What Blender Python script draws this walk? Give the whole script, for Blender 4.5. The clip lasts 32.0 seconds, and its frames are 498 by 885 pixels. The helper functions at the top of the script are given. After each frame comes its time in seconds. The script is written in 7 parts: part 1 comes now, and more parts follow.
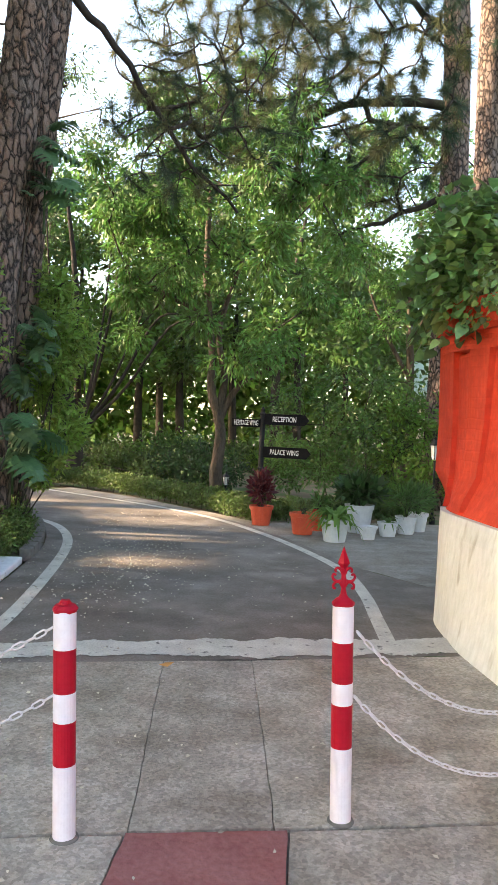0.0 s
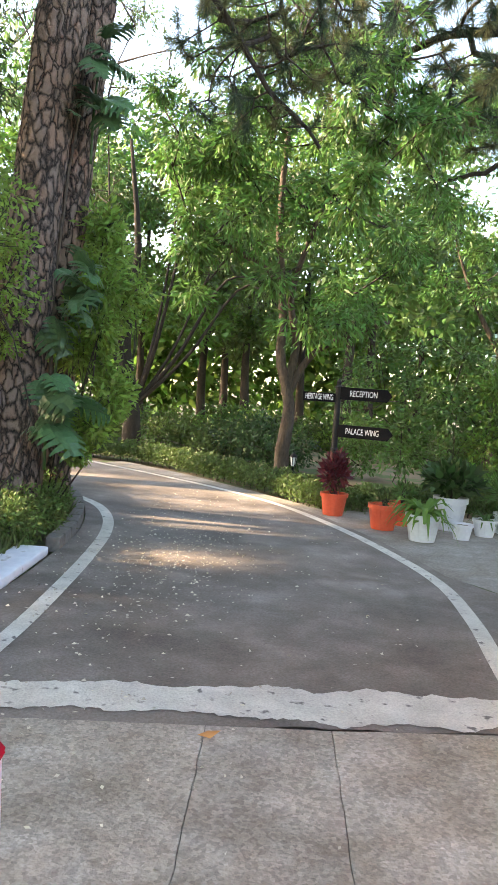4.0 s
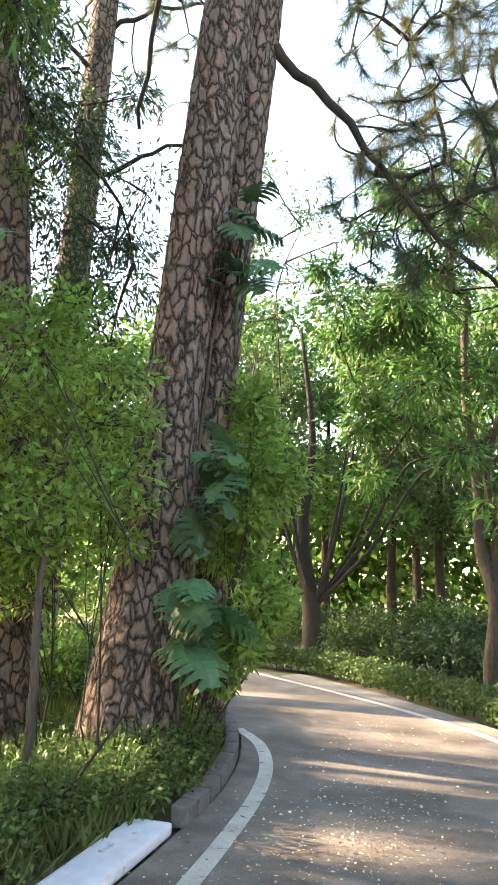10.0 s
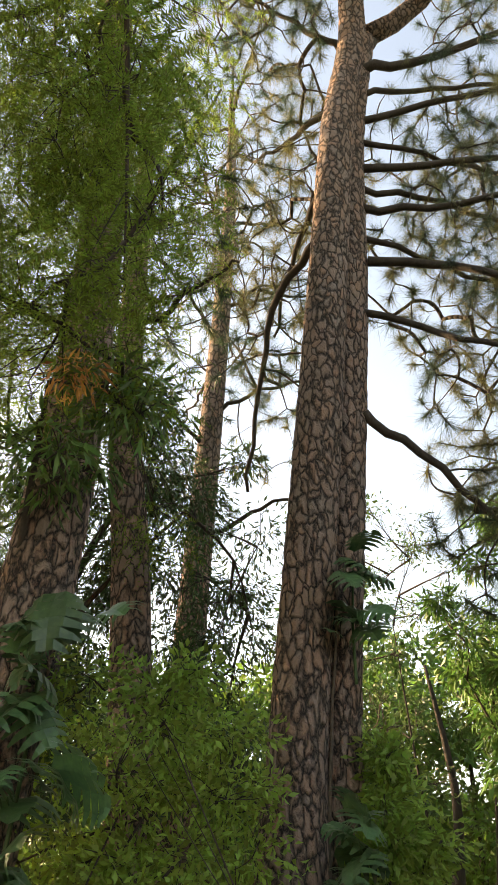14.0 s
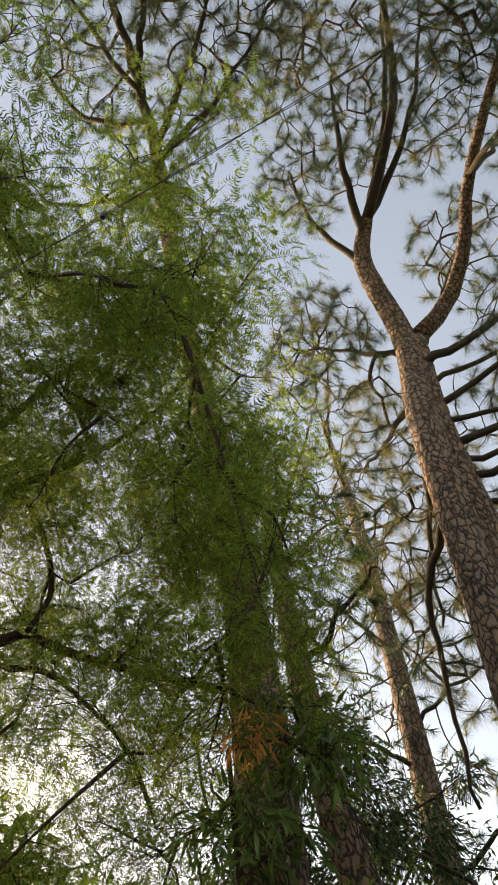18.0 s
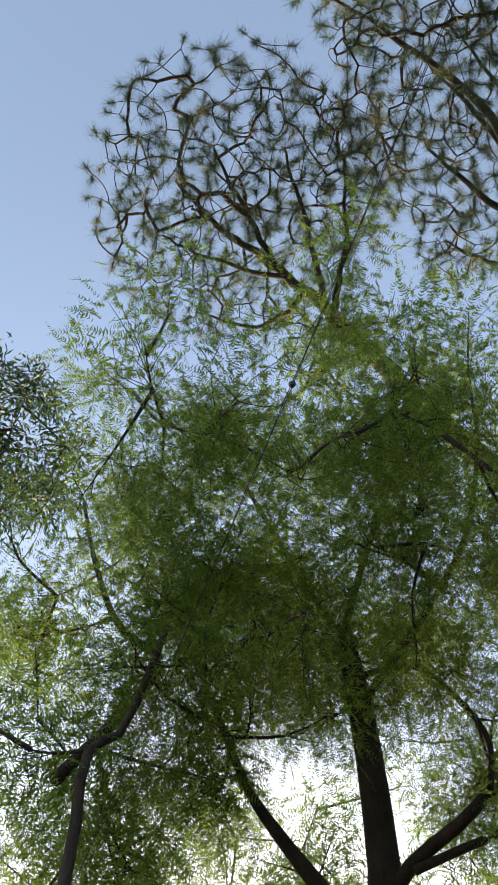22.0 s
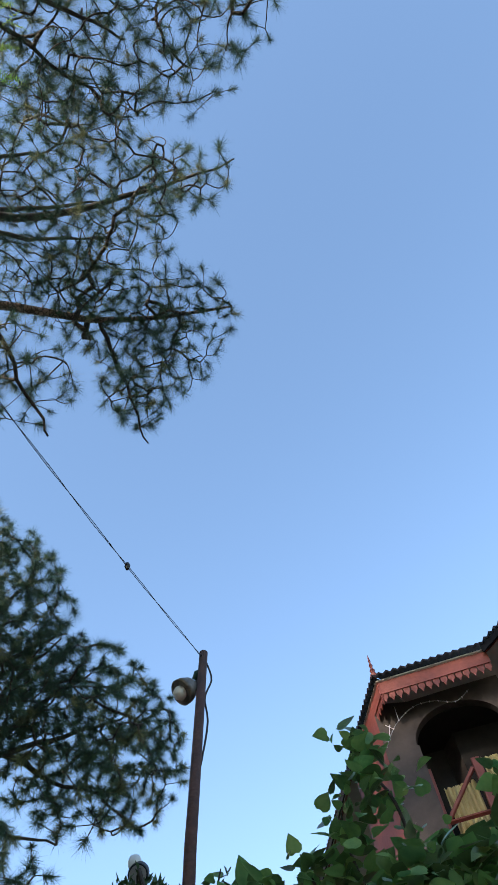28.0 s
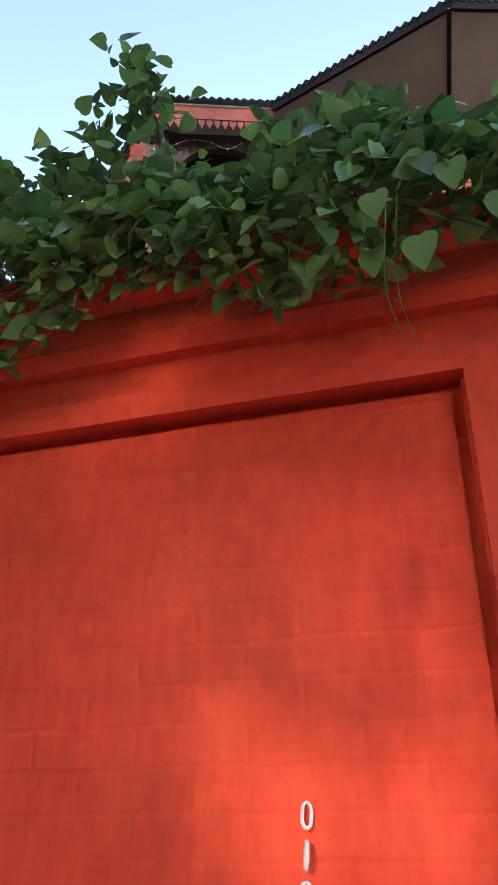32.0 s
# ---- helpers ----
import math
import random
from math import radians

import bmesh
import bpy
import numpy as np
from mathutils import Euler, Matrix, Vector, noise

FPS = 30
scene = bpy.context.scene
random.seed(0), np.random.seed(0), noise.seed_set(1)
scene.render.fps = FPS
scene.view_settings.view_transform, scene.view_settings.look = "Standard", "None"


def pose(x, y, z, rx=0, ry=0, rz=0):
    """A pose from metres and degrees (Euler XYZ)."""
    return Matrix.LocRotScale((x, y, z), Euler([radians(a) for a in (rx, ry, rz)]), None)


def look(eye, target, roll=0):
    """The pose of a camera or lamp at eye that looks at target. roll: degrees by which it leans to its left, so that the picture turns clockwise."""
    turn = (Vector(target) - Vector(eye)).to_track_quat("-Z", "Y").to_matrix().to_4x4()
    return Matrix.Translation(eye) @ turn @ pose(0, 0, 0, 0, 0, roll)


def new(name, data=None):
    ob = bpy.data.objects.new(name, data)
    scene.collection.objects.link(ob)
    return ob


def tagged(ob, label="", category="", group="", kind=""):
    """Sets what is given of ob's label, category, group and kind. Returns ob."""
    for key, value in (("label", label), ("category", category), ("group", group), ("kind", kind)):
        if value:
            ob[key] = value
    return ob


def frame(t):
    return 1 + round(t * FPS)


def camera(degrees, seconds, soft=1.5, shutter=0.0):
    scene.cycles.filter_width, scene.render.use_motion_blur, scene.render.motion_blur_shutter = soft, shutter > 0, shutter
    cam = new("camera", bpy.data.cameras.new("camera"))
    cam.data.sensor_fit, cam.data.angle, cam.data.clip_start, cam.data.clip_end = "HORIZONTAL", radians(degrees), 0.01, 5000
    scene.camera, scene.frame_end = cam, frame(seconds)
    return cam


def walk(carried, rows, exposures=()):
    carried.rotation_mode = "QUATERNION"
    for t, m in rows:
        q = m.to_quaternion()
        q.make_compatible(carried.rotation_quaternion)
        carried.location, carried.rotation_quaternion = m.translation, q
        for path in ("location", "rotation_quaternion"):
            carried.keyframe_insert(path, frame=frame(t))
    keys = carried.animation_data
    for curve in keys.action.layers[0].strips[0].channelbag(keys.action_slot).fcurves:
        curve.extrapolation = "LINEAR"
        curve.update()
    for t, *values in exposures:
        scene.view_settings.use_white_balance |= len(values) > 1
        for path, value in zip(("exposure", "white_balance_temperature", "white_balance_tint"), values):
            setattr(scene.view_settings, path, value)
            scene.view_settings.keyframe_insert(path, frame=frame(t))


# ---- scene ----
cam = camera(36.25, 32.0)
# seconds, eye x y z, heading (degrees left of +y), tilt up, lean
PATH = [
    (0, -0.456, 0.422, 1.467, 4.16, -1.70, 2.42),
    (0.5, -0.538, 0.644, 1.458, 1.92, -3.05, 1.96),
    (1, -0.538, 0.813, 1.446, 1.33, -3.68, 2.49),
    (1.5, -0.530, 0.990, 1.463, 3.27, -2.99, 3.96),
    (2, -0.540, 1.158, 1.437, 4.94, -3.53, 3.89),
    (2.5, -0.614, 1.316, 1.433, 5.12, -3.69, 3.51),
    (3, -0.639, 1.453, 1.413, 5.86, -4.00, 3.43),
    (3.5, -0.628, 1.659, 1.425, 7.93, -3.35, 4.51),
    (4, -0.669, 1.843, 1.404, 8.87, -3.74, 4.32),
    (4.5, -0.738, 2.004, 1.406, 8.72, -4.52, 2.85),
    (6.5, -0.842, 2.725, 1.387, 11.20, -5.30, 1.39),
    (7, -0.829, 2.932, 1.396, 13.06, -4.51, 2.43),
    (7.5, -0.827, 3.114, 1.380, 13.99, -3.43, 2.56),
    (8, -0.866, 3.280, 1.396, 11.66, -0.64, 1.15),
    (8.5, -0.890, 3.343, 1.426, 14.47, 1.33, 1.91),
    (9, -0.867, 3.392, 1.436, 19.59, 4.04, 2.37),
    (9.5, -0.856, 3.396, 1.456, 22.17, 6.26, 2.02),
    (10, -0.883, 3.390, 1.483, 23.91, 9.90, 2.35),
    (10.5, -0.866, 3.381, 1.496, 25.31, 13.31, 2.17),
    (11, -0.863, 3.373, 1.497, 26.03, 15.74, 2.03),
    (11.5, -0.866, 3.354, 1.511, 26.96, 18.30, 1.71),
    (12, -0.861, 3.344, 1.511, 28.96, 21.16, 0.81),
    (12.5, -0.863, 3.357, 1.534, 31.15, 23.80, 0.64),
    (13, -0.844, 3.322, 1.548, 32.58, 27.07, 1.07),
    (13.5, -0.833, 3.309, 1.566, 33.51, 30.64, 1.29),
    (14, -0.833, 3.286, 1.576, 33.78, 34.45, 1.42),
    (14.5, -0.830, 3.280, 1.584, 34.43, 37.55, 1.43),
    (16.5, -0.842, 3.410, 1.649, 35.19, 49.60, -2.84),
    (17, -0.810, 3.360, 1.646, 35.96, 53.30, -3.98),
    (17.5, -0.795, 3.335, 1.655, 41.14, 56.42, -5.56),
    (18, -0.720, 3.356, 1.575, 48.99, 58.75, -6.94),
    (18.5, -0.677, 3.409, 1.550, 55.76, 60.66, -8.88),
    (19, -0.678, 3.483, 1.567, 66.81, 62.84, -9.27),
    (19.5, -0.694, 3.519, 1.570, 78.98, 64.03, -9.78),
    (20, -0.733, 3.545, 1.547, 88.18, 64.71, -11.05),
    (20.5, -0.770, 3.550, 1.539, 96.95, 65.17, -10.08),
    (21, -0.758, 3.520, 1.540, 103.14, 66.75, -5.83),
    (21.5, -0.733, 3.508, 1.549, 105.02, 68.70, 1.25),
    (22, -0.738, 3.479, 1.548, 101.34, 70.36, 6.40),
    (22.5, -0.734, 3.441, 1.557, 94.02, 71.10, 7.69),
    (23, -0.719, 3.387, 1.569, 83.45, 71.41, 6.40),
    (23.5, -0.714, 3.324, 1.595, 71.82, 71.38, 4.43),
    (24, -0.716, 3.244, 1.643, 58.15, 71.57, 2.42),
    (24.5, -0.718, 3.187, 1.637, 41.13, 71.27, -1.44),
    (26.5, -0.498, 2.696, 1.570, -12.97, 64.79, -6.54),
    (27, -0.506, 2.706, 1.561, -26.38, 63.68, -8.08),
    (27.5, -0.422, 2.709, 1.579, -38.98, 61.67, -10.34),
    (28, -0.303, 2.820, 1.628, -50.67, 59.16, -12.67),
    (28.5, -0.284, 2.838, 1.623, -58.08, 55.55, -13.65),
    (29, -0.242, 2.852, 1.620, -61.81, 52.03, -13.57),
    (29.5, -0.233, 2.853, 1.603, -64.57, 48.52, -12.82),
    (30, -0.210, 2.887, 1.592, -66.89, 43.96, -10.39),
    (30.5, -0.181, 2.924, 1.564, -67.29, 37.92, -7.81),
    (31, -0.159, 2.951, 1.536, -66.95, 32.06, -5.87),
    (31.5, -0.139, 2.985, 1.494, -66.51, 25.25, -4.13),
    (32, -0.122, 3.009, 1.448, -64.63, 17.97, -2.98),
]


def aimed(x, y, z, heading, tilt, lean):
    a, b = radians(heading), radians(tilt)
    way = Vector((-math.sin(a) * math.cos(b), math.cos(a) * math.cos(b), math.sin(b)))
    return look((x, y, z), Vector((x, y, z)) + way, lean)


EXPOSURES = [(0, 2.9, 7900, 15), (4, 3.28, 7900, 16), (7, 3.45, 7900, 16), (9, 3.45, 7900, 14), (12, 2.95, 8900, 15), (14, 2.35, 11200, 17), (17, 1.9, 12000, 18), (19, 1.85, 10800, 17), (21, 1.7, 8300, 13), (24.5, 1.95, 7900, 13), (27, 1.7, 6300, 9), (28, 1.6, 6200, 8), (30, 1.6, 5900, 8), (31, 1.85, 6100, 14), (32, 2.27, 6600, 20)]
walk(cam, [(t, aimed(*row)) for t, *row in PATH], EXPOSURES)

# ---- light ----
SUN_FROM = 97.0      # degrees left of +y
SUN_UP = 20.0
world = bpy.data.worlds.new("sky")
scene.world = world
world.use_nodes = True
nodes = world.node_tree.nodes
sky = nodes.new("ShaderNodeTexSky")
sky.sky_type = "NISHITA"
sky.sun_disc = False
sky.sun_elevation = radians(SUN_UP)
sky.sun_rotation = radians(-SUN_FROM)
sky.air_density, sky.dust_density, sky.ozone_density = 1.0, 0.9, 1.2
nodes["Background"].inputs["Strength"].default_value = 0.15
world.node_tree.links.new(sky.outputs["Color"], nodes["Background"].inputs["Color"])
sun = new("sun", bpy.data.lights.new("sun", "SUN"))
sun.data.energy, sun.data.angle, sun.data.color = 3.3, radians(1.2), (1.0, 0.85, 0.66)
s_a, s_b = radians(SUN_FROM), radians(SUN_UP)
sun_way = Vector((-math.sin(s_a) * math.cos(s_b), math.cos(s_a) * math.cos(s_b), math.sin(s_b)))
sun.matrix_world = look(sun_way * 60, (0, 0, 0))

# ---- materials ----
MATS = {}


def material(name, dark, light, scale=8.0, rough=0.8, bump=0.3, stretch=(1, 1, 1), metal=0.0, detail=8.0, fine=6.0, spots=None,
             island=0.0, translucent=0.0, bump_scale=None, specular=0.5, piece=0.0, ramp_at=(0.34, 0.66), grainy=0.45):
    """A surface of two tones mixed by coarse and fine noise, with a bump; island: brightness spread from piece to piece of one mesh."""
    m = bpy.data.materials.new(name)
    m.use_nodes = True
    t, link = m.node_tree, m.node_tree.links.new
    b = t.nodes["Principled BSDF"]
    co = t.nodes.new("ShaderNodeTexCoord")
    mp = t.nodes.new("ShaderNodeMapping")
    mp.inputs["Scale"].default_value = stretch
    link(co.outputs["Object"], mp.inputs["Vector"])

    def noise_at(s, d):
        n = t.nodes.new("ShaderNodeTexNoise")
        n.inputs["Scale"].default_value, n.inputs["Detail"].default_value = s, d
        link(mp.outputs["Vector"], n.inputs["Vector"])
        return n

    coarse, grain = noise_at(scale, detail), noise_at(scale * fine, detail)
    mix = t.nodes.new("ShaderNodeMix")
    mix.inputs[0].default_value = grainy
    link(coarse.outputs["Fac"], mix.inputs[2]), link(grain.outputs["Fac"], mix.inputs[3])
    ramp = t.nodes.new("ShaderNodeValToRGB")
    ramp.color_ramp.elements[0].position, ramp.color_ramp.elements[1].position = ramp_at
    ramp.color_ramp.elements[0].color, ramp.color_ramp.elements[1].color = (*dark, 1), (*light, 1)
    link(mix.outputs[0], ramp.inputs["Fac"])
    colour = ramp.outputs["Color"]
    if spots:
        tone, size, amount = spots
        sp = noise_at(size, 3)
        r2 = t.nodes.new("ShaderNodeValToRGB")
        r2.color_ramp.elements[0].position, r2.color_ramp.elements[1].position = 1 - amount, 1 - amount + 0.08
        link(sp.outputs["Fac"], r2.inputs["Fac"])
        mx = t.nodes.new("ShaderNodeMix")
        mx.data_type = "RGBA"
        mx.inputs[7].default_value = (*tone, 1)
        link(r2.outputs["Color"], mx.inputs[0]), link(colour, mx.inputs[6])
        colour = mx.outputs[2]
    if island or piece:
        if island:
            src = t.nodes.new("ShaderNodeNewGeometry").outputs["Random Per Island"]
        else:
            src = t.nodes.new("ShaderNodeObjectInfo").outputs["Random"]
        spread = island or piece
        ma = t.nodes.new("ShaderNodeMapRange")
        ma.inputs["To Min"].default_value, ma.inputs["To Max"].default_value = 1 - spread, 1 + spread
        link(src, ma.inputs["Value"])
        hs = t.nodes.new("ShaderNodeHueSaturation")
        link(ma.outputs["Result"], hs.inputs["Value"]), link(colour, hs.inputs["Color"])
        mh = t.nodes.new("ShaderNodeMapRange")
        mh.inputs["To Min"].default_value, mh.inputs["To Max"].default_value = 0.5 - 0.05 * spread, 0.5 + 0.05 * spread
        link(src, mh.inputs["Value"]), link(mh.outputs["Result"], hs.inputs["Hue"])
        colour = hs.outputs["Color"]
    link(colour, b.inputs["Base Color"])
    b.inputs["Roughness"].default_value, b.inputs["Metallic"].default_value = rough, metal
    b.inputs["Specular IOR Level"].default_value = specular
    if bump:
        bp = t.nodes.new("ShaderNodeBump")
        bp.inputs["Strength"].default_value, bp.inputs["Distance"].default_value = bump, 0.02
        src = noise_at(bump_scale, detail) if bump_scale else grain
        link(src.outputs["Fac"], bp.inputs["Height"]), link(bp.outputs["Normal"], b.inputs["Normal"])
    if translucent:
        tr = t.nodes.new("ShaderNodeBsdfTranslucent")
        ms = t.nodes.new("ShaderNodeMixShader")
        ms.inputs[0].default_value = translucent
        link(colour, tr.inputs["Color"])
        link(b.outputs["BSDF"], ms.inputs[1]), link(tr.outputs["BSDF"], ms.inputs[2])
        link(ms.outputs["Shader"], t.nodes["Material Output"].inputs["Surface"])
    MATS[name] = m
    return m


def weathered(m, big, blotch, gravel, spread):
    """Broad stains and a salt of single stones over a ground surface; blotch: the stains' darkest tone."""
    t, link = m.node_tree, m.node_tree.links.new
    b = t.nodes["Principled BSDF"]
    co = t.nodes.new("ShaderNodeTexCoord").outputs["Object"]
    colour = b.inputs["Base Color"].links[0].from_socket
    tones = []
    for size, lo, hi in ((big, 0.40, 0.60), (big * 4.3, 0.44, 0.66)):
        n = t.nodes.new("ShaderNodeTexNoise")
        n.inputs["Scale"].default_value, n.inputs["Detail"].default_value, n.inputs["Roughness"].default_value = size, 9.0, 0.62
        link(co, n.inputs["Vector"])
        r = t.nodes.new("ShaderNodeValToRGB")
        r.color_ramp.elements[0].position, r.color_ramp.elements[1].position = lo, hi
        r.color_ramp.elements[0].color, r.color_ramp.elements[1].color = (*blotch, 1), (1, 1, 1, 1)
        link(n.outputs["Fac"], r.inputs["Fac"])
        tones.append(r.outputs["Color"])
    v = t.nodes.new("ShaderNodeTexVoronoi")
    v.inputs["Scale"].default_value = gravel
    link(co, v.inputs["Vector"])
    grey = t.nodes.new("ShaderNodeRGBToBW")
    link(v.outputs["Color"], grey.inputs[0])
    mr = t.nodes.new("ShaderNodeMapRange")
    mr.inputs["From Min"].default_value, mr.inputs["From Max"].default_value = 0.2, 0.8
    mr.inputs["To Min"].default_value, mr.inputs["To Max"].default_value = 1 - spread, 1 + spread
    link(grey.outputs[0], mr.inputs["Value"])
    tones.append(mr.outputs["Result"])
    for tone in tones:
        mx = t.nodes.new("ShaderNodeMix")
        mx.data_type, mx.blend_type = "RGBA", "MULTIPLY"
        mx.inputs[0].default_value = 1.0
        link(colour, mx.inputs[6]), link(tone, mx.inputs[7])
        colour = mx.outputs[2]
    link(colour, b.inputs["Base Color"])


M_SOIL = material("soil", (0.10, 0.075, 0.05), (0.20, 0.16, 0.10), 1.2, 0.95, 0.6, spots=((0.07, 0.11, 0.035), 2.0, 0.5))
M_ASPHALT = material("asphalt", (0.18, 0.150, 0.127), (0.335, 0.288, 0.250), 1.4, 0.9, 0.25, fine=46, ramp_at=(0.36, 0.64), grainy=0.36, spots=((0.345, 0.300, 0.262), 0.9, 0.42))
M_CONCRETE = material("concrete", (0.33, 0.288, 0.243), (0.60, 0.54, 0.47), 2.2, 0.92, 0.35, fine=34, ramp_at=(0.32, 0.68), grainy=0.40, piece=0.09)


weathered(M_CONCRETE, 1.1, (0.82, 0.79, 0.75), 62.0, 0.21)
weathered(M_ASPHALT, 0.8, (0.76, 0.74, 0.72), 90.0, 0.09)
M_PAVING = material("paving", (0.25, 0.228, 0.20), (0.42, 0.39, 0.35), 1.6, 0.88, 0.3, fine=24)
weathered(M_PAVING, 1.0, (0.80, 0.77, 0.73), 70.0, 0.12)
M_REDSLAB = material("red_cement", (0.26, 0.075, 0.065), (0.40, 0.16, 0.145), 4.0, 0.75, 0.4, fine=10)
M_LINE = material("road_paint", (0.42, 0.39, 0.335), (0.72, 0.68, 0.60), 4.0, 0.88, 0.3, fine=22, spots=((0.17, 0.155, 0.14), 14.0, 0.38))
M_KERBWHITE = material("white_kerb_paint", (0.62, 0.63, 0.68), (0.82, 0.83, 0.86), 3.0, 0.7, 0.3, spots=((0.35, 0.30, 0.26), 9.0, 0.34))
M_KERB = material("kerb_stone", (0.10, 0.09, 0.08), (0.20, 0.18, 0.16), 5.0, 0.9, 0.5)
M_REDWALL = material("red_lime_wash", (0.66, 0.050, 0.022), (0.82, 0.090, 0.038), 1.6, 0.85, 0.35, fine=14, stretch=(1.6, 1.6, 0.5), spots=((0.54, 0.042, 0.020), 3.4, 0.36), bump_scale=7.0)
def brick_relief(m, turn):
    """Faint brick courses under the lime wash, as relief alone."""
    t, link = m.node_tree, m.node_tree.links.new
    b = t.nodes["Principled BSDF"]
    co = t.nodes.new("ShaderNodeTexCoord")
    mp = t.nodes.new("ShaderNodeMapping")
    mp.inputs["Rotation"].default_value = (0, 0, turn)
    link(co.outputs["Object"], mp.inputs["Vector"])
    sp, cb = t.nodes.new("ShaderNodeSeparateXYZ"), t.nodes.new("ShaderNodeCombineXYZ")
    link(mp.outputs["Vector"], sp.inputs[0]), link(sp.outputs["X"], cb.inputs["X"]), link(sp.outputs["Z"], cb.inputs["Y"])
    wob = t.nodes.new("ShaderNodeTexNoise")
    wob.inputs["Scale"].default_value = 5.0
    link(cb.outputs[0], wob.inputs["Vector"])
    ad = t.nodes.new("ShaderNodeVectorMath")
    ad.operation = "MULTIPLY_ADD"
    ad.inputs[1].default_value = (0.035, 0.035, 0)
    link(wob.outputs["Color"], ad.inputs[0]), link(cb.outputs[0], ad.inputs[2])
    br = t.nodes.new("ShaderNodeTexBrick")
    br.inputs["Scale"].default_value, br.inputs["Mortar Size"].default_value, br.inputs["Mortar Smooth"].default_value = 1.0, 0.010, 1.0
    br.inputs["Brick Width"].default_value, br.inputs["Row Height"].default_value = 0.23, 0.078
    link(ad.outputs[0], br.inputs["Vector"])
    bp = t.nodes.new("ShaderNodeBump")
    bp.invert = True
    bp.inputs["Strength"].default_value, bp.inputs["Distance"].default_value = 0.22, 0.010
    old = b.inputs["Normal"].links[0].from_socket
    link(br.outputs["Fac"], bp.inputs["Height"]), link(old, bp.inputs["Normal"]), link(bp.outputs["Normal"], b.inputs["Normal"])


brick_relief(M_REDWALL, radians(-100))
weathered(M_REDWALL, 1.4, (0.90, 0.82, 0.76), 26.0, 0.04)
M_WHITEWALL = material("white_lime_wash", (0.64, 0.63, 0.58), (0.83, 0.82, 0.78), 1.2, 0.85, 0.35, fine=10, stretch=(2.0, 2.0, 0.7), spots=((0.50, 0.47, 0.40), 2.5, 0.36))
M_WHITE = material("white_enamel", (0.76, 0.67, 0.73), (0.84, 0.77, 0.82), 6.0, 0.42, 0.15, spots=((0.45, 0.38, 0.38), 22.0, 0.27))
M_RED = material("red_enamel", (0.38, 0.003, 0.016), (0.47, 0.006, 0.024), 8.0, 0.5, 0.15, specular=0.22)
M_CHAIN = material("painted_chain", (0.55, 0.50, 0.50), (0.75, 0.70, 0.70), 20.0, 0.5, 0.1)
M_BLACK = material("black_paint", (0.010, 0.010, 0.011), (0.020, 0.020, 0.021), 10.0, 0.55, 0.1, specular=0.2)
M_LETTER = material("white_lettering", (0.70, 0.70, 0.70), (0.80, 0.80, 0.80), 10.0, 0.6, 0.0)
M_TERRACOTTA = material("orange_plastic", (0.60, 0.078, 0.032), (0.72, 0.115, 0.050), 5.0, 0.5, 0.1)
M_POTWHITE = material("white_plastic", (0.60, 0.62, 0.64), (0.74, 0.76, 0.78), 4.0, 0.55, 0.1)
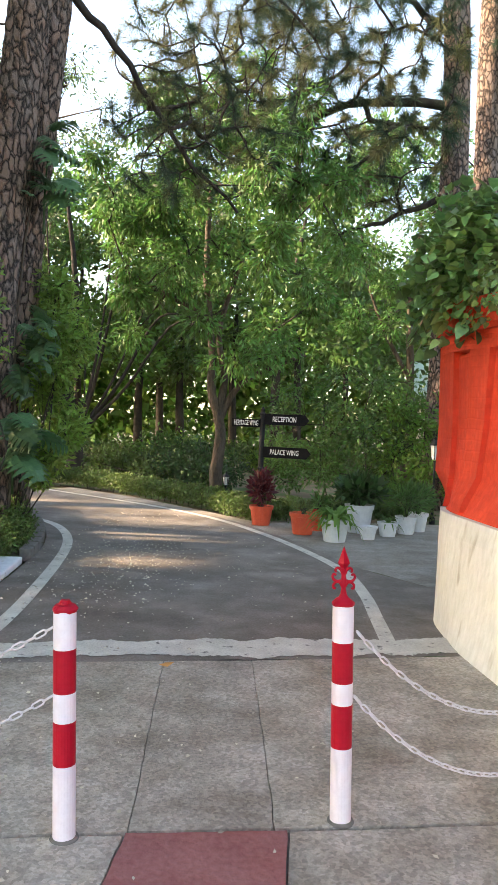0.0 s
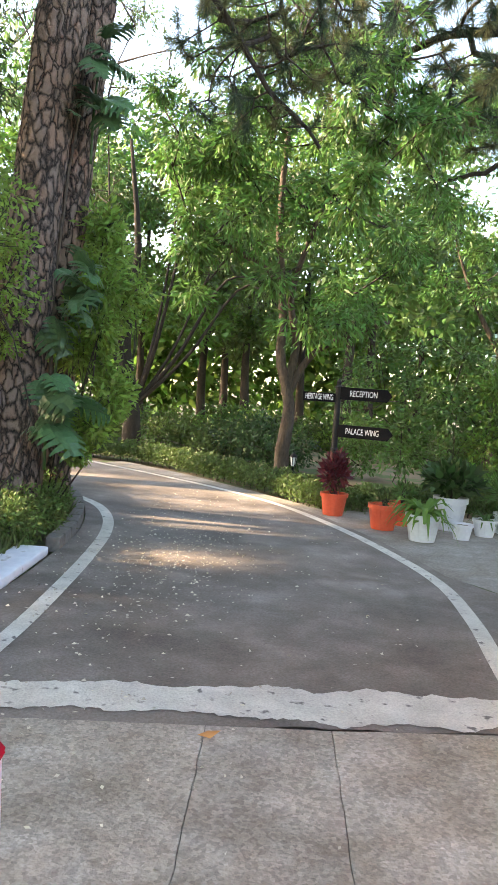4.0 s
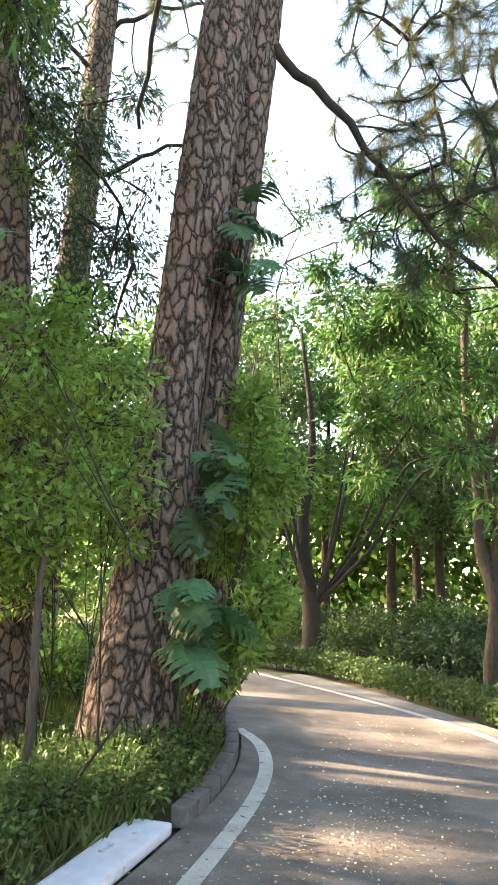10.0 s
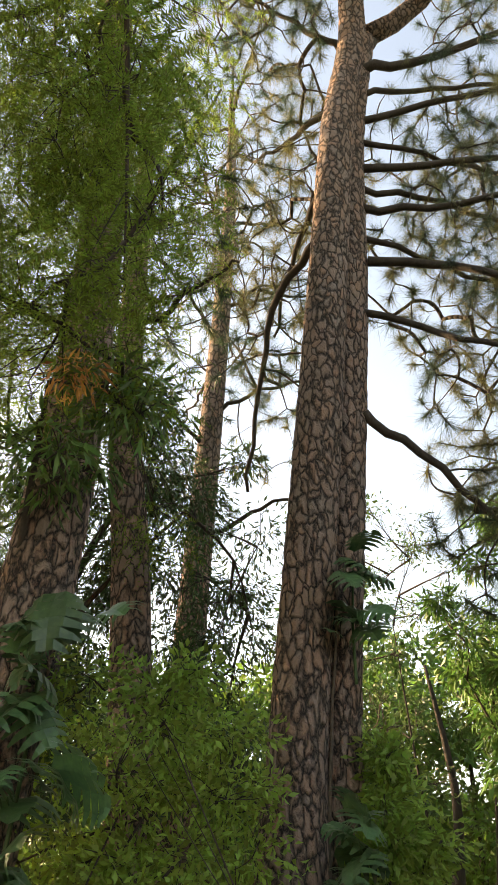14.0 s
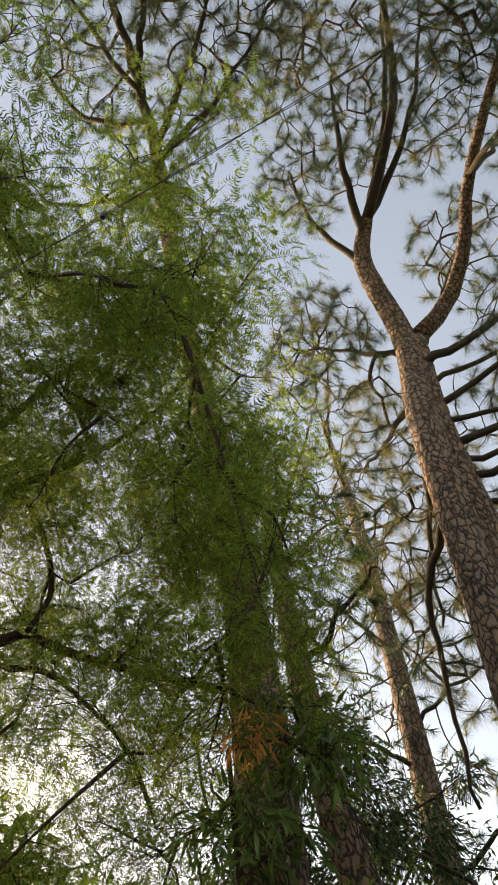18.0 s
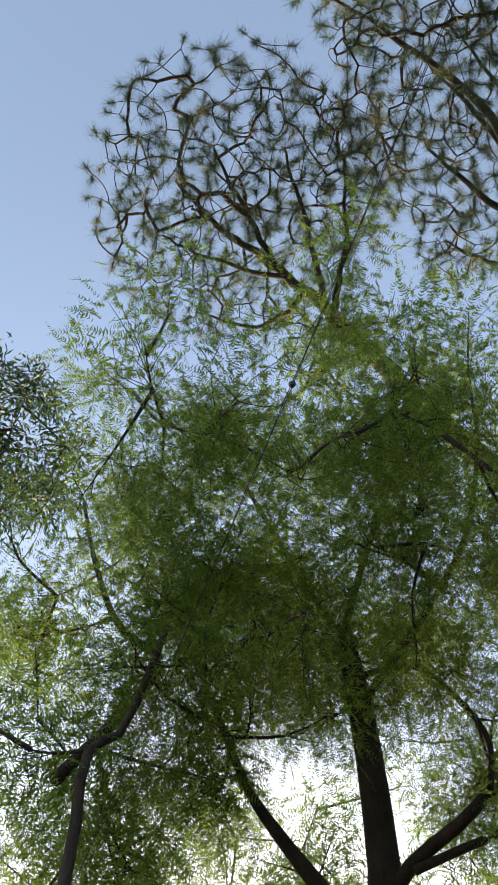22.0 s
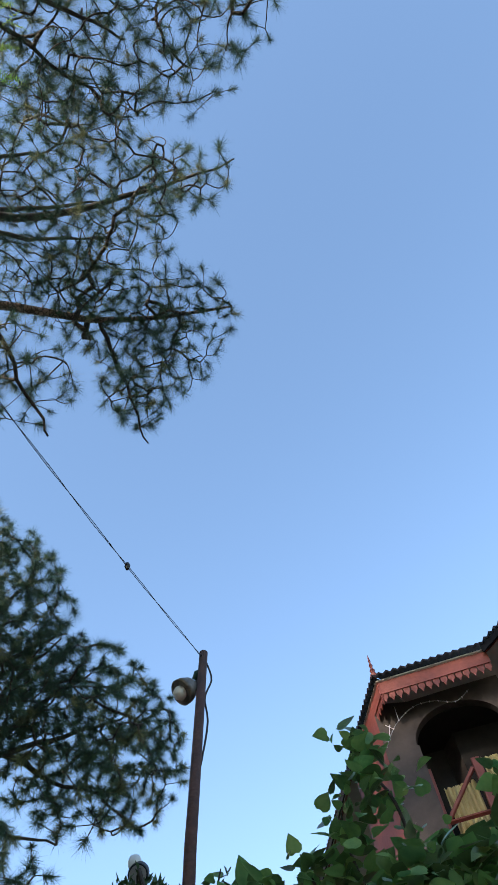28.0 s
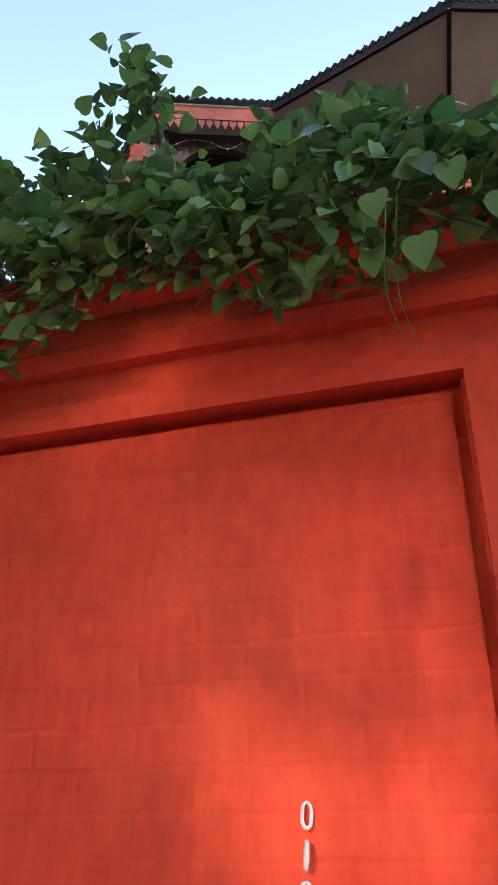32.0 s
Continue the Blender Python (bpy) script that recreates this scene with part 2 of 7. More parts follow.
def bark_material(name, furrow, plate, edge, scale=10.0):
    """Long irregular plates with dark cracks between them and finer cracks across."""
    m = material(name, furrow, plate, 5.0, 0.95, 0.0, stretch=(1, 1, 0.5))
    t, link = m.node_tree, m.node_tree.links.new
    b = t.nodes["Principled BSDF"]
    mp = next(n for n in t.nodes if n.type == "MAPPING")

    def noise_at(s, d):
        n = t.nodes.new("ShaderNodeTexNoise")
        n.inputs["Scale"].default_value, n.inputs["Detail"].default_value = s, d
        link(mp.outputs["Vector"], n.inputs["Vector"])
        return n

    def math_node(op, a, c):
        n = t.nodes.new("ShaderNodeMath")
        n.operation = op
        for k, v in enumerate((a, c)):
            if isinstance(v, (int, float)):
                n.inputs[k].default_value = v
            else:
                link(v, n.inputs[k])
        return n.outputs[0]

    def cracks(s, wide):
        add = t.nodes.new("ShaderNodeVectorMath")
        add.operation = "MULTIPLY_ADD"
        add.inputs[1].default_value = (0.15, 0.15, 0.15)
        link(noise_at(9.0, 6.0).outputs["Color"], add.inputs[0]), link(mp.outputs["Vector"], add.inputs[2])
        vo = t.nodes.new("ShaderNodeTexVoronoi")
        vo.feature = "DISTANCE_TO_EDGE"
        vo.inputs["Scale"].default_value = s
        link(add.outputs["Vector"], vo.inputs["Vector"])
        loose = math_node("MULTIPLY", noise_at(4.0, 3.0).outputs["Fac"], wide * 2)
        f = math_node("DIVIDE", vo.outputs["Distance"], loose)
        return math_node("MINIMUM", f, 1.0), add

    big, add = cracks(scale, 0.22)
    small, _ = cracks(scale * 2.7, 0.10)
    grain = noise_at(40.0, 8.0).outputs["Fac"]
    h = math_node("ADD", math_node("MULTIPLY", big, 0.7), math_node("ADD", math_node("MULTIPLY", small, 0.18), math_node("MULTIPLY", grain, 0.34)))
    cell = t.nodes.new("ShaderNodeTexVoronoi")
    cell.inputs["Scale"].default_value = scale
    link(add.outputs["Vector"], cell.inputs["Vector"])
    hue = t.nodes.new("ShaderNodeMix")
    hue.data_type = "RGBA"
    hue.inputs[6].default_value, hue.inputs[7].default_value = (*plate, 1), (*edge, 1)
    link(math_node("MULTIPLY", cell.outputs["Color"], noise_at(12.0, 4.0).outputs["Fac"]), hue.inputs[0])
    rp = t.nodes.new("ShaderNodeValToRGB")
    rp.color_ramp.elements[0].position, rp.color_ramp.elements[1].position = 0.30, 0.96
    link(h, rp.inputs["Fac"])
    mx = t.nodes.new("ShaderNodeMix")
    mx.data_type = "RGBA"
    mx.inputs[6].default_value = (*furrow, 1)
    link(rp.outputs["Color"], mx.inputs[0]), link(hue.outputs[2], mx.inputs[7])
    link(mx.outputs[2], b.inputs["Base Color"])
    bp = t.nodes.new("ShaderNodeBump")
    bp.inputs["Strength"].default_value, bp.inputs["Distance"].default_value = 1.0, 0.05
    link(h, bp.inputs["Height"]), link(bp.outputs["Normal"], b.inputs["Normal"])
    return m


M_BARK = bark_material("pine_bark", (0.016, 0.011, 0.009), (0.235, 0.188, 0.168), (0.40, 0.20, 0.120), 12.0)
M_BARKPALE = material("pale_bark", (0.040, 0.030, 0.022), (0.125, 0.092, 0.067), 8.0, 0.92, 0.9, stretch=(1, 1, 0.3))
M_BARKDARK = material("dark_bark", (0.020, 0.016, 0.013), (0.055, 0.043, 0.034), 9.0, 0.95, 0.5, stretch=(1, 1, 0.3))
M_TWIG = material("twig", (0.022, 0.017, 0.013), (0.055, 0.042, 0.032), 14.0, 0.95, 0.2)
M_PINETWIG = material("pine_twig", (0.024, 0.019, 0.016), (0.070, 0.055, 0.045), 14.0, 0.95, 0.2)
M_NEEDLE = material("pine_needles", (0.022, 0.050, 0.028), (0.052, 0.094, 0.046), 0.6, 0.5, 0, island=0.35, translucent=0.35)
# paler olive copy of the needles, sunlight put into the colour
M_NEEDLESUNLIT = material("old_needles", (0.085, 0.095, 0.040), (0.17, 0.17, 0.075), 0.6, 0.6, 0, island=0.4, translucent=0.4)
M_LEAFBRIGHT = material("bright_leaves", (0.075, 0.17, 0.028), (0.16, 0.29, 0.055), 0.9, 0.5, 0, island=0.45, translucent=0.45)
M_LEAFLIGHT = material("light_leaves", (0.135, 0.255, 0.045), (0.275, 0.410, 0.085), 1.1, 0.5, 0, island=0.4, translucent=0.52)
M_LEAFMID = material("green_leaves", (0.055, 0.13, 0.032), (0.11, 0.21, 0.055), 0.8, 0.45, 0, island=0.45, translucent=0.42)
M_LEAFDIM = material("dim_leaves", (0.036, 0.085, 0.026), (0.080, 0.145, 0.042), 0.8, 0.5, 0, island=0.45, translucent=0.35)
M_LEAFDARK = material("dark_leaves", (0.022, 0.06, 0.018), (0.05, 0.105, 0.028), 0.8, 0.5, 0, island=0.4, translucent=0.25)
M_LEAFTREE = material("tree_leaves", (0.060, 0.158, 0.036), (0.140, 0.280, 0.066), 0.9, 0.45, 0, island=0.45, translucent=0.42)
M_FEATHER = material("feathery_leaves", (0.076, 0.140, 0.022), (0.245, 0.345, 0.062), 0.7, 0.5, 0, island=0.45, translucent=0.6)
M_HEDGE = material("hedge_leaves", (0.05, 0.10, 0.022), (0.115, 0.17, 0.042), 1.2, 0.55, 0, island=0.4, translucent=0.3)
M_GRASS = material("grass", (0.06, 0.10, 0.02), (0.14, 0.17, 0.05), 1.6, 0.7, 0, island=0.4, translucent=0.3)
M_WEEDS = material("weed_leaves", (0.060, 0.120, 0.026), (0.140, 0.215, 0.055), 1.8, 0.6, 0, island=0.45, translucent=0.35)
M_VINE = material("vine_leaves", (0.058, 0.142, 0.046), (0.200, 0.330, 0.105), 3.5, 0.30, 0, island=0.5, translucent=0.3)
M_PHILO = material("philodendron_leaves", (0.030, 0.088, 0.036), (0.085, 0.175, 0.072), 5.0, 0.36, 0.1, piece=0.35, translucent=0.2)
M_MAROON = material("maroon_leaves", (0.08, 0.012, 0.02), (0.17, 0.03, 0.045), 3.0, 0.45, 0, island=0.4, translucent=0.2)
M_ORANGELEAF = material("orange_leaves", (0.50, 0.20, 0.06), (0.68, 0.36, 0.12), 3.0, 0.5, 0, island=0.3, translucent=0.4)
M_LITTER = material("dry_litter", (0.42, 0.36, 0.26), (0.66, 0.60, 0.48), 3.0, 0.8, 0, island=0.35)
M_ROOF = material("green_metal_roof", (0.32, 0.42, 0.31), (0.44, 0.53, 0.41), 1.0, 0.6, 0.1)
M_CREAM = material("cream_plaster", (0.62, 0.52, 0.36), (0.72, 0.64, 0.48), 1.0, 0.85, 0.2)
M_TIN = material("dark_tin_roof", (0.010, 0.010, 0.013), (0.024, 0.024, 0.028), 2.0, 0.9, 0.2, specular=0.1)
M_SIGN = material("sign_black", (0.006, 0.006, 0.007), (0.012, 0.012, 0.013), 10.0, 0.85, 0.1, specular=0.06)
# plaster tone darkened to hold the shade under the eaves
M_PLASTERSHADE = material("dark_plaster", (0.045, 0.034, 0.031), (0.085, 0.066, 0.060), 2.0, 0.9, 0.2)
M_SOFFIT = material("soffit_boards", (0.48, 0.42, 0.40), (0.60, 0.54, 0.51), 1.5, 0.85, 0.1)
M_REDWOOD = material("red_painted_wood", (0.17, 0.036, 0.024), (0.25, 0.058, 0.040), 3.0, 0.6, 0.2)
# near-black colour that stands in for the shade of unlit rooms
M_ROOMSHADE = material("dark_interior", (0.012, 0.010, 0.010), (0.03, 0.025, 0.022), 2.0, 0.9, 0.1)
M_CURTAIN = material("yellow_curtain", (0.55, 0.43, 0.18), (0.72, 0.60, 0.32), 6.0, 0.85, 0.4, stretch=(8, 8, 0.6))
M_BRICK = material("red_brick", (0.20, 0.058, 0.036), (0.32, 0.10, 0.065), 4.0, 0.9, 0.4, piece=0.2)
M_RUST = material("rusty_iron", (0.040, 0.020, 0.016), (0.095, 0.045, 0.034), 12.0, 0.8, 0.3)
M_STEEL = material("grey_metal", (0.30, 0.30, 0.31), (0.45, 0.45, 0.46), 12.0, 0.4, 0.1, metal=0.6)
M_LAMPHOOD = material("weathered_hood", (0.10, 0.095, 0.085), (0.20, 0.185, 0.165), 14.0, 0.5, 0.2, metal=0.3)
M_GREENPAINT = material("green_paint", (0.010, 0.045, 0.035), (0.02, 0.07, 0.05), 12.0, 0.5, 0.1)
M_GLOBE = material("milky_globe", (0.62, 0.62, 0.60), (0.70, 0.70, 0.68), 4.0, 0.3, 0.0)
M_CABLE = material("cable", (0.012, 0.012, 0.012), (0.03, 0.03, 0.03), 20.0, 0.6, 0.0)
M_GLASS = material("lamp_glass", (0.55, 0.58, 0.58), (0.65, 0.68, 0.68), 4.0, 0.15, 0.0)


# ---- mesh makers ----
def link_mesh(name, verts, faces, mat, parent=None, label="", smooth=False):
    me = bpy.data.meshes.new(name)
    me.from_pydata([tuple(v) for v in verts], [], [tuple(f) for f in faces])
    me.materials.append(mat)
    if smooth:
        me.polygons.foreach_set("use_smooth", [True] * len(me.polygons))
    ob = new(name, me)
    if parent:
        ob.parent = parent
    if label:
        ob["label"] = label
    return ob


def part(name, bm, mat, parent=None, label="", smooth=False):
    me = bpy.data.meshes.new(name)
    bm.normal_update()
    bm.to_mesh(me)
    bm.free()
    me.materials.append(mat)
    if smooth:
        me.polygons.foreach_set("use_smooth", [True] * len(me.polygons))
    ob = new(name, me)
    if parent:
        ob.parent = parent
    if label:
        ob["label"] = label
    return ob


def thing(name, place=(0, 0, 0), turn=0.0, **tags):
    ob = new(name)
    ob.matrix_basis = pose(*place, 0, 0, turn)
    return tagged(ob, **tags)


def quads(name, verts, n, k, mat, parent=None, label="", kind=""):
    """n islands of k corners each, every island one face; verts is an array of n*k rows."""
    me = bpy.data.meshes.new(name)
    me.vertices.add(n * k), me.loops.add(n * k), me.polygons.add(n)
    me.vertices.foreach_set("co", np.ascontiguousarray(verts, dtype=np.float32).ravel())
    me.loops.foreach_set("vertex_index", np.arange(n * k, dtype=np.int32))
    me.polygons.foreach_set("loop_start", np.arange(0, n * k, k, dtype=np.int32))
    me.update(calc_edges=True)
    me.materials.append(mat)
    ob = new(name, me)
    if parent:
        ob.parent = parent
    if label:
        ob["label"] = label
    if kind:
        ob["kind"] = kind
    return ob


def unit(a):
    return a / (np.linalg.norm(a, axis=-1, keepdims=True) + 1e-9)


def leaves(name, at, way, length, width, mat, parent=None, rng=None, label="", kind="", curl=0.15, blunt=0.45):
    """Leaf blades of four corners at the places given, each growing along its way."""
    rng = rng or np.random.default_rng(1)
    n = len(at)
    way = unit(way)
    side = unit(np.cross(way, rng.normal(size=(n, 3))))
    up = np.cross(side, way)
    ln = (length * rng.uniform(0.65, 1.25, (n, 1)))
    wd = (width * rng.uniform(0.7, 1.2, (n, 1)))
    a = at
    b = at + way * ln * blunt + side * wd / 2 + up * wd * curl
    c = at + way * ln - up * ln * curl
    d = at + way * ln * blunt - side * wd / 2 + up * wd * curl
    return quads(name, np.stack([a, b, c, d], 1).reshape(-1, 3), n, 4, mat, parent, label, kind)


def fronds(name, at, way, length, mat, parent=None, rng=None, pairs=8, blade=0.034, label="", kind="stuff"):
    """Drooping fronds, each a row of small leaflets in pairs."""
    rng = rng or np.random.default_rng(1)
    n = len(at)
    way = unit(way)
    side = unit(np.cross(way, rng.normal(size=(n, 3)) + np.array((0, 0, 2.0))))
    ln = length * rng.uniform(0.6, 1.2, (n, 1))
    out = []
    for i in range(pairs):
        t = (i + 1) / pairs
        p = at + way * ln * t - np.array((0, 0, 0.35)) * ln * t * t
        size = blade * (0.55 + 0.9 * math.sin(math.pi * min(t + 0.08, 1.0)))
        for s in (-1, 1):
            w = unit(side * s + way * 0.55 + rng.normal(size=(n, 3)) * 0.25)
            across = unit(np.cross(w, rng.normal(size=(n, 3)) * 0.4 + np.array((0, 0, 1.0)))) * size * 0.14
            out.append(np.stack([p + across, p + w * size, p - across], 1))
    v = np.concatenate(out).reshape(-1, 3)
    return quads(name, v, len(v) // 3, 3, mat, parent, label, kind)


def needles(name, at, way, length, mat, parent=None, rng=None, per=16, width=0.0055, spread=0.95, kind="stuff"):
    """Brushes of thin bent needles round the ends of the shoots."""
    rng = rng or np.random.default_rng(1)
    n = len(at)
    big = np.repeat(rng.uniform(0.6, 1.25, (n, 1)), per, 0)
    along = np.repeat(unit(way), per, 0)
    a = np.repeat(at, per, 0) - along * rng.uniform(-0.02, 0.19, (n * per, 1)) * big
    w = unit(along * 0.6 + unit(rng.normal(size=(n * per, 3))) * spread)
    side = unit(np.cross(w, rng.normal(size=w.shape))) * width / 2
    ln = length * big * rng.uniform(0.7, 1.15, (n * per, 1))
    tip = a + (w + np.array((0, 0, -0.22))) * ln
    v = np.stack([a - side, tip, a + side], 1).reshape(-1, 3)
    return quads(name, v, n * per, 3, mat, parent, "", kind)


def tube(points, radii, ring=8):
    """Corners and faces of a tapering tube along the points."""
    pts = [Vector(p) for p in points]
    verts, faces, ref = [], [], Vector((0.31, 0.87, 0.12))
    for i, p in enumerate(pts):
        way = (pts[min(i + 1, len(pts) - 1)] - pts[max(i - 1, 0)]).normalized()
        side = way.cross(ref)
        side = side.normalized() if side.length > 1e-4 else way.orthogonal().normalized()
        up = side.cross(way)
        for k in range(ring):
            a = 2 * math.pi * k / ring
            verts.append(p + (side * math.cos(a) + up * math.sin(a)) * radii[i])
        if i:
            o = (i - 1) * ring
            for k in range(ring):
                faces.append((o + k, o + (k + 1) % ring, o + ring + (k + 1) % ring, o + ring + k))
    faces.append(tuple(range(ring))[::-1])
    faces.append(tuple(range((len(pts) - 1) * ring, len(pts) * ring)))
    return verts, faces


def tubes(name, runs, mat, parent=None, ring=6, label="", kind="", smooth=True):
    verts, faces = [], []
    for pts, radii in runs:
        v, f = tube(pts, radii, ring)
        o = len(verts)
        verts += v
        faces += [tuple(i + o for i in q) for q in f]
    ob = link_mesh(name, verts, faces, mat, parent, label, smooth)
    if kind:
        ob["kind"] = kind
    return ob


def curve_points(points, n):
    """n points on a smooth line through the given ones."""
    p = np.array(points, float)
    t = np.linspace(0, len(p) - 1, n)
    out = []
    for u in t:
        i = min(int(u), len(p) - 2)
        f = u - i
        p0, p1, p2, p3 = p[max(i - 1, 0)], p[i], p[i + 1], p[min(i + 2, len(p) - 1)]
        out.append(0.5 * (2 * p1 + (p2 - p0) * f + (2 * p0 - 5 * p1 + 4 * p2 - p3) * f * f + (3 * p1 - p0 - 3 * p2 + p3) * f ** 3))
    return np.array(out)


def box(bm, x0, x1, y0, y1, z0, z1, bevel=0.0):
    vs = [bm.verts.new((x, y, z)) for z in (z0, z1) for y in (y0, y1) for x in (x0, x1)]
    fs = [bm.faces.new([vs[i] for i in q]) for q in ((0, 2, 3, 1), (4, 5, 7, 6), (0, 1, 5, 4), (1, 3, 7, 5), (3, 2, 6, 7), (2, 0, 4, 6))]
    if bevel:
        edges = list({e for f in fs for e in f.edges})
        bmesh.ops.bevel(bm, geom=edges, offset=bevel, segments=2, affect="EDGES", profile=0.6)
    return bm


def turned(profile, ring=24, z=0.0):
    """A bmesh turned round z from rows of radius and height."""
    bm = bmesh.new()
    rings = []
    for r, h in profile:
        rings.append([bm.verts.new((r * math.cos(2 * math.pi * k / ring), r * math.sin(2 * math.pi * k / ring), z + h)) for k in range(ring)])
    for a, b in zip(rings, rings[1:]):
        for k in range(ring):
            bm.faces.new((a[k], a[(k + 1) % ring], b[(k + 1) % ring], b[k]))
    if profile[0][0] > 1e-4:
        bm.faces.new(rings[0][::-1])
    if profile[-1][0] > 1e-4:
        bm.faces.new(rings[-1])
    bmesh.ops.remove_doubles(bm, verts=bm.verts, dist=1e-5)
    return bm


def ribbon(name, left, right, z, mat, parent=None, label="", n=60, thick=0.0):
    """A strip of ground between two lines."""
    a, b = curve_points(left, n), curve_points(right, n)
    verts = [(x, y, z) for x, y in a[:, :2]] + [(x, y, z) for x, y in b[:, :2]]
    faces = [(i, n + i, n + i + 1, i + 1) for i in range(n - 1)]
    if thick:
        verts += [(x, y, z - thick) for x, y, _ in verts]
        m = 2 * n
        faces += [(i, i + 1, m + i + 1, m + i) for i in range(n - 1)]
        faces += [(n + i + 1, n + i, m + n + i, m + n + i + 1) for i in range(n - 1)]
        faces += [(0, m, m + n, n), (n - 1, 2 * n - 1, m + 2 * n - 1, m + n - 1)]
    return link_mesh(name, verts, faces, mat, parent, label)


def offset(points, d):
    """The same line, d to the right of its run."""
    p = np.array(points, float)
    t = np.gradient(p, axis=0)
    t /= np.linalg.norm(t, axis=1, keepdims=True)
    return p + d * np.stack([t[:, 1], -t[:, 0]], 1)


# ---- ground, road, paving ----
ground_rng = np.random.default_rng(5)


def ground_sheet():
    bm = bmesh.new()
    xs = sorted({*np.linspace(-40, 40, 81), *(-3000, -800, -200, -80, 80, 200, 800, 3000)})
    rows = [[bm.verts.new((x, y + 10, 0)) for x in xs] for y in xs]
    for r in rows:
        for v in r:
            d = min(abs(v.co.x + 1), 40)
            v.co.z = -0.05 + (0.05 * noise.noise(v.co * 0.5) if -40 < v.co.x < 40 and d > 4 else 0) - 0.02
    for a, b in zip(rows, rows[1:]):
        for i in range(len(xs) - 1):
            bm.faces.new((a[i], a[i + 1], b[i + 1], b[i]))
    return tagged(part("ground", bm, M_SOIL), "bare brown garden soil with patches of green", "ground", kind="structure")


ground_sheet()

LINE_L = [(-2.40, 4.6), (-2.50, 5.70), (-2.63, 6.60), (-2.80, 7.60), (-3.00, 8.55), (-3.26, 9.35), (-3.62, 10.05), (-4.05, 10.55)]
LINE_R = [(0.17, 5.6), (0.15, 6.2), (0.12, 7.0), (0.0, 7.95), (-0.32, 8.9), (-0.90, 10.15), (-1.70, 11.45), (-2.70, 12.5), (-3.70, 13.3), (-5.1, 14.3), (-6.6, 15.3), (-9, 16.2), (-13, 16.8)]
ROAD_L = [(-2.95, 4.2), (-2.92, 5.5), (-2.98, 6.7), (-3.10, 7.6), (-3.25, 8.5), (-3.60, 9.6), (-4.2, 10.8), (-5.2, 11.9), (-6.6, 12.7), (-9, 13.3), (-13, 13.6)]
road = tagged(ribbon("road", ROAD_L, offset(LINE_R, 0.16), -0.002, M_ASPHALT, n=90, thick=0.12), "dark grey asphalt road with worn pale patches", "road", kind="structure")
road_side = link_mesh("road_shoulder", [(0.2, 5.5, -0.006), (1.6, 5.6, -0.006), (1.5, 7.75, -0.006), (0.75, 7.5, -0.006), (0.30, 8.05, -0.006), (-0.1, 8.7, -0.006)], [(0, 1, 2, 3, 4, 5)], M_ASPHALT)
tagged(road_side, "dark asphalt shoulder between white line and gate wall", "road", kind="structure")

# painted edge lines, worn
for nm, line, a, b in (("edge_line", LINE_L, -0.055, 0.055), ("edge_line", LINE_R, -0.055, 0.055)):
    tagged(ribbon(nm, offset(line, a), offset(line, b), 0.003, M_LINE, n=120), "worn white painted line along the road edge", "road marking", kind="structure")

# concrete paving to the right of the line, reaching to the hedge
paving = link_mesh("paving", [(*p, -0.004) for p in ((0.30, 8.08), (0.75, 7.5), (1.6, 7.75), (5.5, 8.6), (5.5, 12.6), (2.2, 12.2), (0.5, 11.9), (-1.2, 11.5), (-2.2, 12.6), (-3.5, 13.9), (-5.0, 15.1), (-5.2, 14.62), (-3.83, 13.55), (-2.82, 12.72), (-1.84, 11.63), (-1.04, 10.3), (-0.46, 9.0), (-0.1, 8.5))], [tuple(range(18))], M_PAVING)
tagged(paving, "pale grey concrete paving beside the road", "pavement", kind="structure")

# threshold of the gate: rough pale band, dark joint, concrete slabs
ACROSS = Vector((0.968, 0.25, 0))


def band(name, a, b, z, mat, label, seed, rough=0.05, n=180):
    rng = np.random.default_rng(seed)
    pa, pb = curve_points(a, n), curve_points(b, n)
    pa[:, 1] += np.convolve(rng.normal(size=n), np.ones(9) / 6, "same") * rough
    pb[:, 1] += np.convolve(rng.normal(size=n), np.ones(9) / 6, "same") * rough
    verts = [(x, y, z) for x, y in pa] + [(x, y, z) for x, y in pb]
    return tagged(link_mesh(name, verts, [(i, n + i, n + i + 1, i + 1) for i in range(n - 1)], mat), label, "road marking", kind="structure")


band("threshold_band", [(-3.3, 4.82), (-2.24, 5.08), (-0.74, 5.45), (0.62, 5.76)], [(-3.3, 4.48), (-2.07, 4.80), (-0.72, 5.10), (0.62, 5.43)], 0.004, M_LINE, "rough white cement band across the gateway", 3)
band("threshold_gap", [(-3.3, 4.52), (-2.07, 4.84), (-0.72, 5.14), (0.62, 5.47)], [(-3.3, 4.36), (-1.9, 4.70), (-0.72, 5.04), (0.62, 5.38)], -0.001, M_ASPHALT, "dark tar joint along the white band", 4, 0.02)

SLAB_EDGES = ((-3.6, 2.50, -3.75, 4.30), (-1.015, 3.03, -1.24, 4.90), (-0.50, 3.13, -0.715, 5.02), (1.5, 3.54, 1.05, 5.5))


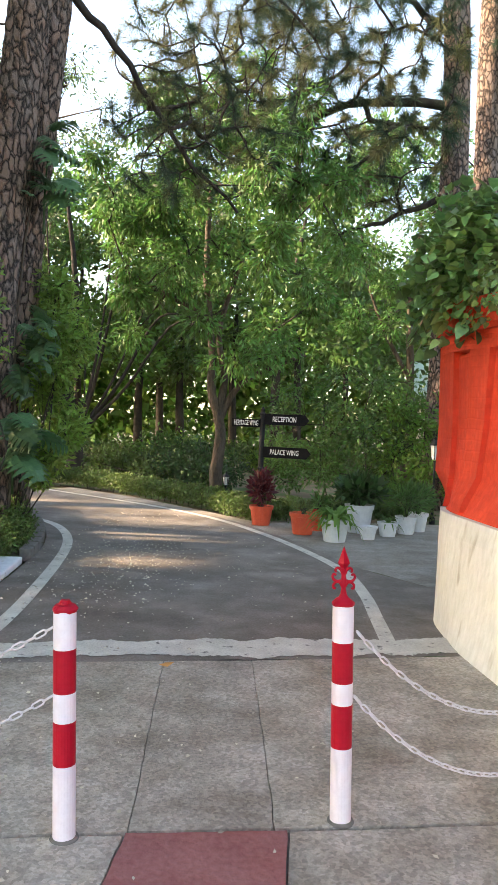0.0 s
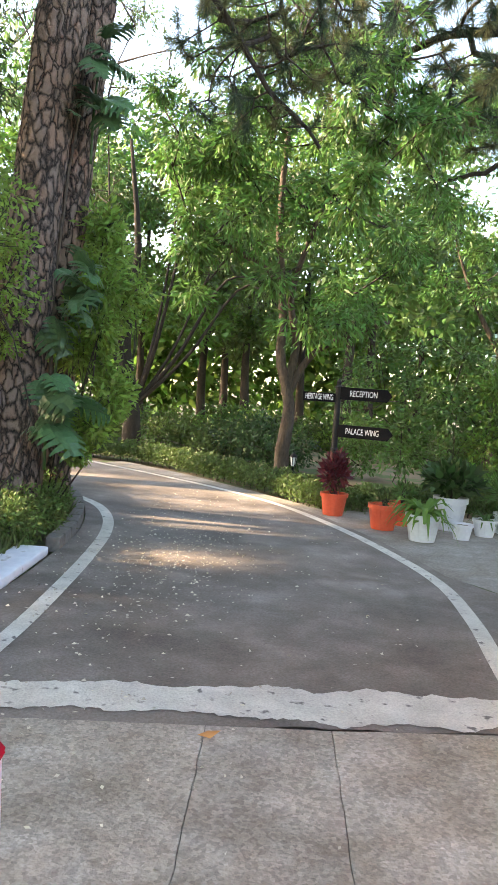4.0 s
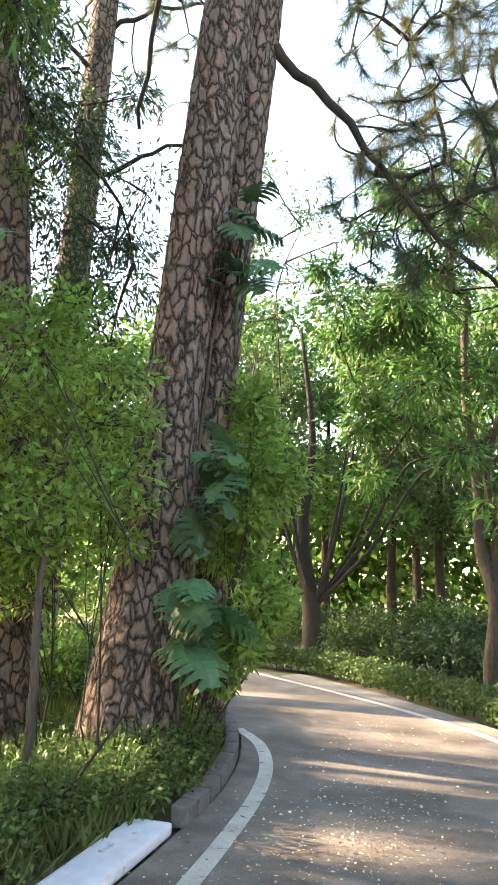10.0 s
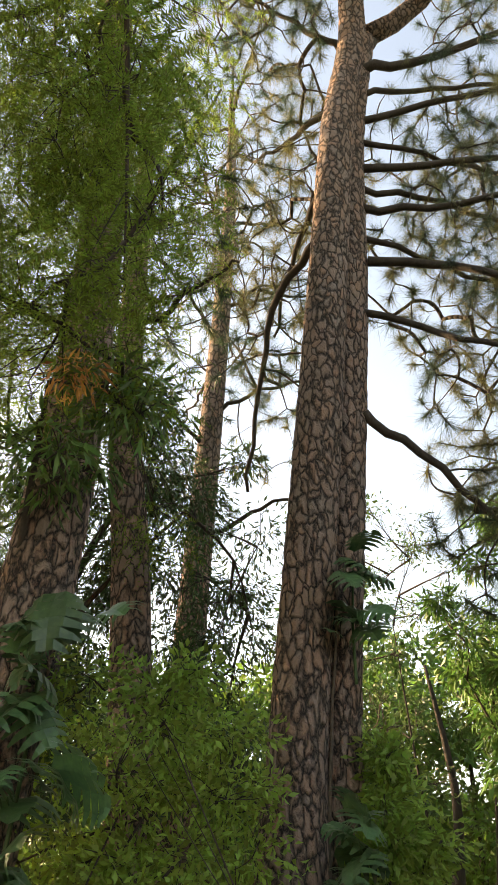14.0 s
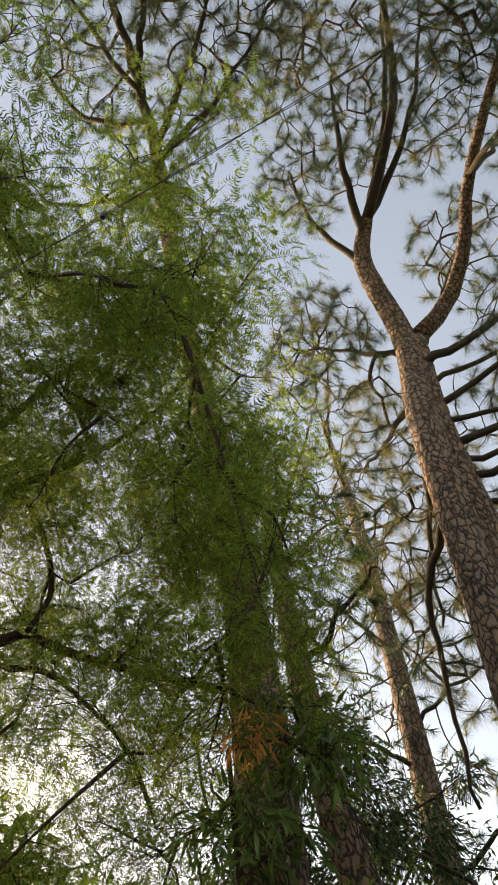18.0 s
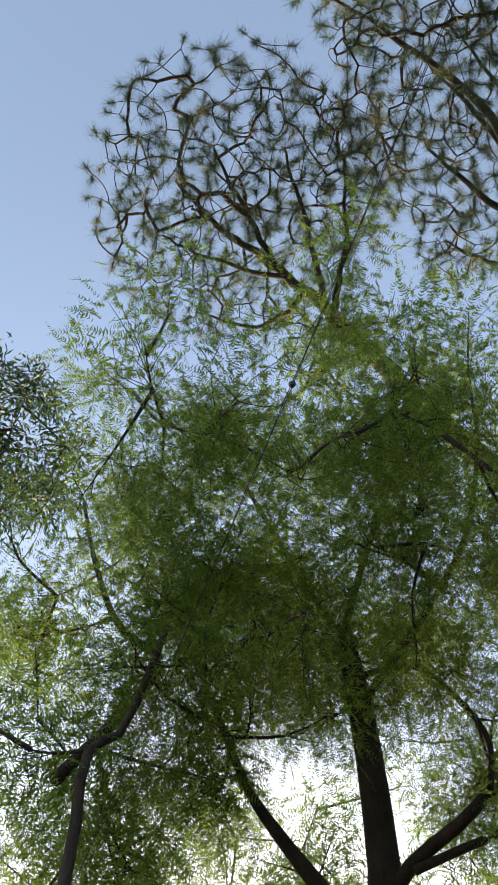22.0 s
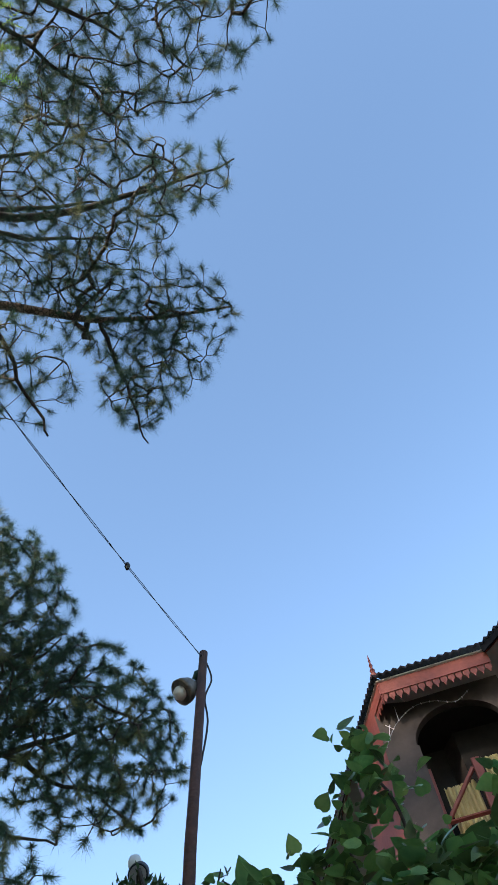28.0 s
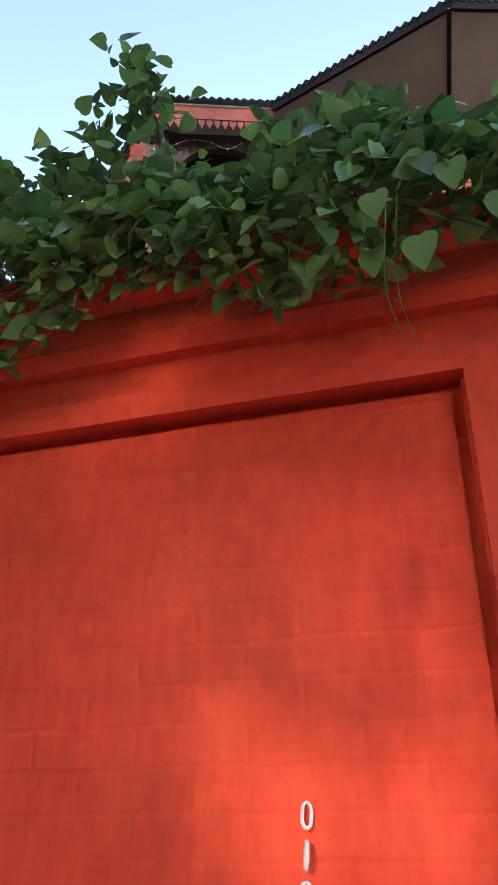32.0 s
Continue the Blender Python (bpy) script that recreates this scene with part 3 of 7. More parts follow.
def slab(name, corners, mat, label, z=0.0):
    bm = bmesh.new()
    edge = []
    for (x0, y0), (x1, y1) in zip(corners, corners[1:] + corners[:1]):
        n = max(int(math.hypot(x1 - x0, y1 - y0) / 0.05), 1)
        for i in range(n):
            x, y = x0 + (x1 - x0) * i / n, y0 + (y1 - y0) * i / n
            edge.append((x + 0.006 * noise.noise(Vector((x * 9, y * 9, 1))), y + 0.006 * noise.noise(Vector((x * 9, y * 9, 5)))))
    vs = [bm.verts.new((x, y, z)) for x, y in edge]
    f = bm.faces.new(vs)
    bmesh.ops.triangulate(bm, faces=[f])
    bm.faces.ensure_lookup_table()
    r = bmesh.ops.extrude_face_region(bm, geom=list(bm.faces))
    for v in r["geom"]:
        if isinstance(v, bmesh.types.BMVert):
            v.co.z -= 0.08
    bmesh.ops.recalc_face_normals(bm, faces=bm.faces)
    return part(name, bm, mat, apron, label)


apron = thing("gate_apron", label="weathered grey concrete slabs under the gateway", category="paving", kind="structure")
g = 0.0018
for (ax, ay, bx, by), (cx, cy, dx, dy) in zip(SLAB_EDGES, SLAB_EDGES[1:]):
    slab("slab", ((ax + g, ay), (cx - g, cy), (dx - g, dy), (bx + g, by)), M_CONCRETE, "")
slab("slab", ((-3.6, -3.0), (-1.02, -3.0), (-1.03, 3.0), (-3.6, 2.48)), M_CONCRETE, "")
slab("slab", ((-0.44, -3.0), (2.2, -3.0), (1.5, 3.52), (-0.445, 3.11)), M_CONCRETE, "")
slab("slab", ((-1.025, 2.45), (-0.45, 2.57), (-0.455, 3.115), (-1.02, 3.01)), M_REDSLAB, "red oxide cement panel", 0.003)
slab("slab", ((-1.0, -3.0), (-0.445, -3.0), (-0.45, 2.56), (-1.02, 2.44)), M_CONCRETE, "")
bed = link_mesh("joint_bed", [(-3.8, -3.2, -0.02), (2.4, -3.2, -0.02), (1.3, 5.5, -0.02), (-3.8, 4.6, -0.02)], [(0, 1, 2, 3)], M_KERB, apron, "dark dirt in the slab joints")

# left kerb: white painted block, then dark kerb stones round the bend
kerb_white = part("white_kerb", box(bmesh.new(), -0.5, 0.5, -0.12, 0.12, 0, 0.075, 0.02), M_KERBWHITE)
tagged(kerb_white, "white painted kerb block with chipped edges", "kerb")
kerb_white.matrix_basis = pose(-3.12, 6.6, -0.02, 0, 0, 98) @ Matrix.Diagonal((1.95, 1.1, 1, 1))
kerb = thing("bend_kerb", label="dark mossy kerb stones round the bend", category="kerb")
KERB = curve_points([(-3.16, 7.72), (-3.32, 8.5), (-3.66, 9.55), (-4.25, 10.7), (-5.2, 11.85), (-6.6, 12.6)], 16)
for i in range(15):
    p, q = Vector((*KERB[i], 0)), Vector((*KERB[i + 1], 0))
    st = part("kerb_stone", box(bmesh.new(), 0.01, (q - p).length - 0.01, -0.06, 0.06, -0.03, 0.10, 0.015), M_KERB, kerb)
    st.matrix_basis = pose(p.x, p.y, 0, 0, 0, math.degrees(math.atan2(q.y - p.y, q.x - p.x)))

# ---- gate wall ----
WALL_AT, WALL_WAY = Vector((1.41, 3.25, 0)), Vector((-0.17, 0.985, 0)).normalized()
WALL_OUT = Vector((-WALL_WAY.y, WALL_WAY.x, 0))


def on_wall(s, out, z):
    return WALL_AT + WALL_WAY * s + WALL_OUT * out + Vector((0, 0, z))


def wall_face(name, outline, mat, s0, s1, steps, label, wob=0.012):
    """A battered wall drawn as a section (out, z) swept along the wall."""
    bm = bmesh.new()
    rows = []
    for i in range(steps + 1):
        s = s0 + (s1 - s0) * i / steps
        row = []
        for o, z in outline:
            if o > 0.2:
                flare = max(o - 0.29, 0)
                o = o - flare * min(max((s - 2.4) / 0.9, 0), 1) - 0.10 * max((s - 2.9) / 0.5, 0) ** 2
            if z > 0.9 and o > -0.5:
                o += 0.16 * min(max((s - 2.5) / 0.6, 0), 1) * min((z - 0.9) / 1.1, 1)
            p = on_wall(s, o, z)
            row.append(bm.verts.new(p + WALL_OUT * wob * noise.noise(Vector((s * 1.7, z * 1.9, 3.1)))))
        rows.append(row)
    for a, b in zip(rows, rows[1:]):
        for k in range(len(outline)):
            m = (k + 1) % len(outline)
            bm.faces.new((a[k], a[m], b[m], b[k]))
    bm.faces.new(rows[0]), bm.faces.new(rows[-1][::-1])
    bmesh.ops.recalc_face_normals(bm, faces=bm.faces)
    return part(name, bm, mat, gate_wall, label, smooth=False)


gate_wall = thing("wall_gate", label="red lime-washed gate wall with a flared white base", category="wall", kind="structure")
S_END = 3.55
wall_face("base", [(-0.9, -0.05), (0.43, -0.05), (0.40, 0.06), (0.36, 0.35), (0.32, 0.70), (0.29, 0.84), (-0.9, 0.84)], M_WHITEWALL, -5.0, S_END - 0.12, 60, "white-washed flared base")
BODY = [(-0.9, 0.84), (0.24, 0.84), (0.215, 0.90), (0.10, 1.10), (0.03, 1.5), (-0.028, 2.034), (-0.085, 2.038), (-0.085, 2.06), (-0.9, 2.06)]
wall_face("body", BODY, M_REDWALL, 0.012, S_END, 70, "red wall panel")
wall_face("body", BODY[:5] + [(-0.03, 2.06), (-0.9, 2.06)], M_REDWALL, -5.0, -0.012, 60, "red wall face")
wall_face("groove", [(-0.8, 0.84), (0.17, 0.84), (0.04, 1.10), (-0.03, 1.5), (-0.08, 2.06), (-0.8, 2.06)], M_REDWALL, -0.03, 0.03, 2, "deep groove beside the panel", 0.0)
wall_face("moulding", [(-0.9, 2.06), (0.025, 2.06), (0.03, 2.09), (0.02, 2.125), (-0.9, 2.125)], M_REDWALL, -0.03, S_END, 60, "red moulding", 0.014)
wall_face("frieze", [(-0.9, 2.125), (0.0, 2.125), (0.0, 2.20), (-0.9, 2.20)], M_REDWALL, -5.0, S_END, 60, "red frieze band", 0.015)
wall_face("cornice", [(-0.9, 2.20), (0.05, 2.20), (0.075, 2.235), (0.07, 2.31), (0.11, 2.34), (0.12, 2.42), (-0.9, 2.44)], M_REDWALL, -5.0, S_END + 0.05, 60, "red cornice under the vines", 0.022)
for s0, s1 in ((-0.45, -0.02), (2.80, 3.02), (3.28, 3.60), (-3.2, -2.75)):
    wall_face("pilaster", [(-0.8, 0.86), (0.27, 0.86), (0.25, 0.93), (0.14, 1.12), (0.075, 1.5), (0.02, 2.12), (-0.8, 2.12)], M_REDWALL, s0, s1, 6, "red pilaster", 0.012)

# ---- trees ----
def limb_run(points, r0, r1, n=14):
    pts = curve_points(points, n)
    return list(pts), list(np.linspace(r0, r1, n))


def bark_trunk(name, points, radii, parent, label, mat=None, around=64, along=460, plate=0.105, deep=0.011):
    """A trunk with bark plates standing proud of dark furrows."""
    pts = curve_points(points, along)
    rad = np.interp(np.linspace(0, 1, along), np.linspace(0, 1, len(radii)), radii)
    length = np.r_[0, np.cumsum(np.linalg.norm(np.diff(pts, axis=0), axis=1))]
    verts, faces = [], []
    for i in range(along):
        way = unit(pts[min(i + 1, along - 1)] - pts[max(i - 1, 0)])
        side = unit(np.cross(way, (0.2, 1, 0.1)))
        up = np.cross(side, way)
        for k in range(around):
            a = 2 * math.pi * k / around
            ring = Vector((math.cos(a) * rad[i], math.sin(a) * rad[i], length[i] * 0.5)) / plate
            dd = noise.voronoi(ring)[0]
            h = min((dd[1] - dd[0]) * 2.2, 1.0) - 0.6
            r = rad[i] * (1 + 0.05 * noise.noise(Vector((a * 0.8, length[i] * 0.4, 7)))) + deep * h
            verts.append(pts[i] + (side * math.cos(a) + up * math.sin(a)) * r)
    for i in range(along - 1):
        for k in range(around):
            faces.append((i * around + k, i * around + (k + 1) % around, (i + 1) * around + (k + 1) % around, (i + 1) * around + k))
    return link_mesh(name, verts, faces, mat or M_BARK, parent, label, smooth=True)


def crown_net(rng, seeds, targets, thick):
    """Twigs that reach from the limbs to every target, each from the nearest wood; gives the runs and the open ends with their ways."""
    nodes, up, ends = [np.array(p) for p in seeds], [-1] * len(seeds), []
    T = np.array(targets)
    far, near = np.full(len(T), 1e9), np.zeros(len(T), int)
    base = np.array(nodes)
    for k in range(len(T)):
        d = np.linalg.norm(base - T[k], axis=1)
        near[k], far[k] = int(d.argmin()), d.min()
    left = np.ones(len(T), bool)
    while left.any():
        k = int(np.where(left, far, 1e9).argmin())
        left[k] = False
        a, b, last = nodes[near[k]], T[k], int(near[k])
        length = float(np.linalg.norm(b - a))
        steps = max(2, min(int(length / 0.16), 7))
        bow = rng.normal(size=3) * 0.13 * length + np.array((0, 0, -0.05 * length))
        for i in range(1, steps + 1):
            f = i / steps
            nodes.append(a + (b - a) * f + bow * math.sin(math.pi * f) + (rng.normal(size=3) * 0.018 if i < steps else 0))
            up.append(last)
            last = len(nodes) - 1
            d = np.linalg.norm(T - nodes[-1], axis=1) * (1.0 if i == steps else 1.06)
            better = left & (d < far)
            far[better], near[better] = d[better], last
        ends.append(last)
    P, par, tied = np.array(nodes), np.array(up), np.zeros(len(nodes), bool)
    tied[:len(seeds)] = True
    for _ in range(6):
        total, count = np.zeros_like(P), np.zeros((len(P), 1))
        own = np.where(par >= 0)[0]
        np.add.at(total, own, P[par[own]]), np.add.at(count, own, 1.0)
        np.add.at(total, par[own], P[own]), np.add.at(count, par[own], 1.0)
        ease = (count[:, 0] > 1) & ~tied
        P[ease] = P[ease] * 0.45 + 0.55 * (total / np.maximum(count, 1))[ease]
    nodes = list(P)
    load = np.zeros(len(nodes))
    load[ends] += 1.0
    for i in range(len(nodes) - 1, -1, -1):
        if up[i] >= 0:
            load[up[i]] += load[i]
    kids = set(up)
    rad = thick * np.maximum(load, 1.0) ** 0.36
    runs = [([nodes[up[i]], nodes[i]], [min(rad[up[i]], rad[i] * 1.25), rad[i]]) for i in range(len(nodes)) if up[i] >= 0]
    tips = [(nodes[i], nodes[i] - nodes[up[i]], i not in kids) for i in ends]
    return runs, tips


def pine(name, trunks, limbs, seed, label, crowns, tuft=0.26, dry=0.22, per=150, fine=True, width=0.0050, inner=0.3, thick=0.0068):
    """trunks: rows of points, radii; limbs: rows of points, first and last radius; crowns: rows of centre, half size and number of twigs."""
    rng = np.random.default_rng(seed)
    tree = thing(name, label=label, category="tree")
    for points, radii in trunks:
        if fine:
            bark_trunk("trunk", points, radii, tree, "plated reddish-grey bark")
        else:
            p = curve_points(points, 24)
            tubes("trunk", [(list(p), list(np.interp(np.linspace(0, 1, 24), np.linspace(0, 1, len(radii)), radii)))], M_BARK, tree, 14)
    seeds, targets = [], []
    for points, r0, r1 in limbs:
        pts, rad = limb_run(points, r0, r1)
        pts = [pts[0]] + [p + rng.normal(size=3) * 0.022 for p in pts[1:]]
        tubes("limb", [(pts, rad)], M_BARKDARK if r0 < 0.15 else M_BARK, tree, 10)
        seeds += pts[4:]
    for centre, half, n in crowns:
        gap = 0.72 * (4.19 * half[0] * half[1] * half[2] / n) ** (1 / 3)
        mine = np.zeros((0, 3))
        for _ in range(n * 6):
            p = np.array(centre) + unit(rng.normal(size=3)) * rng.uniform() ** 0.40 * half
            if len(mine) == 0 or (np.abs(mine - p).max(1) > gap).all():
                mine = np.vstack([mine, p])
            if len(mine) == n:
                break
        targets += list(mine)
    runs, tips = crown_net(rng, seeds, targets, thick)
    tubes("branchwork", runs, M_PINETWIG, tree, 4, kind="stuff")
    tips = [t for t in tips if t[2] or rng.uniform() < inner]
    at, way = np.array([t[0] for t in tips]), np.array([t[1] for t in tips])
    # this share of tufts is coloured as if sunlit, fewer above 14 m
    old = rng.uniform(size=len(at)) < dry * np.where(at[:, 2] > 14.0, 0.3, 1.0)
    needles("crown", at[~old], way[~old], tuft, M_NEEDLE, tree, rng, per, width)
    needles("dry_crown", at[old], way[old], tuft, M_NEEDLESUNLIT, tree, rng, per, width)
    return tree


# the great pine by the bend: two trunks grown together
def reach(a, b, z0, z1, y0, y1):
    """A dark crooked limb from the double trunk out over the road, dipping at its end."""
    k = math.sin(a[2] * 9.0) * 0.22
    return [a, (a[0] * 0.8 + b * 0.2, a[1] * 0.8 + y0 * 0.2 + 0.2, z0 + 0.12 + k * 0.4), (a[0] * 0.55 + b * 0.45, a[1] * 0.5 + y0 * 0.5 - k, (z0 * 2 + z1) / 3 - k * 0.8),
            (a[0] * 0.25 + b * 0.75, a[1] * 0.2 + y0 * 0.8 + k, (z0 + z1) / 2 + k * 0.7), (b, y1, z1)]


pine("roadside_pine",
     [([(-4.10, 8.52, -0.1), (-4.06, 8.72, 1.5), (-4.00, 8.83, 3.0), (-3.82, 8.85, 5.0), (-3.55, 8.88, 8.0), (-3.31, 8.96, 11.0), (-3.05, 9.2, 13.6), (-2.70, 8.5, 15.6), (-2.1, 8.25, 16.3)], [0.43, 0.29, 0.245, 0.24, 0.235, 0.23, 0.215, 0.18, 0.12]),
      ([(-4.25, 10.0, -0.1), (-4.05, 9.60, 1.5), (-3.87, 9.30, 3.2), (-3.69, 9.30, 5.4), (-3.43, 9.28, 8.3), (-3.26, 9.25, 11.0), (-2.96, 9.42, 13.6)], [0.29, 0.23, 0.21, 0.205, 0.205, 0.19, 0.17])],
     [([(-2.92, 9.48, 13.8), (-2.1, 9.8, 14.5), (-1.2, 9.5, 15.0), (-0.4, 9.05, 15.6), (1.0, 8.5, 16.1), (2.3, 8.1, 16.6), (3.4, 7.3, 17.05), (4.4, 6.3, 17.2)], 0.17, 0.025),
      ([(2.3, 8.1, 16.6), (2.9, 8.4, 15.9), (3.5, 8.6, 15.2), (4.1, 9.0, 14.7)], 0.05, 0.015),
      ([(-2.1, 8.25, 16.3), (0.0, 7.65, 17.9), (1.3, 6.3, 18.6), (2.1, 5.35, 18.8), (2.85, 4.1, 18.8)], 0.11, 0.015),
      ([(-2.4, 8.35, 16.0), (-1.4, 7.3, 17.7), (-0.3, 6.5, 19.1)], 0.10, 0.02),
      ([(-2.1, 8.25, 16.3), (-0.4, 7.8, 18.2), (1.2, 6.8, 19.8)], 0.10, 0.02),
      ([(-2.2, 8.3, 16.2), (-0.2, 8.2, 17.9), (1.7, 7.4, 19.4)], 0.09, 0.02),
      ([(-2.7, 8.5, 15.6), (-2.8, 7.5, 16.8), (-2.4, 6.8, 18.0)], 0.08, 0.02),
      ([(-0.4, 9.05, 15.6), (0.6, 8.7, 14.9), (1.5, 9.1, 14.2), (2.3, 9.4, 13.7)], 0.06, 0.02),
      ([(-0.4, 9.05, 15.6), (0.4, 9.6, 16.9), (1.0, 10.0, 18.0)], 0.07, 0.02),
      ([(-2.96, 9.42, 13.4), (-2.4, 10.2, 15.5), (-1.6, 10.6, 17.3)], 0.10, 0.02),
      ([(-3.0, 9.3, 12.6), (-2.0, 9.9, 13.0), (-0.6, 10.5, 13.5), (0.8, 11.0, 13.7)], 0.08, 0.02),
      (reach((-3.1, 9.3, 12.0), 0.6, 12.3, 12.4, 11.6, 12.4), 0.048, 0.014),
      (reach((-3.1, 9.3, 11.4), 1.4, 11.5, 11.0, 10.6, 11.0), 0.056, 0.014),
      (reach((-3.1, 9.3, 10.9), 0.2, 11.0, 10.4, 12.2, 13.4), 0.042, 0.014),
      (reach((-3.2, 9.3, 10.4), 1.2, 10.4, 9.7, 10.8, 11.3), 0.062, 0.014),
      (reach((-3.2, 9.3, 10.0), 0.0, 9.9, 9.2, 12.0, 13.2), 0.048, 0.014),
      (reach((-3.2, 9.3, 9.6), 1.1, 9.4, 8.7, 10.1, 10.4), 0.056, 0.014),
      (reach((-3.3, 9.3, 9.1), -0.2, 8.9, 8.0, 12.0, 13.0), 0.042, 0.014),
      (reach((-3.2, 9.3, 8.6), 0.5, 8.3, 6.9, 10.4, 11.0), 0.062, 0.014),
      (reach((-3.3, 9.3, 7.8), -0.4, 7.4, 6.3, 10.3, 10.6), 0.048, 0.014),
      ([(-3.4, 9.3, 6.4), (-2.9, 9.7, 5.9), (-2.3, 10.2, 5.0), (-1.5, 10.8, 4.3)], 0.055, 0.02),
      ([(-3.15, 9.2, 13.2), (-3.8, 8.8, 13.9), (-4.3, 8.4, 14.6)], 0.06, 0.02),
      ([(-3.7, 9.0, 9.0), (-4.5, 9.3, 8.6), (-4.9, 9.6, 7.6), (-5.2, 9.8, 6.2)], 0.06, 0.02),
      ([(-3.5, 9.1, 10.4), (-4.4, 9.8, 10.2), (-5.3, 10.6, 9.4)], 0.06, 0.02),
      ([(-3.4, 9.2, 12.0), (-4.4, 9.6, 12.4), (-5.4, 10.0, 13.0)], 0.06, 0.02)],
     11, "tall double-trunked pine with plated bark beside the road bend",
     [((0.4, 7.0, 18.1), (2.6, 2.7, 1.9), 1150), ((2.2, 5.5, 20.4), (0.7, 0.7, 0.8), 40), ((2.4, 4.8, 18.6), (0.8, 0.9, 0.5), 50), ((3.7, 7.0, 17.0), (1.1, 1.1, 0.7), 150), ((3.5, 8.5, 15.4), (0.8, 0.7, 0.8), 110), ((2.7, 7.9, 16.7), (2.3, 1.1, 0.9), 360), ((1.2, 9.2, 14.8), (1.4, 1.0, 0.9), 150), ((-1.4, 10.2, 16.2), (1.3, 1.2, 1.6), 170),
      ((-1.3, 10.8, 12.2), (2.2, 1.7, 1.8), 480), ((-1.7, 11.0, 9.4), (2.0, 1.7, 2.4), 760), ((-1.7, 10.8, 6.8), (1.7, 1.3, 1.7), 340), ((-2.2, 10.6, 5.4), (1.2, 0.9, 1.1), 170), ((-4.7, 10.0, 11.0), (1.5, 1.0, 3.8), 480), ((-2.4, 7.0, 17.4), (1.0, 1.0, 1.1), 130), ((-4.2, 8.4, 14.2), (1.2, 1.1, 1.8), 300)], dry=0.5)
pine("leaning_pine",
     [([(-5.25, 6.6, -0.1), (-5.0, 6.6, 2.0), (-4.80, 6.62, 4.0), (-4.76, 6.6, 6.0), (-4.72, 6.35, 9.0), (-4.3, 5.5, 12.0), (-3.1, 4.2, 14.6)], [0.40, 0.30, 0.26, 0.22, 0.17, 0.15, 0.12])],
     [([(-3.1, 4.2, 14.6), (-2.4, 3.3, 16.0), (-1.7, 2.3, 17.0), (-0.7, 1.4, 17.7)], 0.11, 0.03),
      ([(-2.6, 3.55, 15.6), (-2.3, 2.3, 16.5), (-1.7, 1.1, 17.0)], 0.06, 0.02),
      ([(-2.4, 3.3, 16.0), (-1.2, 2.7, 16.9), (-0.1, 2.2, 17.5)], 0.07, 0.02),
      ([(-3.0, 4.1, 14.8), (-1.6, 3.9, 16.1), (-0.3, 3.6, 17.1)], 0.07, 0.02),
      ([(-3.1, 4.2, 14.6), (-1.9, 4.6, 15.8), (-0.6, 4.7, 16.7)], 0.07, 0.02),
      ([(-2.8, 3.8, 15.2), (-3.4, 2.9, 15.6), (-3.2, 1.9, 16.2)], 0.06, 0.02),
      ([(-1.9, 2.6, 16.7), (-1.2, 1.6, 17.7)], 0.06, 0.02),
      ([(-3.4, 4.5, 14.0), (-4.4, 3.5, 14.4), (-4.9, 2.8, 14.8)], 0.05, 0.02)],
     12, "pine leaning over the road with an open crown",
     [((-1.1, 2.5, 17.1), (2.9, 2.9, 1.8), 1250), ((-0.9, 4.7, 16.4), (1.6, 1.2, 1.2), 200)])
pine("slender_pine", [([(-7.7, 11.9, -0.1), (-7.6, 11.95, 5.6), (-7.46, 12.05, 11.0), (-7.4, 12.1, 16.0), (-7.5, 12.05, 20.0)], [0.28, 0.24, 0.19, 0.13, 0.05])],
     [([(-7.45, 12.06, 7.2 + 0.85 * i), (-7.45 + 1.1 * math.cos(i * 2.2), 12.06 + 1.1 * math.sin(i * 2.2), 7.5 + i * 0.87), (-7.45 + 2.3 * math.cos(i * 2.2), 12.06 + 2.3 * math.sin(i * 2.2), 7.4 + i * 0.9)], 0.045, 0.012) for i in range(15)],
     13, "slender pine trunk with a thin crown", [((-7.45, 12.05, 13.4), (2.2, 2.2, 6.4), 620)], per=70, width=0.008, fine=False, dry=0.4)
pine("shaded_pine", [([(-5.24, 8.65, -0.1), (-5.5, 8.62, 2.4), (-5.8, 8.58, 4.94), (-5.93, 8.32, 7.0), (-6.1, 8.2, 12.0)], [0.27, 0.21, 0.20, 0.18, 0.10])],
     [([(-6.0, 8.3, 8 + 0.9 * i), (-6.0 + 1.6 * math.cos(i * 2.0), 8.3 + 1.6 * math.sin(i * 2.0), 8.4 + i)], 0.05, 0.015) for i in range(5)],
     14, "shaded pine standing among the shrubs", [((-6.0, 8.3, 10.2), (1.6, 1.6, 2.4), 130)], width=0.008, fine=False)


def whorls(x, y, low, high, wide, n, turn):
    """Rising limbs round a far trunk, shorter towards the top."""
    out = []
    for i in range(n):
        a, z, r = turn + i * 2.4, low + (high - low) * i / n, wide * (1 - 0.5 * i / n)
        out.append(([(x, y, z), (x + 0.5 * r * math.cos(a), y + 0.5 * r * math.sin(a), z + 0.3), (x + r * math.cos(a), y + r * math.sin(a), z + 1.1)], 0.09 - 0.003 * i, 0.02))
    return out


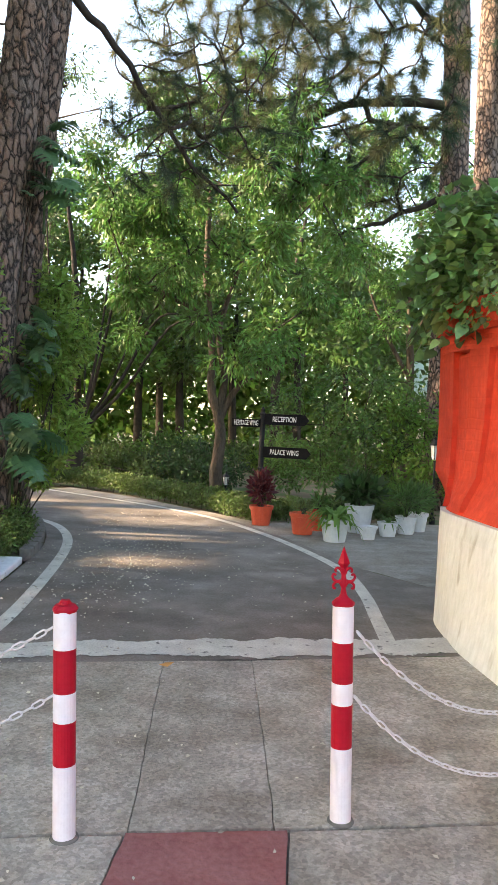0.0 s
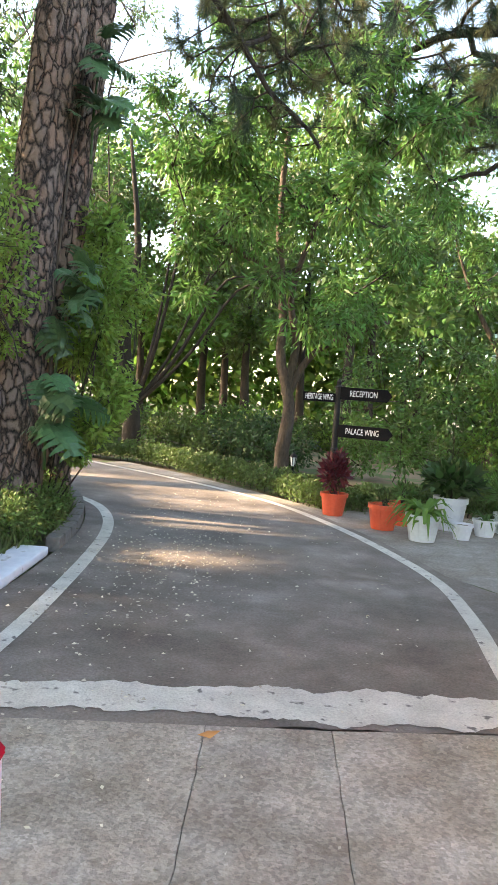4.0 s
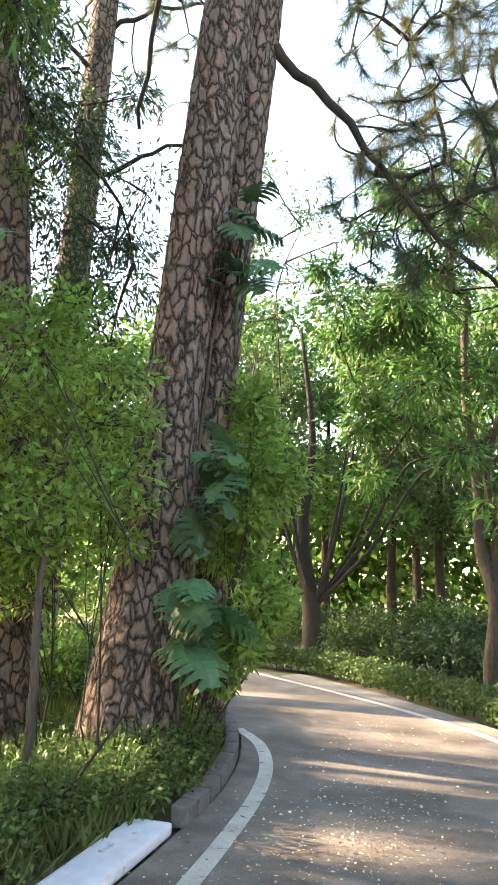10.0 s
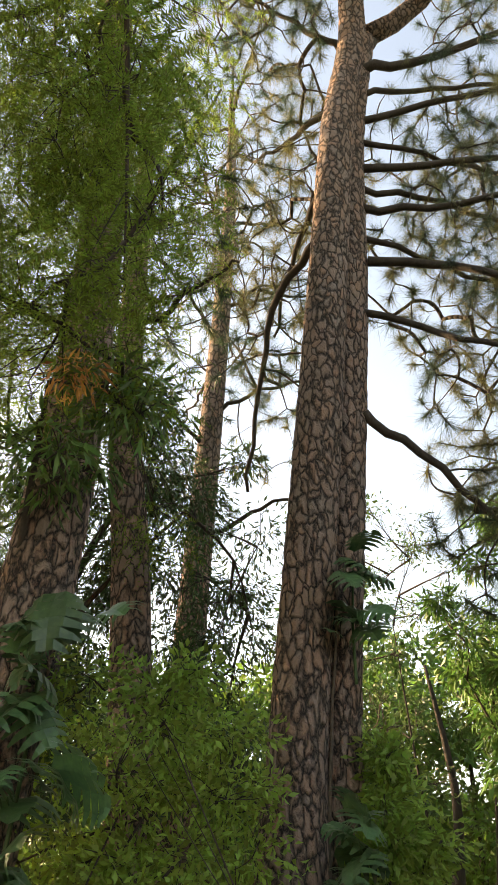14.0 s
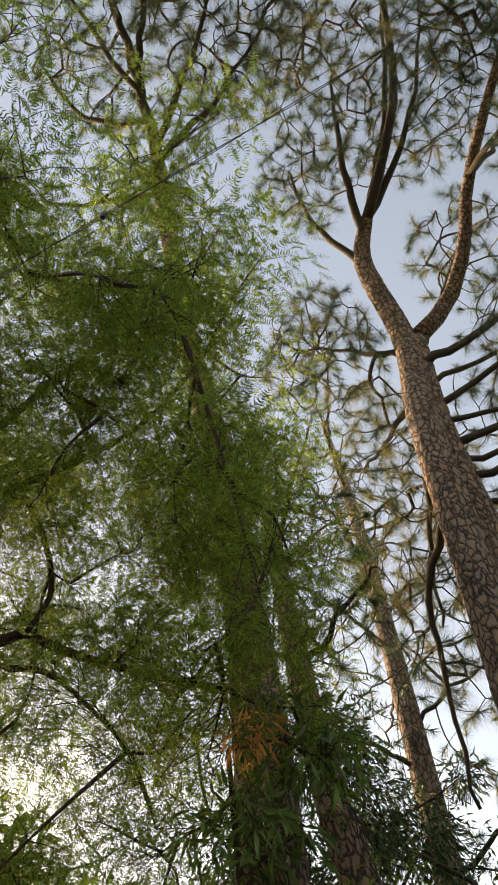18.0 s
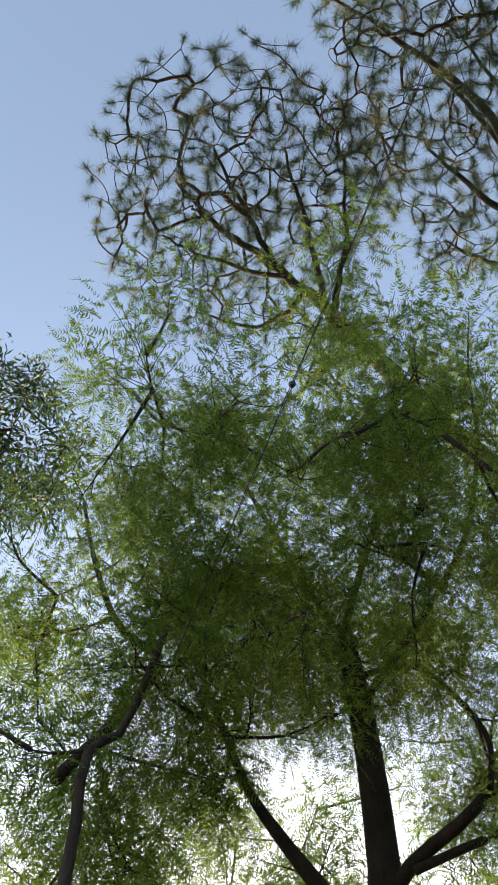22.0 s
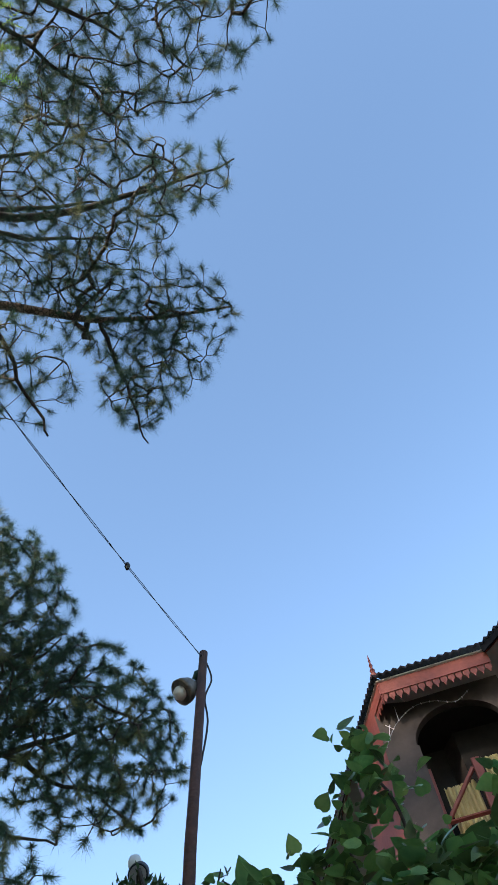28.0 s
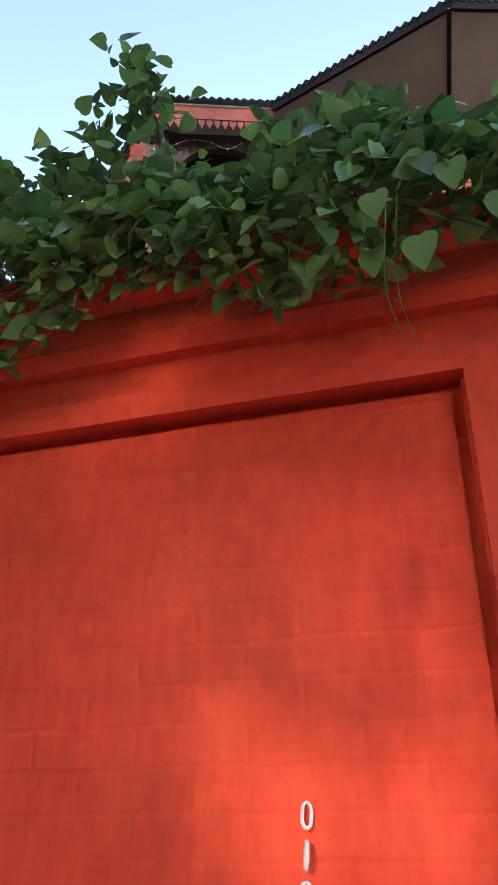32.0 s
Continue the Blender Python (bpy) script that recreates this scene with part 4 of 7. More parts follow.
FAR = dict(fine=False, dry=0.25, per=135, tuft=0.31, width=0.0115, inner=0.75, thick=0.010)
pine("far_pine", [([(2.1, 15.0, -0.1), (2.12, 15.0, 5.0), (2.0, 15.0, 9.5), (1.5, 15.0, 14.5), (1.6, 15.0, 17.5)], [0.36, 0.27, 0.24, 0.15, 0.06])],
     whorls(1.7, 15.0, 10.4, 18.6, 2.6, 12, 0.4) +
     [([(2.1, 15.0, 7.4), (0.6, 14.9, 7.5), (-0.6, 14.7, 7.1), (-1.2, 14.6, 6.8)], 0.10, 0.03), ([(2.1, 15.0, 5.9), (0.9, 14.9, 5.3), (-0.1, 14.8, 5.0)], 0.07, 0.02),
      ([(2.05, 15.0, 8.6), (0.9, 14.4, 9.2), (-0.2, 14.0, 9.4)], 0.08, 0.02), ([(1.7, 15.0, 12.4), (2.6, 15.0, 15.2), (3.0, 15.0, 18.4)], 0.08, 0.02)],
     21, "tall pine with reddish bark and long lower limbs", [((1.6, 15.0, 15.0), (2.7, 2.0, 4.8), 850), ((0.0, 14.5, 7.7), (2.5, 1.3, 2.5), 480)], **{**FAR, "dry": 0.5})
pine("far_pine", [([(2.95, 16.1, -0.1), (2.97, 16.1, 5.0), (2.9, 16.1, 9.5), (3.0, 16.1, 11.0), (3.5, 16.1, 12.8)], [0.34, 0.27, 0.24, 0.21, 0.14])],
     whorls(3.3, 16.1, 10.6, 14.0, 2.2, 4, 1.4) +
     [([(3.5, 16.1, 12.8), (4.4, 16.1, 14.2), (4.6, 15.8, 16.4), (5.2, 15.5, 18.0)], 0.12, 0.02), ([(3.5, 16.1, 12.8), (4.6, 16.1, 13.8), (5.7, 16.1, 14.5)], 0.10, 0.02),
      ([(3.4, 16.1, 12.6), (3.6, 15.9, 15.0), (3.9, 15.6, 17.6)], 0.10, 0.02), ([(4.4, 16.1, 14.2), (5.6, 15.9, 15.8), (6.4, 15.7, 16.6)], 0.08, 0.02), ([(2.95, 16.1, 8.2), (4.2, 15.6, 8.6), (5.2, 15.4, 9.0)], 0.07, 0.02)],
     22, "tall pine that forks into curved rising limbs", [((4.5, 15.8, 15.8), (2.0, 1.8, 3.5), 640), ((4.2, 15.6, 9.6), (1.6, 1.0, 1.2), 90)], **FAR)
pine("far_pine", [([(3.9, 16.6, -0.1), (3.92, 16.6, 5.0), (3.85, 16.6, 9.5), (4.1, 16.6, 11.4), (5.0, 16.6, 12.6)], [0.34, 0.26, 0.23, 0.2, 0.14])],
     [([(5.0, 16.6, 12.6), (5.8, 16.6, 13.3), (7.2, 16.6, 13.0), (8.4, 16.2, 13.0)], 0.10, 0.02), ([(5.0, 16.6, 12.6), (6.2, 16.4, 14.6), (7.4, 16.0, 16.0)], 0.10, 0.02),
      ([(5.8, 16.6, 13.3), (7.4, 16.3, 14.4), (8.7, 16.0, 15.2)], 0.08, 0.02), ([(4.6, 16.6, 12.2), (5.4, 16.2, 14.8), (6.3, 15.8, 16.4)], 0.09, 0.02), ([(4.1, 16.6, 11.4), (5.6, 16.9, 11.6), (7.4, 16.8, 11.8)], 0.08, 0.02),
      ([(4.1, 16.6, 11.2), (4.0, 17.4, 13.2), (4.4, 17.8, 14.8)], 0.08, 0.02), ([(3.9, 16.6, 9.0), (5.2, 16.2, 9.6), (6.4, 15.9, 10.2)], 0.07, 0.02)],
     23, "tall pine with a broad low spreading crown", [((7.5, 16.2, 14.4), (2.9, 1.7, 2.6), 760), ((5.4, 16.2, 10.4), (1.6, 1.0, 1.2), 90)], **FAR)


def blob_points(rng, centre, size, n, shell=0.5):
    """Points in a lumpy ellipsoid, thicker towards its skin."""
    w = unit(rng.normal(size=(n, 3)))
    r = rng.uniform(0, 1, (n, 1)) ** shell
    return np.array(centre) + w * r * np.array(size), w


def broadleaf(name, trunk_runs, clumps, seed, label, leaf_mat, bark=None, leaf=(0.13, 0.045), per_clump=260, droop=0.4, twig=7, frond=0.0, pairs=8):
    """trunk_runs: rows of points, first and last radius; clumps: rows of centre and half size."""
    rng = np.random.default_rng(seed)
    tree = thing(name, label=label, category="tree")
    ends = []
    for i, (points, r0, r1) in enumerate(trunk_runs):
        run = limb_run(points, r0, r1)
        tubes("trunk" if i == 0 else "limb", [run], bark or M_BARKPALE, tree, 12)
        ends += [np.array(p) for p in run[0][5:]]
    at, way, runs, reach = [], [], [], list(ends)
    for c, half in clumps:
        c = np.array(c)
        near = min(reach, key=lambda e: np.linalg.norm(e - c) + 0.25 * rng.uniform())
        mid = (near + c) / 2 + rng.normal(size=3) * 0.07 * np.linalg.norm(c - near)
        run = limb_run([near, mid, c], 0.014 + 0.012 * min(np.linalg.norm(c - near), 1.5), 0.005, 7)
        runs.append(run)
        reach += run[0][1::2]
        for _ in range(twig):
            p, w = blob_points(rng, c, half, 1, 0.4)
            s = run[0][rng.integers(3, 7)]
            runs.append(limb_run([s, (s + p[0]) / 2 + rng.normal(size=3) * 0.08, p[0]], 0.006, 0.002, 5))
        p, w = blob_points(rng, c, half, per_clump)
        at.append(p)
        way.append(w + rng.normal(size=w.shape) * 0.6 - np.array((0, 0, droop)))
    tubes("branchwork", runs, M_TWIG, tree, 3, kind="stuff")
    if frond:
        fronds("crown", np.concatenate(at), np.concatenate(way), frond, leaf_mat, tree, rng, pairs, leaf[0])
    else:
        leaves("crown", np.concatenate(at), np.concatenate(way), leaf[0], leaf[1], leaf_mat, tree, rng, kind="stuff")
    return tree


def cloud(rng, n, lo, hi, half, keep=None):
    """n clump centres in a box, with their half sizes."""
    out = []
    while len(out) < n:
        c = rng.uniform(lo, hi)
        if keep is None or keep(c):
            out.append((tuple(c), tuple(np.array(half) * rng.uniform(0.6, 1.3))))
    return out


rng = np.random.default_rng(31)
egg = lambda c: ((c[0] + 2.1) / 2.3) ** 2 + ((c[1] - 13.6) / 2.0) ** 2 + ((c[2] - 4.7) / 2.9) ** 2 < 1
broadleaf("garden_tree", [([(-1.96, 13.75, -0.1), (-1.99, 13.70, 0.5), (-1.93, 13.66, 1.0), (-1.95, 13.67, 1.4), (-2.13, 13.65, 2.0), (-2.12, 13.66, 2.6), (-2.29, 13.63, 4.0), (-2.26, 13.64, 5.4)], 0.125, 0.04),
                          ([(-1.97, 13.67, 1.4), (-1.75, 13.7, 1.9), (-1.4, 13.72, 2.24), (-0.5, 13.74, 2.64)], 0.07, 0.03),
                          ([(-2.0, 13.67, 1.4), (-1.9, 13.7, 2.2), (-2.0, 13.5, 3.0), (-1.6, 13.2, 4.2)], 0.08, 0.03),
                          ([(-2.2, 13.6, 3.2), (-3.0, 13.4, 3.6), (-3.8, 13.2, 4.0)], 0.05, 0.02)],
          cloud(rng, 92, (-4.5, 11.6, 2.3), (0.3, 15.6, 7.5), (0.38, 0.38, 0.30), egg), 32, "young tree with pale trunk and drooping bright leaves", M_LEAFTREE, leaf=(0.17, 0.040), per_clump=210, droop=0.8)
rng = np.random.default_rng(331)
broadleaf("garden_tree", [([(2.0, 19.6, -0.1), (2.1, 19.6, 2.4), (2.0, 19.5, 4.4), (2.2, 19.5, 6.6)], 0.14, 0.04), ([(2.1, 19.6, 2.6), (1.4, 19.5, 3.8), (0.9, 19.4, 5.0)], 0.07, 0.02), ([(2.0, 19.5, 3.6), (2.8, 19.4, 4.8), (3.4, 19.3, 6.0)], 0.07, 0.02)],
          cloud(rng, 74, (0.4, 18.3, 3.6), (4.0, 20.8, 8.6), (0.5, 0.5, 0.34)), 332, "bright leafy tree farther back in the garden", M_LEAFTREE, leaf=(0.15, 0.05), per_clump=150, droop=0.6)
rng = np.random.default_rng(33)
DARK_FOOT = (-5.95, 18.4, 0.9)
broadleaf("dark_tree", [([(-5.95, 18.4, -0.1), (-6.0, 18.4, 0.9), (-6.25, 18.4, 2.4), (-6.1, 18.5, 4.3), (-6.4, 18.4, 6.8)], 0.24, 0.03)] +
          [([DARK_FOOT, (-5.95 + dx * 0.35, 18.4 + dy * 0.4, 2.1), (-5.95 + dx * 0.7, 18.4 + dy * 0.8, 3.4 + 0.1 * h), (-5.95 + dx, 18.4 + dy, h)], r * 0.62, 0.012)
           for dx, dy, h, r in ((2.6, 0.3, 3.9, 0.10), (1.3, -0.6, 6.6, 0.10), (-1.6, 0.2, 6.2, 0.10), (-2.8, -0.5, 4.6, 0.08), (0.6, 0.8, 7.2, 0.09), (-0.7, -0.9, 7.4, 0.08), (1.9, 0.9, 5.4, 0.07), (3.4, -0.2, 3.0, 0.08))],
          cloud(rng, 84, (-9.8, 16.7, 2.9), (-2.2, 20.3, 10.4), (0.62, 0.62, 0.36)), 34, "many-stemmed dark tree behind the hedge", M_LEAFDIM, M_BARKDARK, leaf=(0.12, 0.04), per_clump=105, twig=12)

# feathery tree that hangs over the road from the left
rng = np.random.default_rng(35)
dome = lambda c: (c[2] > 7.0 or rng.uniform() < 0.30) and (c[2] > 6.6 or c[0] < -4.0) and c[0] + 0.84 * (c[1] - 3.3) < -1.45 + 0.3 * max(c[2] - 7.5, 0) and ((c[0] + 5.0) / 4.0) ** 2 + ((c[1] - 4.6) / 4.6) ** 2 + ((c[2] - 8.8) / 2.8) ** 2 < 1
def bare(c):
    """The open space round the lower fork, where the tree carries no leaves."""
    return 2.4 < c[1] < 4.2 and c[0] < -4.8 and c[2] < 6.9 + (-c[0] - 5.33) * 1.12


broadleaf("feathery_tree", [([(-8.6, 3.9, -0.1), (-8.0, 3.85, 3.5), (-7.26, 3.81, 6.0), (-7.05, 3.96, 6.76), (-6.59, 3.96, 7.83), (-6.12, 3.89, 8.75), (-5.85, 3.81, 9.19)], 0.22, 0.11),
                            ([(-5.85, 3.81, 9.19), (-5.0, 4.3, 10.1), (-4.47, 4.63, 10.54), (-3.93, 4.75, 11.1)], 0.05, 0.02),
                            ([(-7.15, 3.76, 6.32), (-6.88, 3.41, 6.66), (-6.64, 3.03, 7.07), (-6.4, 2.7, 7.5), (-6.0, 2.3, 8.4)], 0.10, 0.03),
                            ([(-7.06, 4.0, 6.75), (-6.79, 4.23, 6.88), (-6.45, 4.73, 7.02), (-6.28, 4.99, 7.13), (-6.16, 5.63, 7.04), (-5.9, 6.6, 7.0), (-5.6, 7.3, 6.9)], 0.075, 0.03),
                            ([(-6.79, 4.23, 6.80), (-6.5, 4.9, 6.85), (-6.4, 5.4, 6.9), (-6.5, 6.2, 6.6)], 0.045, 0.02),
                            ([(-6.12, 3.95, 8.75), (-6.03, 4.57, 8.75), (-6.18, 4.97, 8.31), (-6.27, 5.14, 7.8), (-6.28, 5.0, 7.2)], 0.035, 0.03),
                            ([(-5.9, 3.8, 9.1), (-5.1, 3.2, 9.9), (-4.4, 2.7, 10.6)], 0.05, 0.02),
                            ([(-6.3, 3.9, 8.4), (-5.0, 5.2, 9.4), (-3.9, 5.6, 10.2)], 0.05, 0.02)],
          [c for c in cloud(rng, 185, (-9.2, -0.4, 5.6), (-1.3, 9.4, 11.4), (0.66, 0.66, 0.26), dome) + cloud(rng, 16, (-4.3, 4.9, 4.7), (-2.5, 6.5, 8.0), (0.5, 0.5, 0.24), lambda c: c[0] + 0.84 * (c[1] - 3.3) < -1.2) + cloud(rng, 30, (-8.8, 4.8, 4.8), (-5.2, 9.0, 7.0), (0.6, 0.6, 0.26)) + cloud(rng, 46, (-6.4, 1.8, 8.4), (-3.4, 5.2, 10.6), (0.6, 0.6, 0.3)) + cloud(rng, 24, (-7.2, 1.6, 7.6), (-4.4, 5.6, 9.0), (0.6, 0.6, 0.28)) + cloud(rng, 13, (-6.0, 4.6, 6.4), (-4.2, 6.4, 8.8), (0.55, 0.55, 0.28)) if not bare(c[0])], 36, "feathery yellow-green tree arching over the road", M_FEATHER, M_BARKDARK, leaf=(0.034, 0.022), per_clump=125, droop=0.5, frond=0.30, twig=10, pairs=10)
for k, (x, y, h, n) in enumerate(((-12.6, 7.6, 10.2, 66), (-11.6, 1.4, 10.6, 90), (-8.8, -1.8, 11.0, 84), (-7.2, -4.8, 11.2, 70), (-13.4, 4.0, 13.0, 90))):
    rng = np.random.default_rng(360 + k)
    broadleaf("feathery_tree", [([(x, y, -0.1), (x + 0.2, y, 3.0), (x + 0.1, y + 0.2, 6.0), (x - 0.2, y + 0.1, h * 0.9)], 0.20, 0.03),
                                ([(x + 0.2, y, 3.6), (x + 1.0, y + 0.8, 5.2), (x + 1.8, y + 1.6, 6.4)], 0.08, 0.02),
                                ([(x + 0.2, y, 4.2), (x - 0.4, y - 1.2, 5.8), (x - 0.3, y - 2.2, 7.2)], 0.08, 0.02),
                                ([(x + 0.1, y, 5.0), (x + 1.1, y - 0.9, 6.4), (x + 1.5, y - 1.4, 8.2)], 0.07, 0.02)],
              cloud(rng, n, (x - 2.4, y - 3.0, (5.8, 6.9, 4.2, 4.2, 7.4)[k]), (x + 2.4, y + 3.0, h), (0.75, 0.75, 0.32)), 365 + k, "thin feathery tree standing deeper in the wood", M_FEATHER, M_BARKDARK, leaf=(0.06, 0.03), per_clump=95, droop=0.5, frond=0.42, twig=9, pairs=7)
rng = np.random.default_rng(370)
broadleaf("dark_leaved_tree", [([(-7.6, -3.4, -0.1), (-7.4, -3.2, 4.0), (-6.6, -2.6, 8.0), (-5.4, -1.8, 11.4), (-4.4, -1.2, 13.0)], 0.20, 0.04), ([(-6.0, -2.2, 9.6), (-6.0, -2.8, 11.4), (-5.6, -2.9, 12.6)], 0.08, 0.02)],
          cloud(rng, 44, (-5.6, -2.8, 11.8), (-3.0, 0.1, 14.2), (0.5, 0.5, 0.36)), 371, "tree with dense dark drooping leaves", M_LEAFDARK, M_BARKDARK, leaf=(0.17, 0.04), per_clump=170, droop=0.9)
rng = np.random.default_rng(368)
broadleaf("feathery_tree", [([(-5.6, 1.9, -0.1), (-5.25, 1.75, 3.0), (-5.04, 1.71, 5.3), (-4.76, 1.69, 6.15), (-4.79, 1.92, 6.49), (-4.4, 2.2, 7.3)], 0.055, 0.03),
                            ([(-5.4, 1.2, 6.6), (-5.57, 1.81, 8.32), (-5.18, 1.38, 8.58), (-4.71, 1.05, 9.22), (-4.3, 0.8, 10.0)], 0.06, 0.02)],
          cloud(rng, 17, (-6.6, -0.2, 6.2), (-4.2, 2.6, 9.6), (0.6, 0.6, 0.28)), 369, "crooked thin-stemmed feathery tree", M_FEATHER, M_BARKDARK, leaf=(0.05, 0.03), per_clump=90, droop=0.5, frond=0.36, twig=9, pairs=8)
# shrubs, hedge, woods
def shrub(name, clumps, seed, label, mat, leaf=(0.08, 0.05), per=260, foot=None, category="shrub", wander=0.16):
    rng = np.random.default_rng(seed)
    bush = thing(name, label=label, category=category)
    at, way, runs, reach = [], [], [], []
    for k, (c, half) in enumerate(clumps):
        c = np.array(c)
        p, w = blob_points(rng, c, half, per)
        at.append(p), way.append(w + rng.normal(size=w.shape) * 0.7 - np.array((0, 0, 0.2)))
        if k % 6 == 0 or not reach:
            base = np.array(foot or (c[0] + rng.normal() * 0.15, c[1] + rng.normal() * 0.15, -0.05))
        else:
            base = min(reach, key=lambda e: np.linalg.norm(e - c))
        mid = (base + c) / 2 + rng.normal(size=3) * wander * np.linalg.norm(c - base)
        run = limb_run([base, mid, c], 0.012, 0.004, 7)
        runs.append(run)
        reach += run[0][3:]
        for _ in range(5):
            q, _w = blob_points(rng, c, half, 1, 0.4)
            s = run[0][rng.integers(3, 7)]
            runs.append(limb_run([s, (s + q[0]) / 2 + rng.normal(size=3) * 0.03, q[0]], 0.005, 0.002, 4))
    tubes("stemwork", runs, M_TWIG, bush, 3, kind="stuff")
    leaves("foliage", np.concatenate(at), np.concatenate(way), leaf[0], leaf[1], mat, bush, rng, kind="stuff")
    return bush


UNDER = (M_LEAFMID, M_HEDGE, M_LEAFBRIGHT, M_LEAFLIGHT)
ur = np.random.default_rng(40)
for k in range(26):
    x = -15 + 0.95 * k + ur.normal() * 0.4
    y = 19.5 + ur.uniform(0, 5.5)
    if abs(x - 3.5) < 3 and y > 22:
        continue
    h = ur.uniform(0.4, 1.0) if not 2.4 < x < 7 else 0.8
    shrub("garden_shrub", cloud(ur, 9, (x - 0.9, y - 0.6, 0.25), (x + 0.9, y + 0.6, h), (0.5, 0.5, 0.4)), 400 + k, "shrub in the shady garden beyond the hedge", UNDER[k % 4], (0.13, 0.06), 170)
for k, (x, y, h, m) in enumerate(((0.5, 14.4, 2.9, M_LEAFMID), (1.1, 15.6, 2.4, M_LEAFMID), (1.7, 13.9, 1.9, M_LEAFBRIGHT), (-0.4, 15.8, 2.4, M_LEAFMID), (-3.2, 17.2, 0.9, M_LEAFDARK), (-4.2, 16.6, 0.55, M_HEDGE), (-2.6, 16.4, 0.6, M_LEAFDARK), (3.4, 13.2, 1.3, M_LEAFDARK), (4.6, 13.6, 1.6, M_LEAFDARK))):
    shrub("garden_shrub", cloud(ur, 14, (x - 0.7, y - 0.6, 0.2), (x + 0.7, y + 0.6, h), (0.4, 0.4, 0.35)), 440 + k, "leafy shrub behind the low hedge", m, (0.11, 0.045), 200)
for k in range(9):
    x, y = -10.5 + 0.62 * k + ur.normal() * 0.2, 10.2 + ur.uniform(0, 0.9)
    shrub("garden_shrub", cloud(ur, 8, (x - 0.5, y - 0.3, 0.15), (x + 0.5, y + 0.3, 0.75), (0.36, 0.36, 0.28)), 470 + k, "low shrub on the bare soil under the pines", UNDER[k % 3], (0.09, 0.04), 170)
rng = np.random.default_rng(41)
light_shrub = shrub("light_shrub", cloud(rng, 66, (-5.4, 6.7, 1.25), (-3.6, 8.2, 3.15), (0.32, 0.32, 0.2), lambda c: c[2] > 1.5 or c[0] < -4.2) + cloud(rng, 8, (-5.6, 6.4, 0.25), (-5.1, 7.0, 0.9), (0.30, 0.30, 0.2)), 42, "light green small-leaved shrub at the foot of the pines", M_LEAFLIGHT, (0.07, 0.030), 210)
tubes("trunk", [limb_run([(-4.05, 7.35, -0.05), (-3.98, 7.3, 0.6), (-4.08, 7.4, 1.5), (-4.0, 7.5, 2.4)], 0.034, 0.018)], M_BARKPALE, light_shrub, 8, "pale crooked stem")
rng = np.random.default_rng(43)
climber_bush = shrub("climbing_shrub", cloud(rng, 24, (-3.75, 8.9, 1.0), (-3.20, 9.9, 3.1), (0.23, 0.23, 0.20)) + cloud(rng, 10, (-3.6, 8.7, 0.5), (-3.15, 9.4, 2.5), (0.17, 0.17, 0.14)), 44, "bright climber on the pine trunk", M_LEAFLIGHT, (0.095, 0.036), 190, foot=(-3.75, 8.85, 0.0), wander=0.04)
tubes("stem", [limb_run([(-3.72, 8.60, -0.05), (-3.70, 8.72, 1.10), (-3.82, 8.95, 2.22), (-3.79, 8.95, 2.68), (-3.76, 8.95, 3.04), (-3.74, 8.95, 3.35), (-3.68, 8.95, 3.85), (-3.66, 9.0, 4.6)], 0.022, 0.010, 30)], M_BARKPALE, climber_bush, 8, "pale woody stem climbing the trunk")

HEDGE = [(1.6, 12.3), (0.4, 11.9), (-1.15, 11.35), (-2.2, 12.65), (-3.5, 13.98), (-5.05, 15.25), (-6.6, 15.7), (-9.5, 16.6), (-14, 17.2)]
hedge = thing("hedge", label="low clipped yellow-green hedge along the road", category="hedge")
hp = curve_points(HEDGE, 400)
hn = offset(hp, 1.0) - hp
hr = np.random.default_rng(45)
n = 60000
i = hr.integers(0, 400, n)
o = hr.uniform(0, 1, (n, 1)) ** 0.6 * 0.55
z = hr.uniform(0, 1, (n, 1)) ** 0.7 * (0.29 + 0.05 * np.sin(i * 0.35)[:, None])
at = np.concatenate([hp[i] + hn[i] * o + hr.normal(size=(n, 2)) * 0.03, z], 1)
leaves("foliage", at, np.concatenate([hn[i] * 0.6, np.ones((n, 1)) * 0.6], 1) + hr.normal(size=(n, 3)) * 0.8, 0.05, 0.028, M_HEDGE, hedge, hr, kind="stuff")

verge = thing("verge", label="rough grass and weeds behind the kerb", category="grass", kind="stuff")
n = 26000
gx, gy = hr.uniform(-6.2, -3.0, n), hr.uniform(4.0, 11.2, n)
edge = np.interp(gy, [4, 7.5, 8.5, 9.6, 11.2], [-3.3, -3.32, -3.42, -3.8, -4.6])
ok = gx < edge
at = np.stack([gx, gy, np.zeros(n)], 1)[ok]
leaves("sward", at, np.array((0, 0, 1)) + hr.normal(size=at.shape) * 0.45, 0.22, 0.016, M_GRASS, verge, hr, kind="stuff")

for k in range(0, 400, 5):
    x, y = hp[k] + hn[k] * 0.28
    tubes("stem", [([(x, y, -0.05), (x + hr.normal() * 0.03, y + hr.normal() * 0.03, 0.2)], [0.008, 0.005])], M_TWIG, hedge, 4)

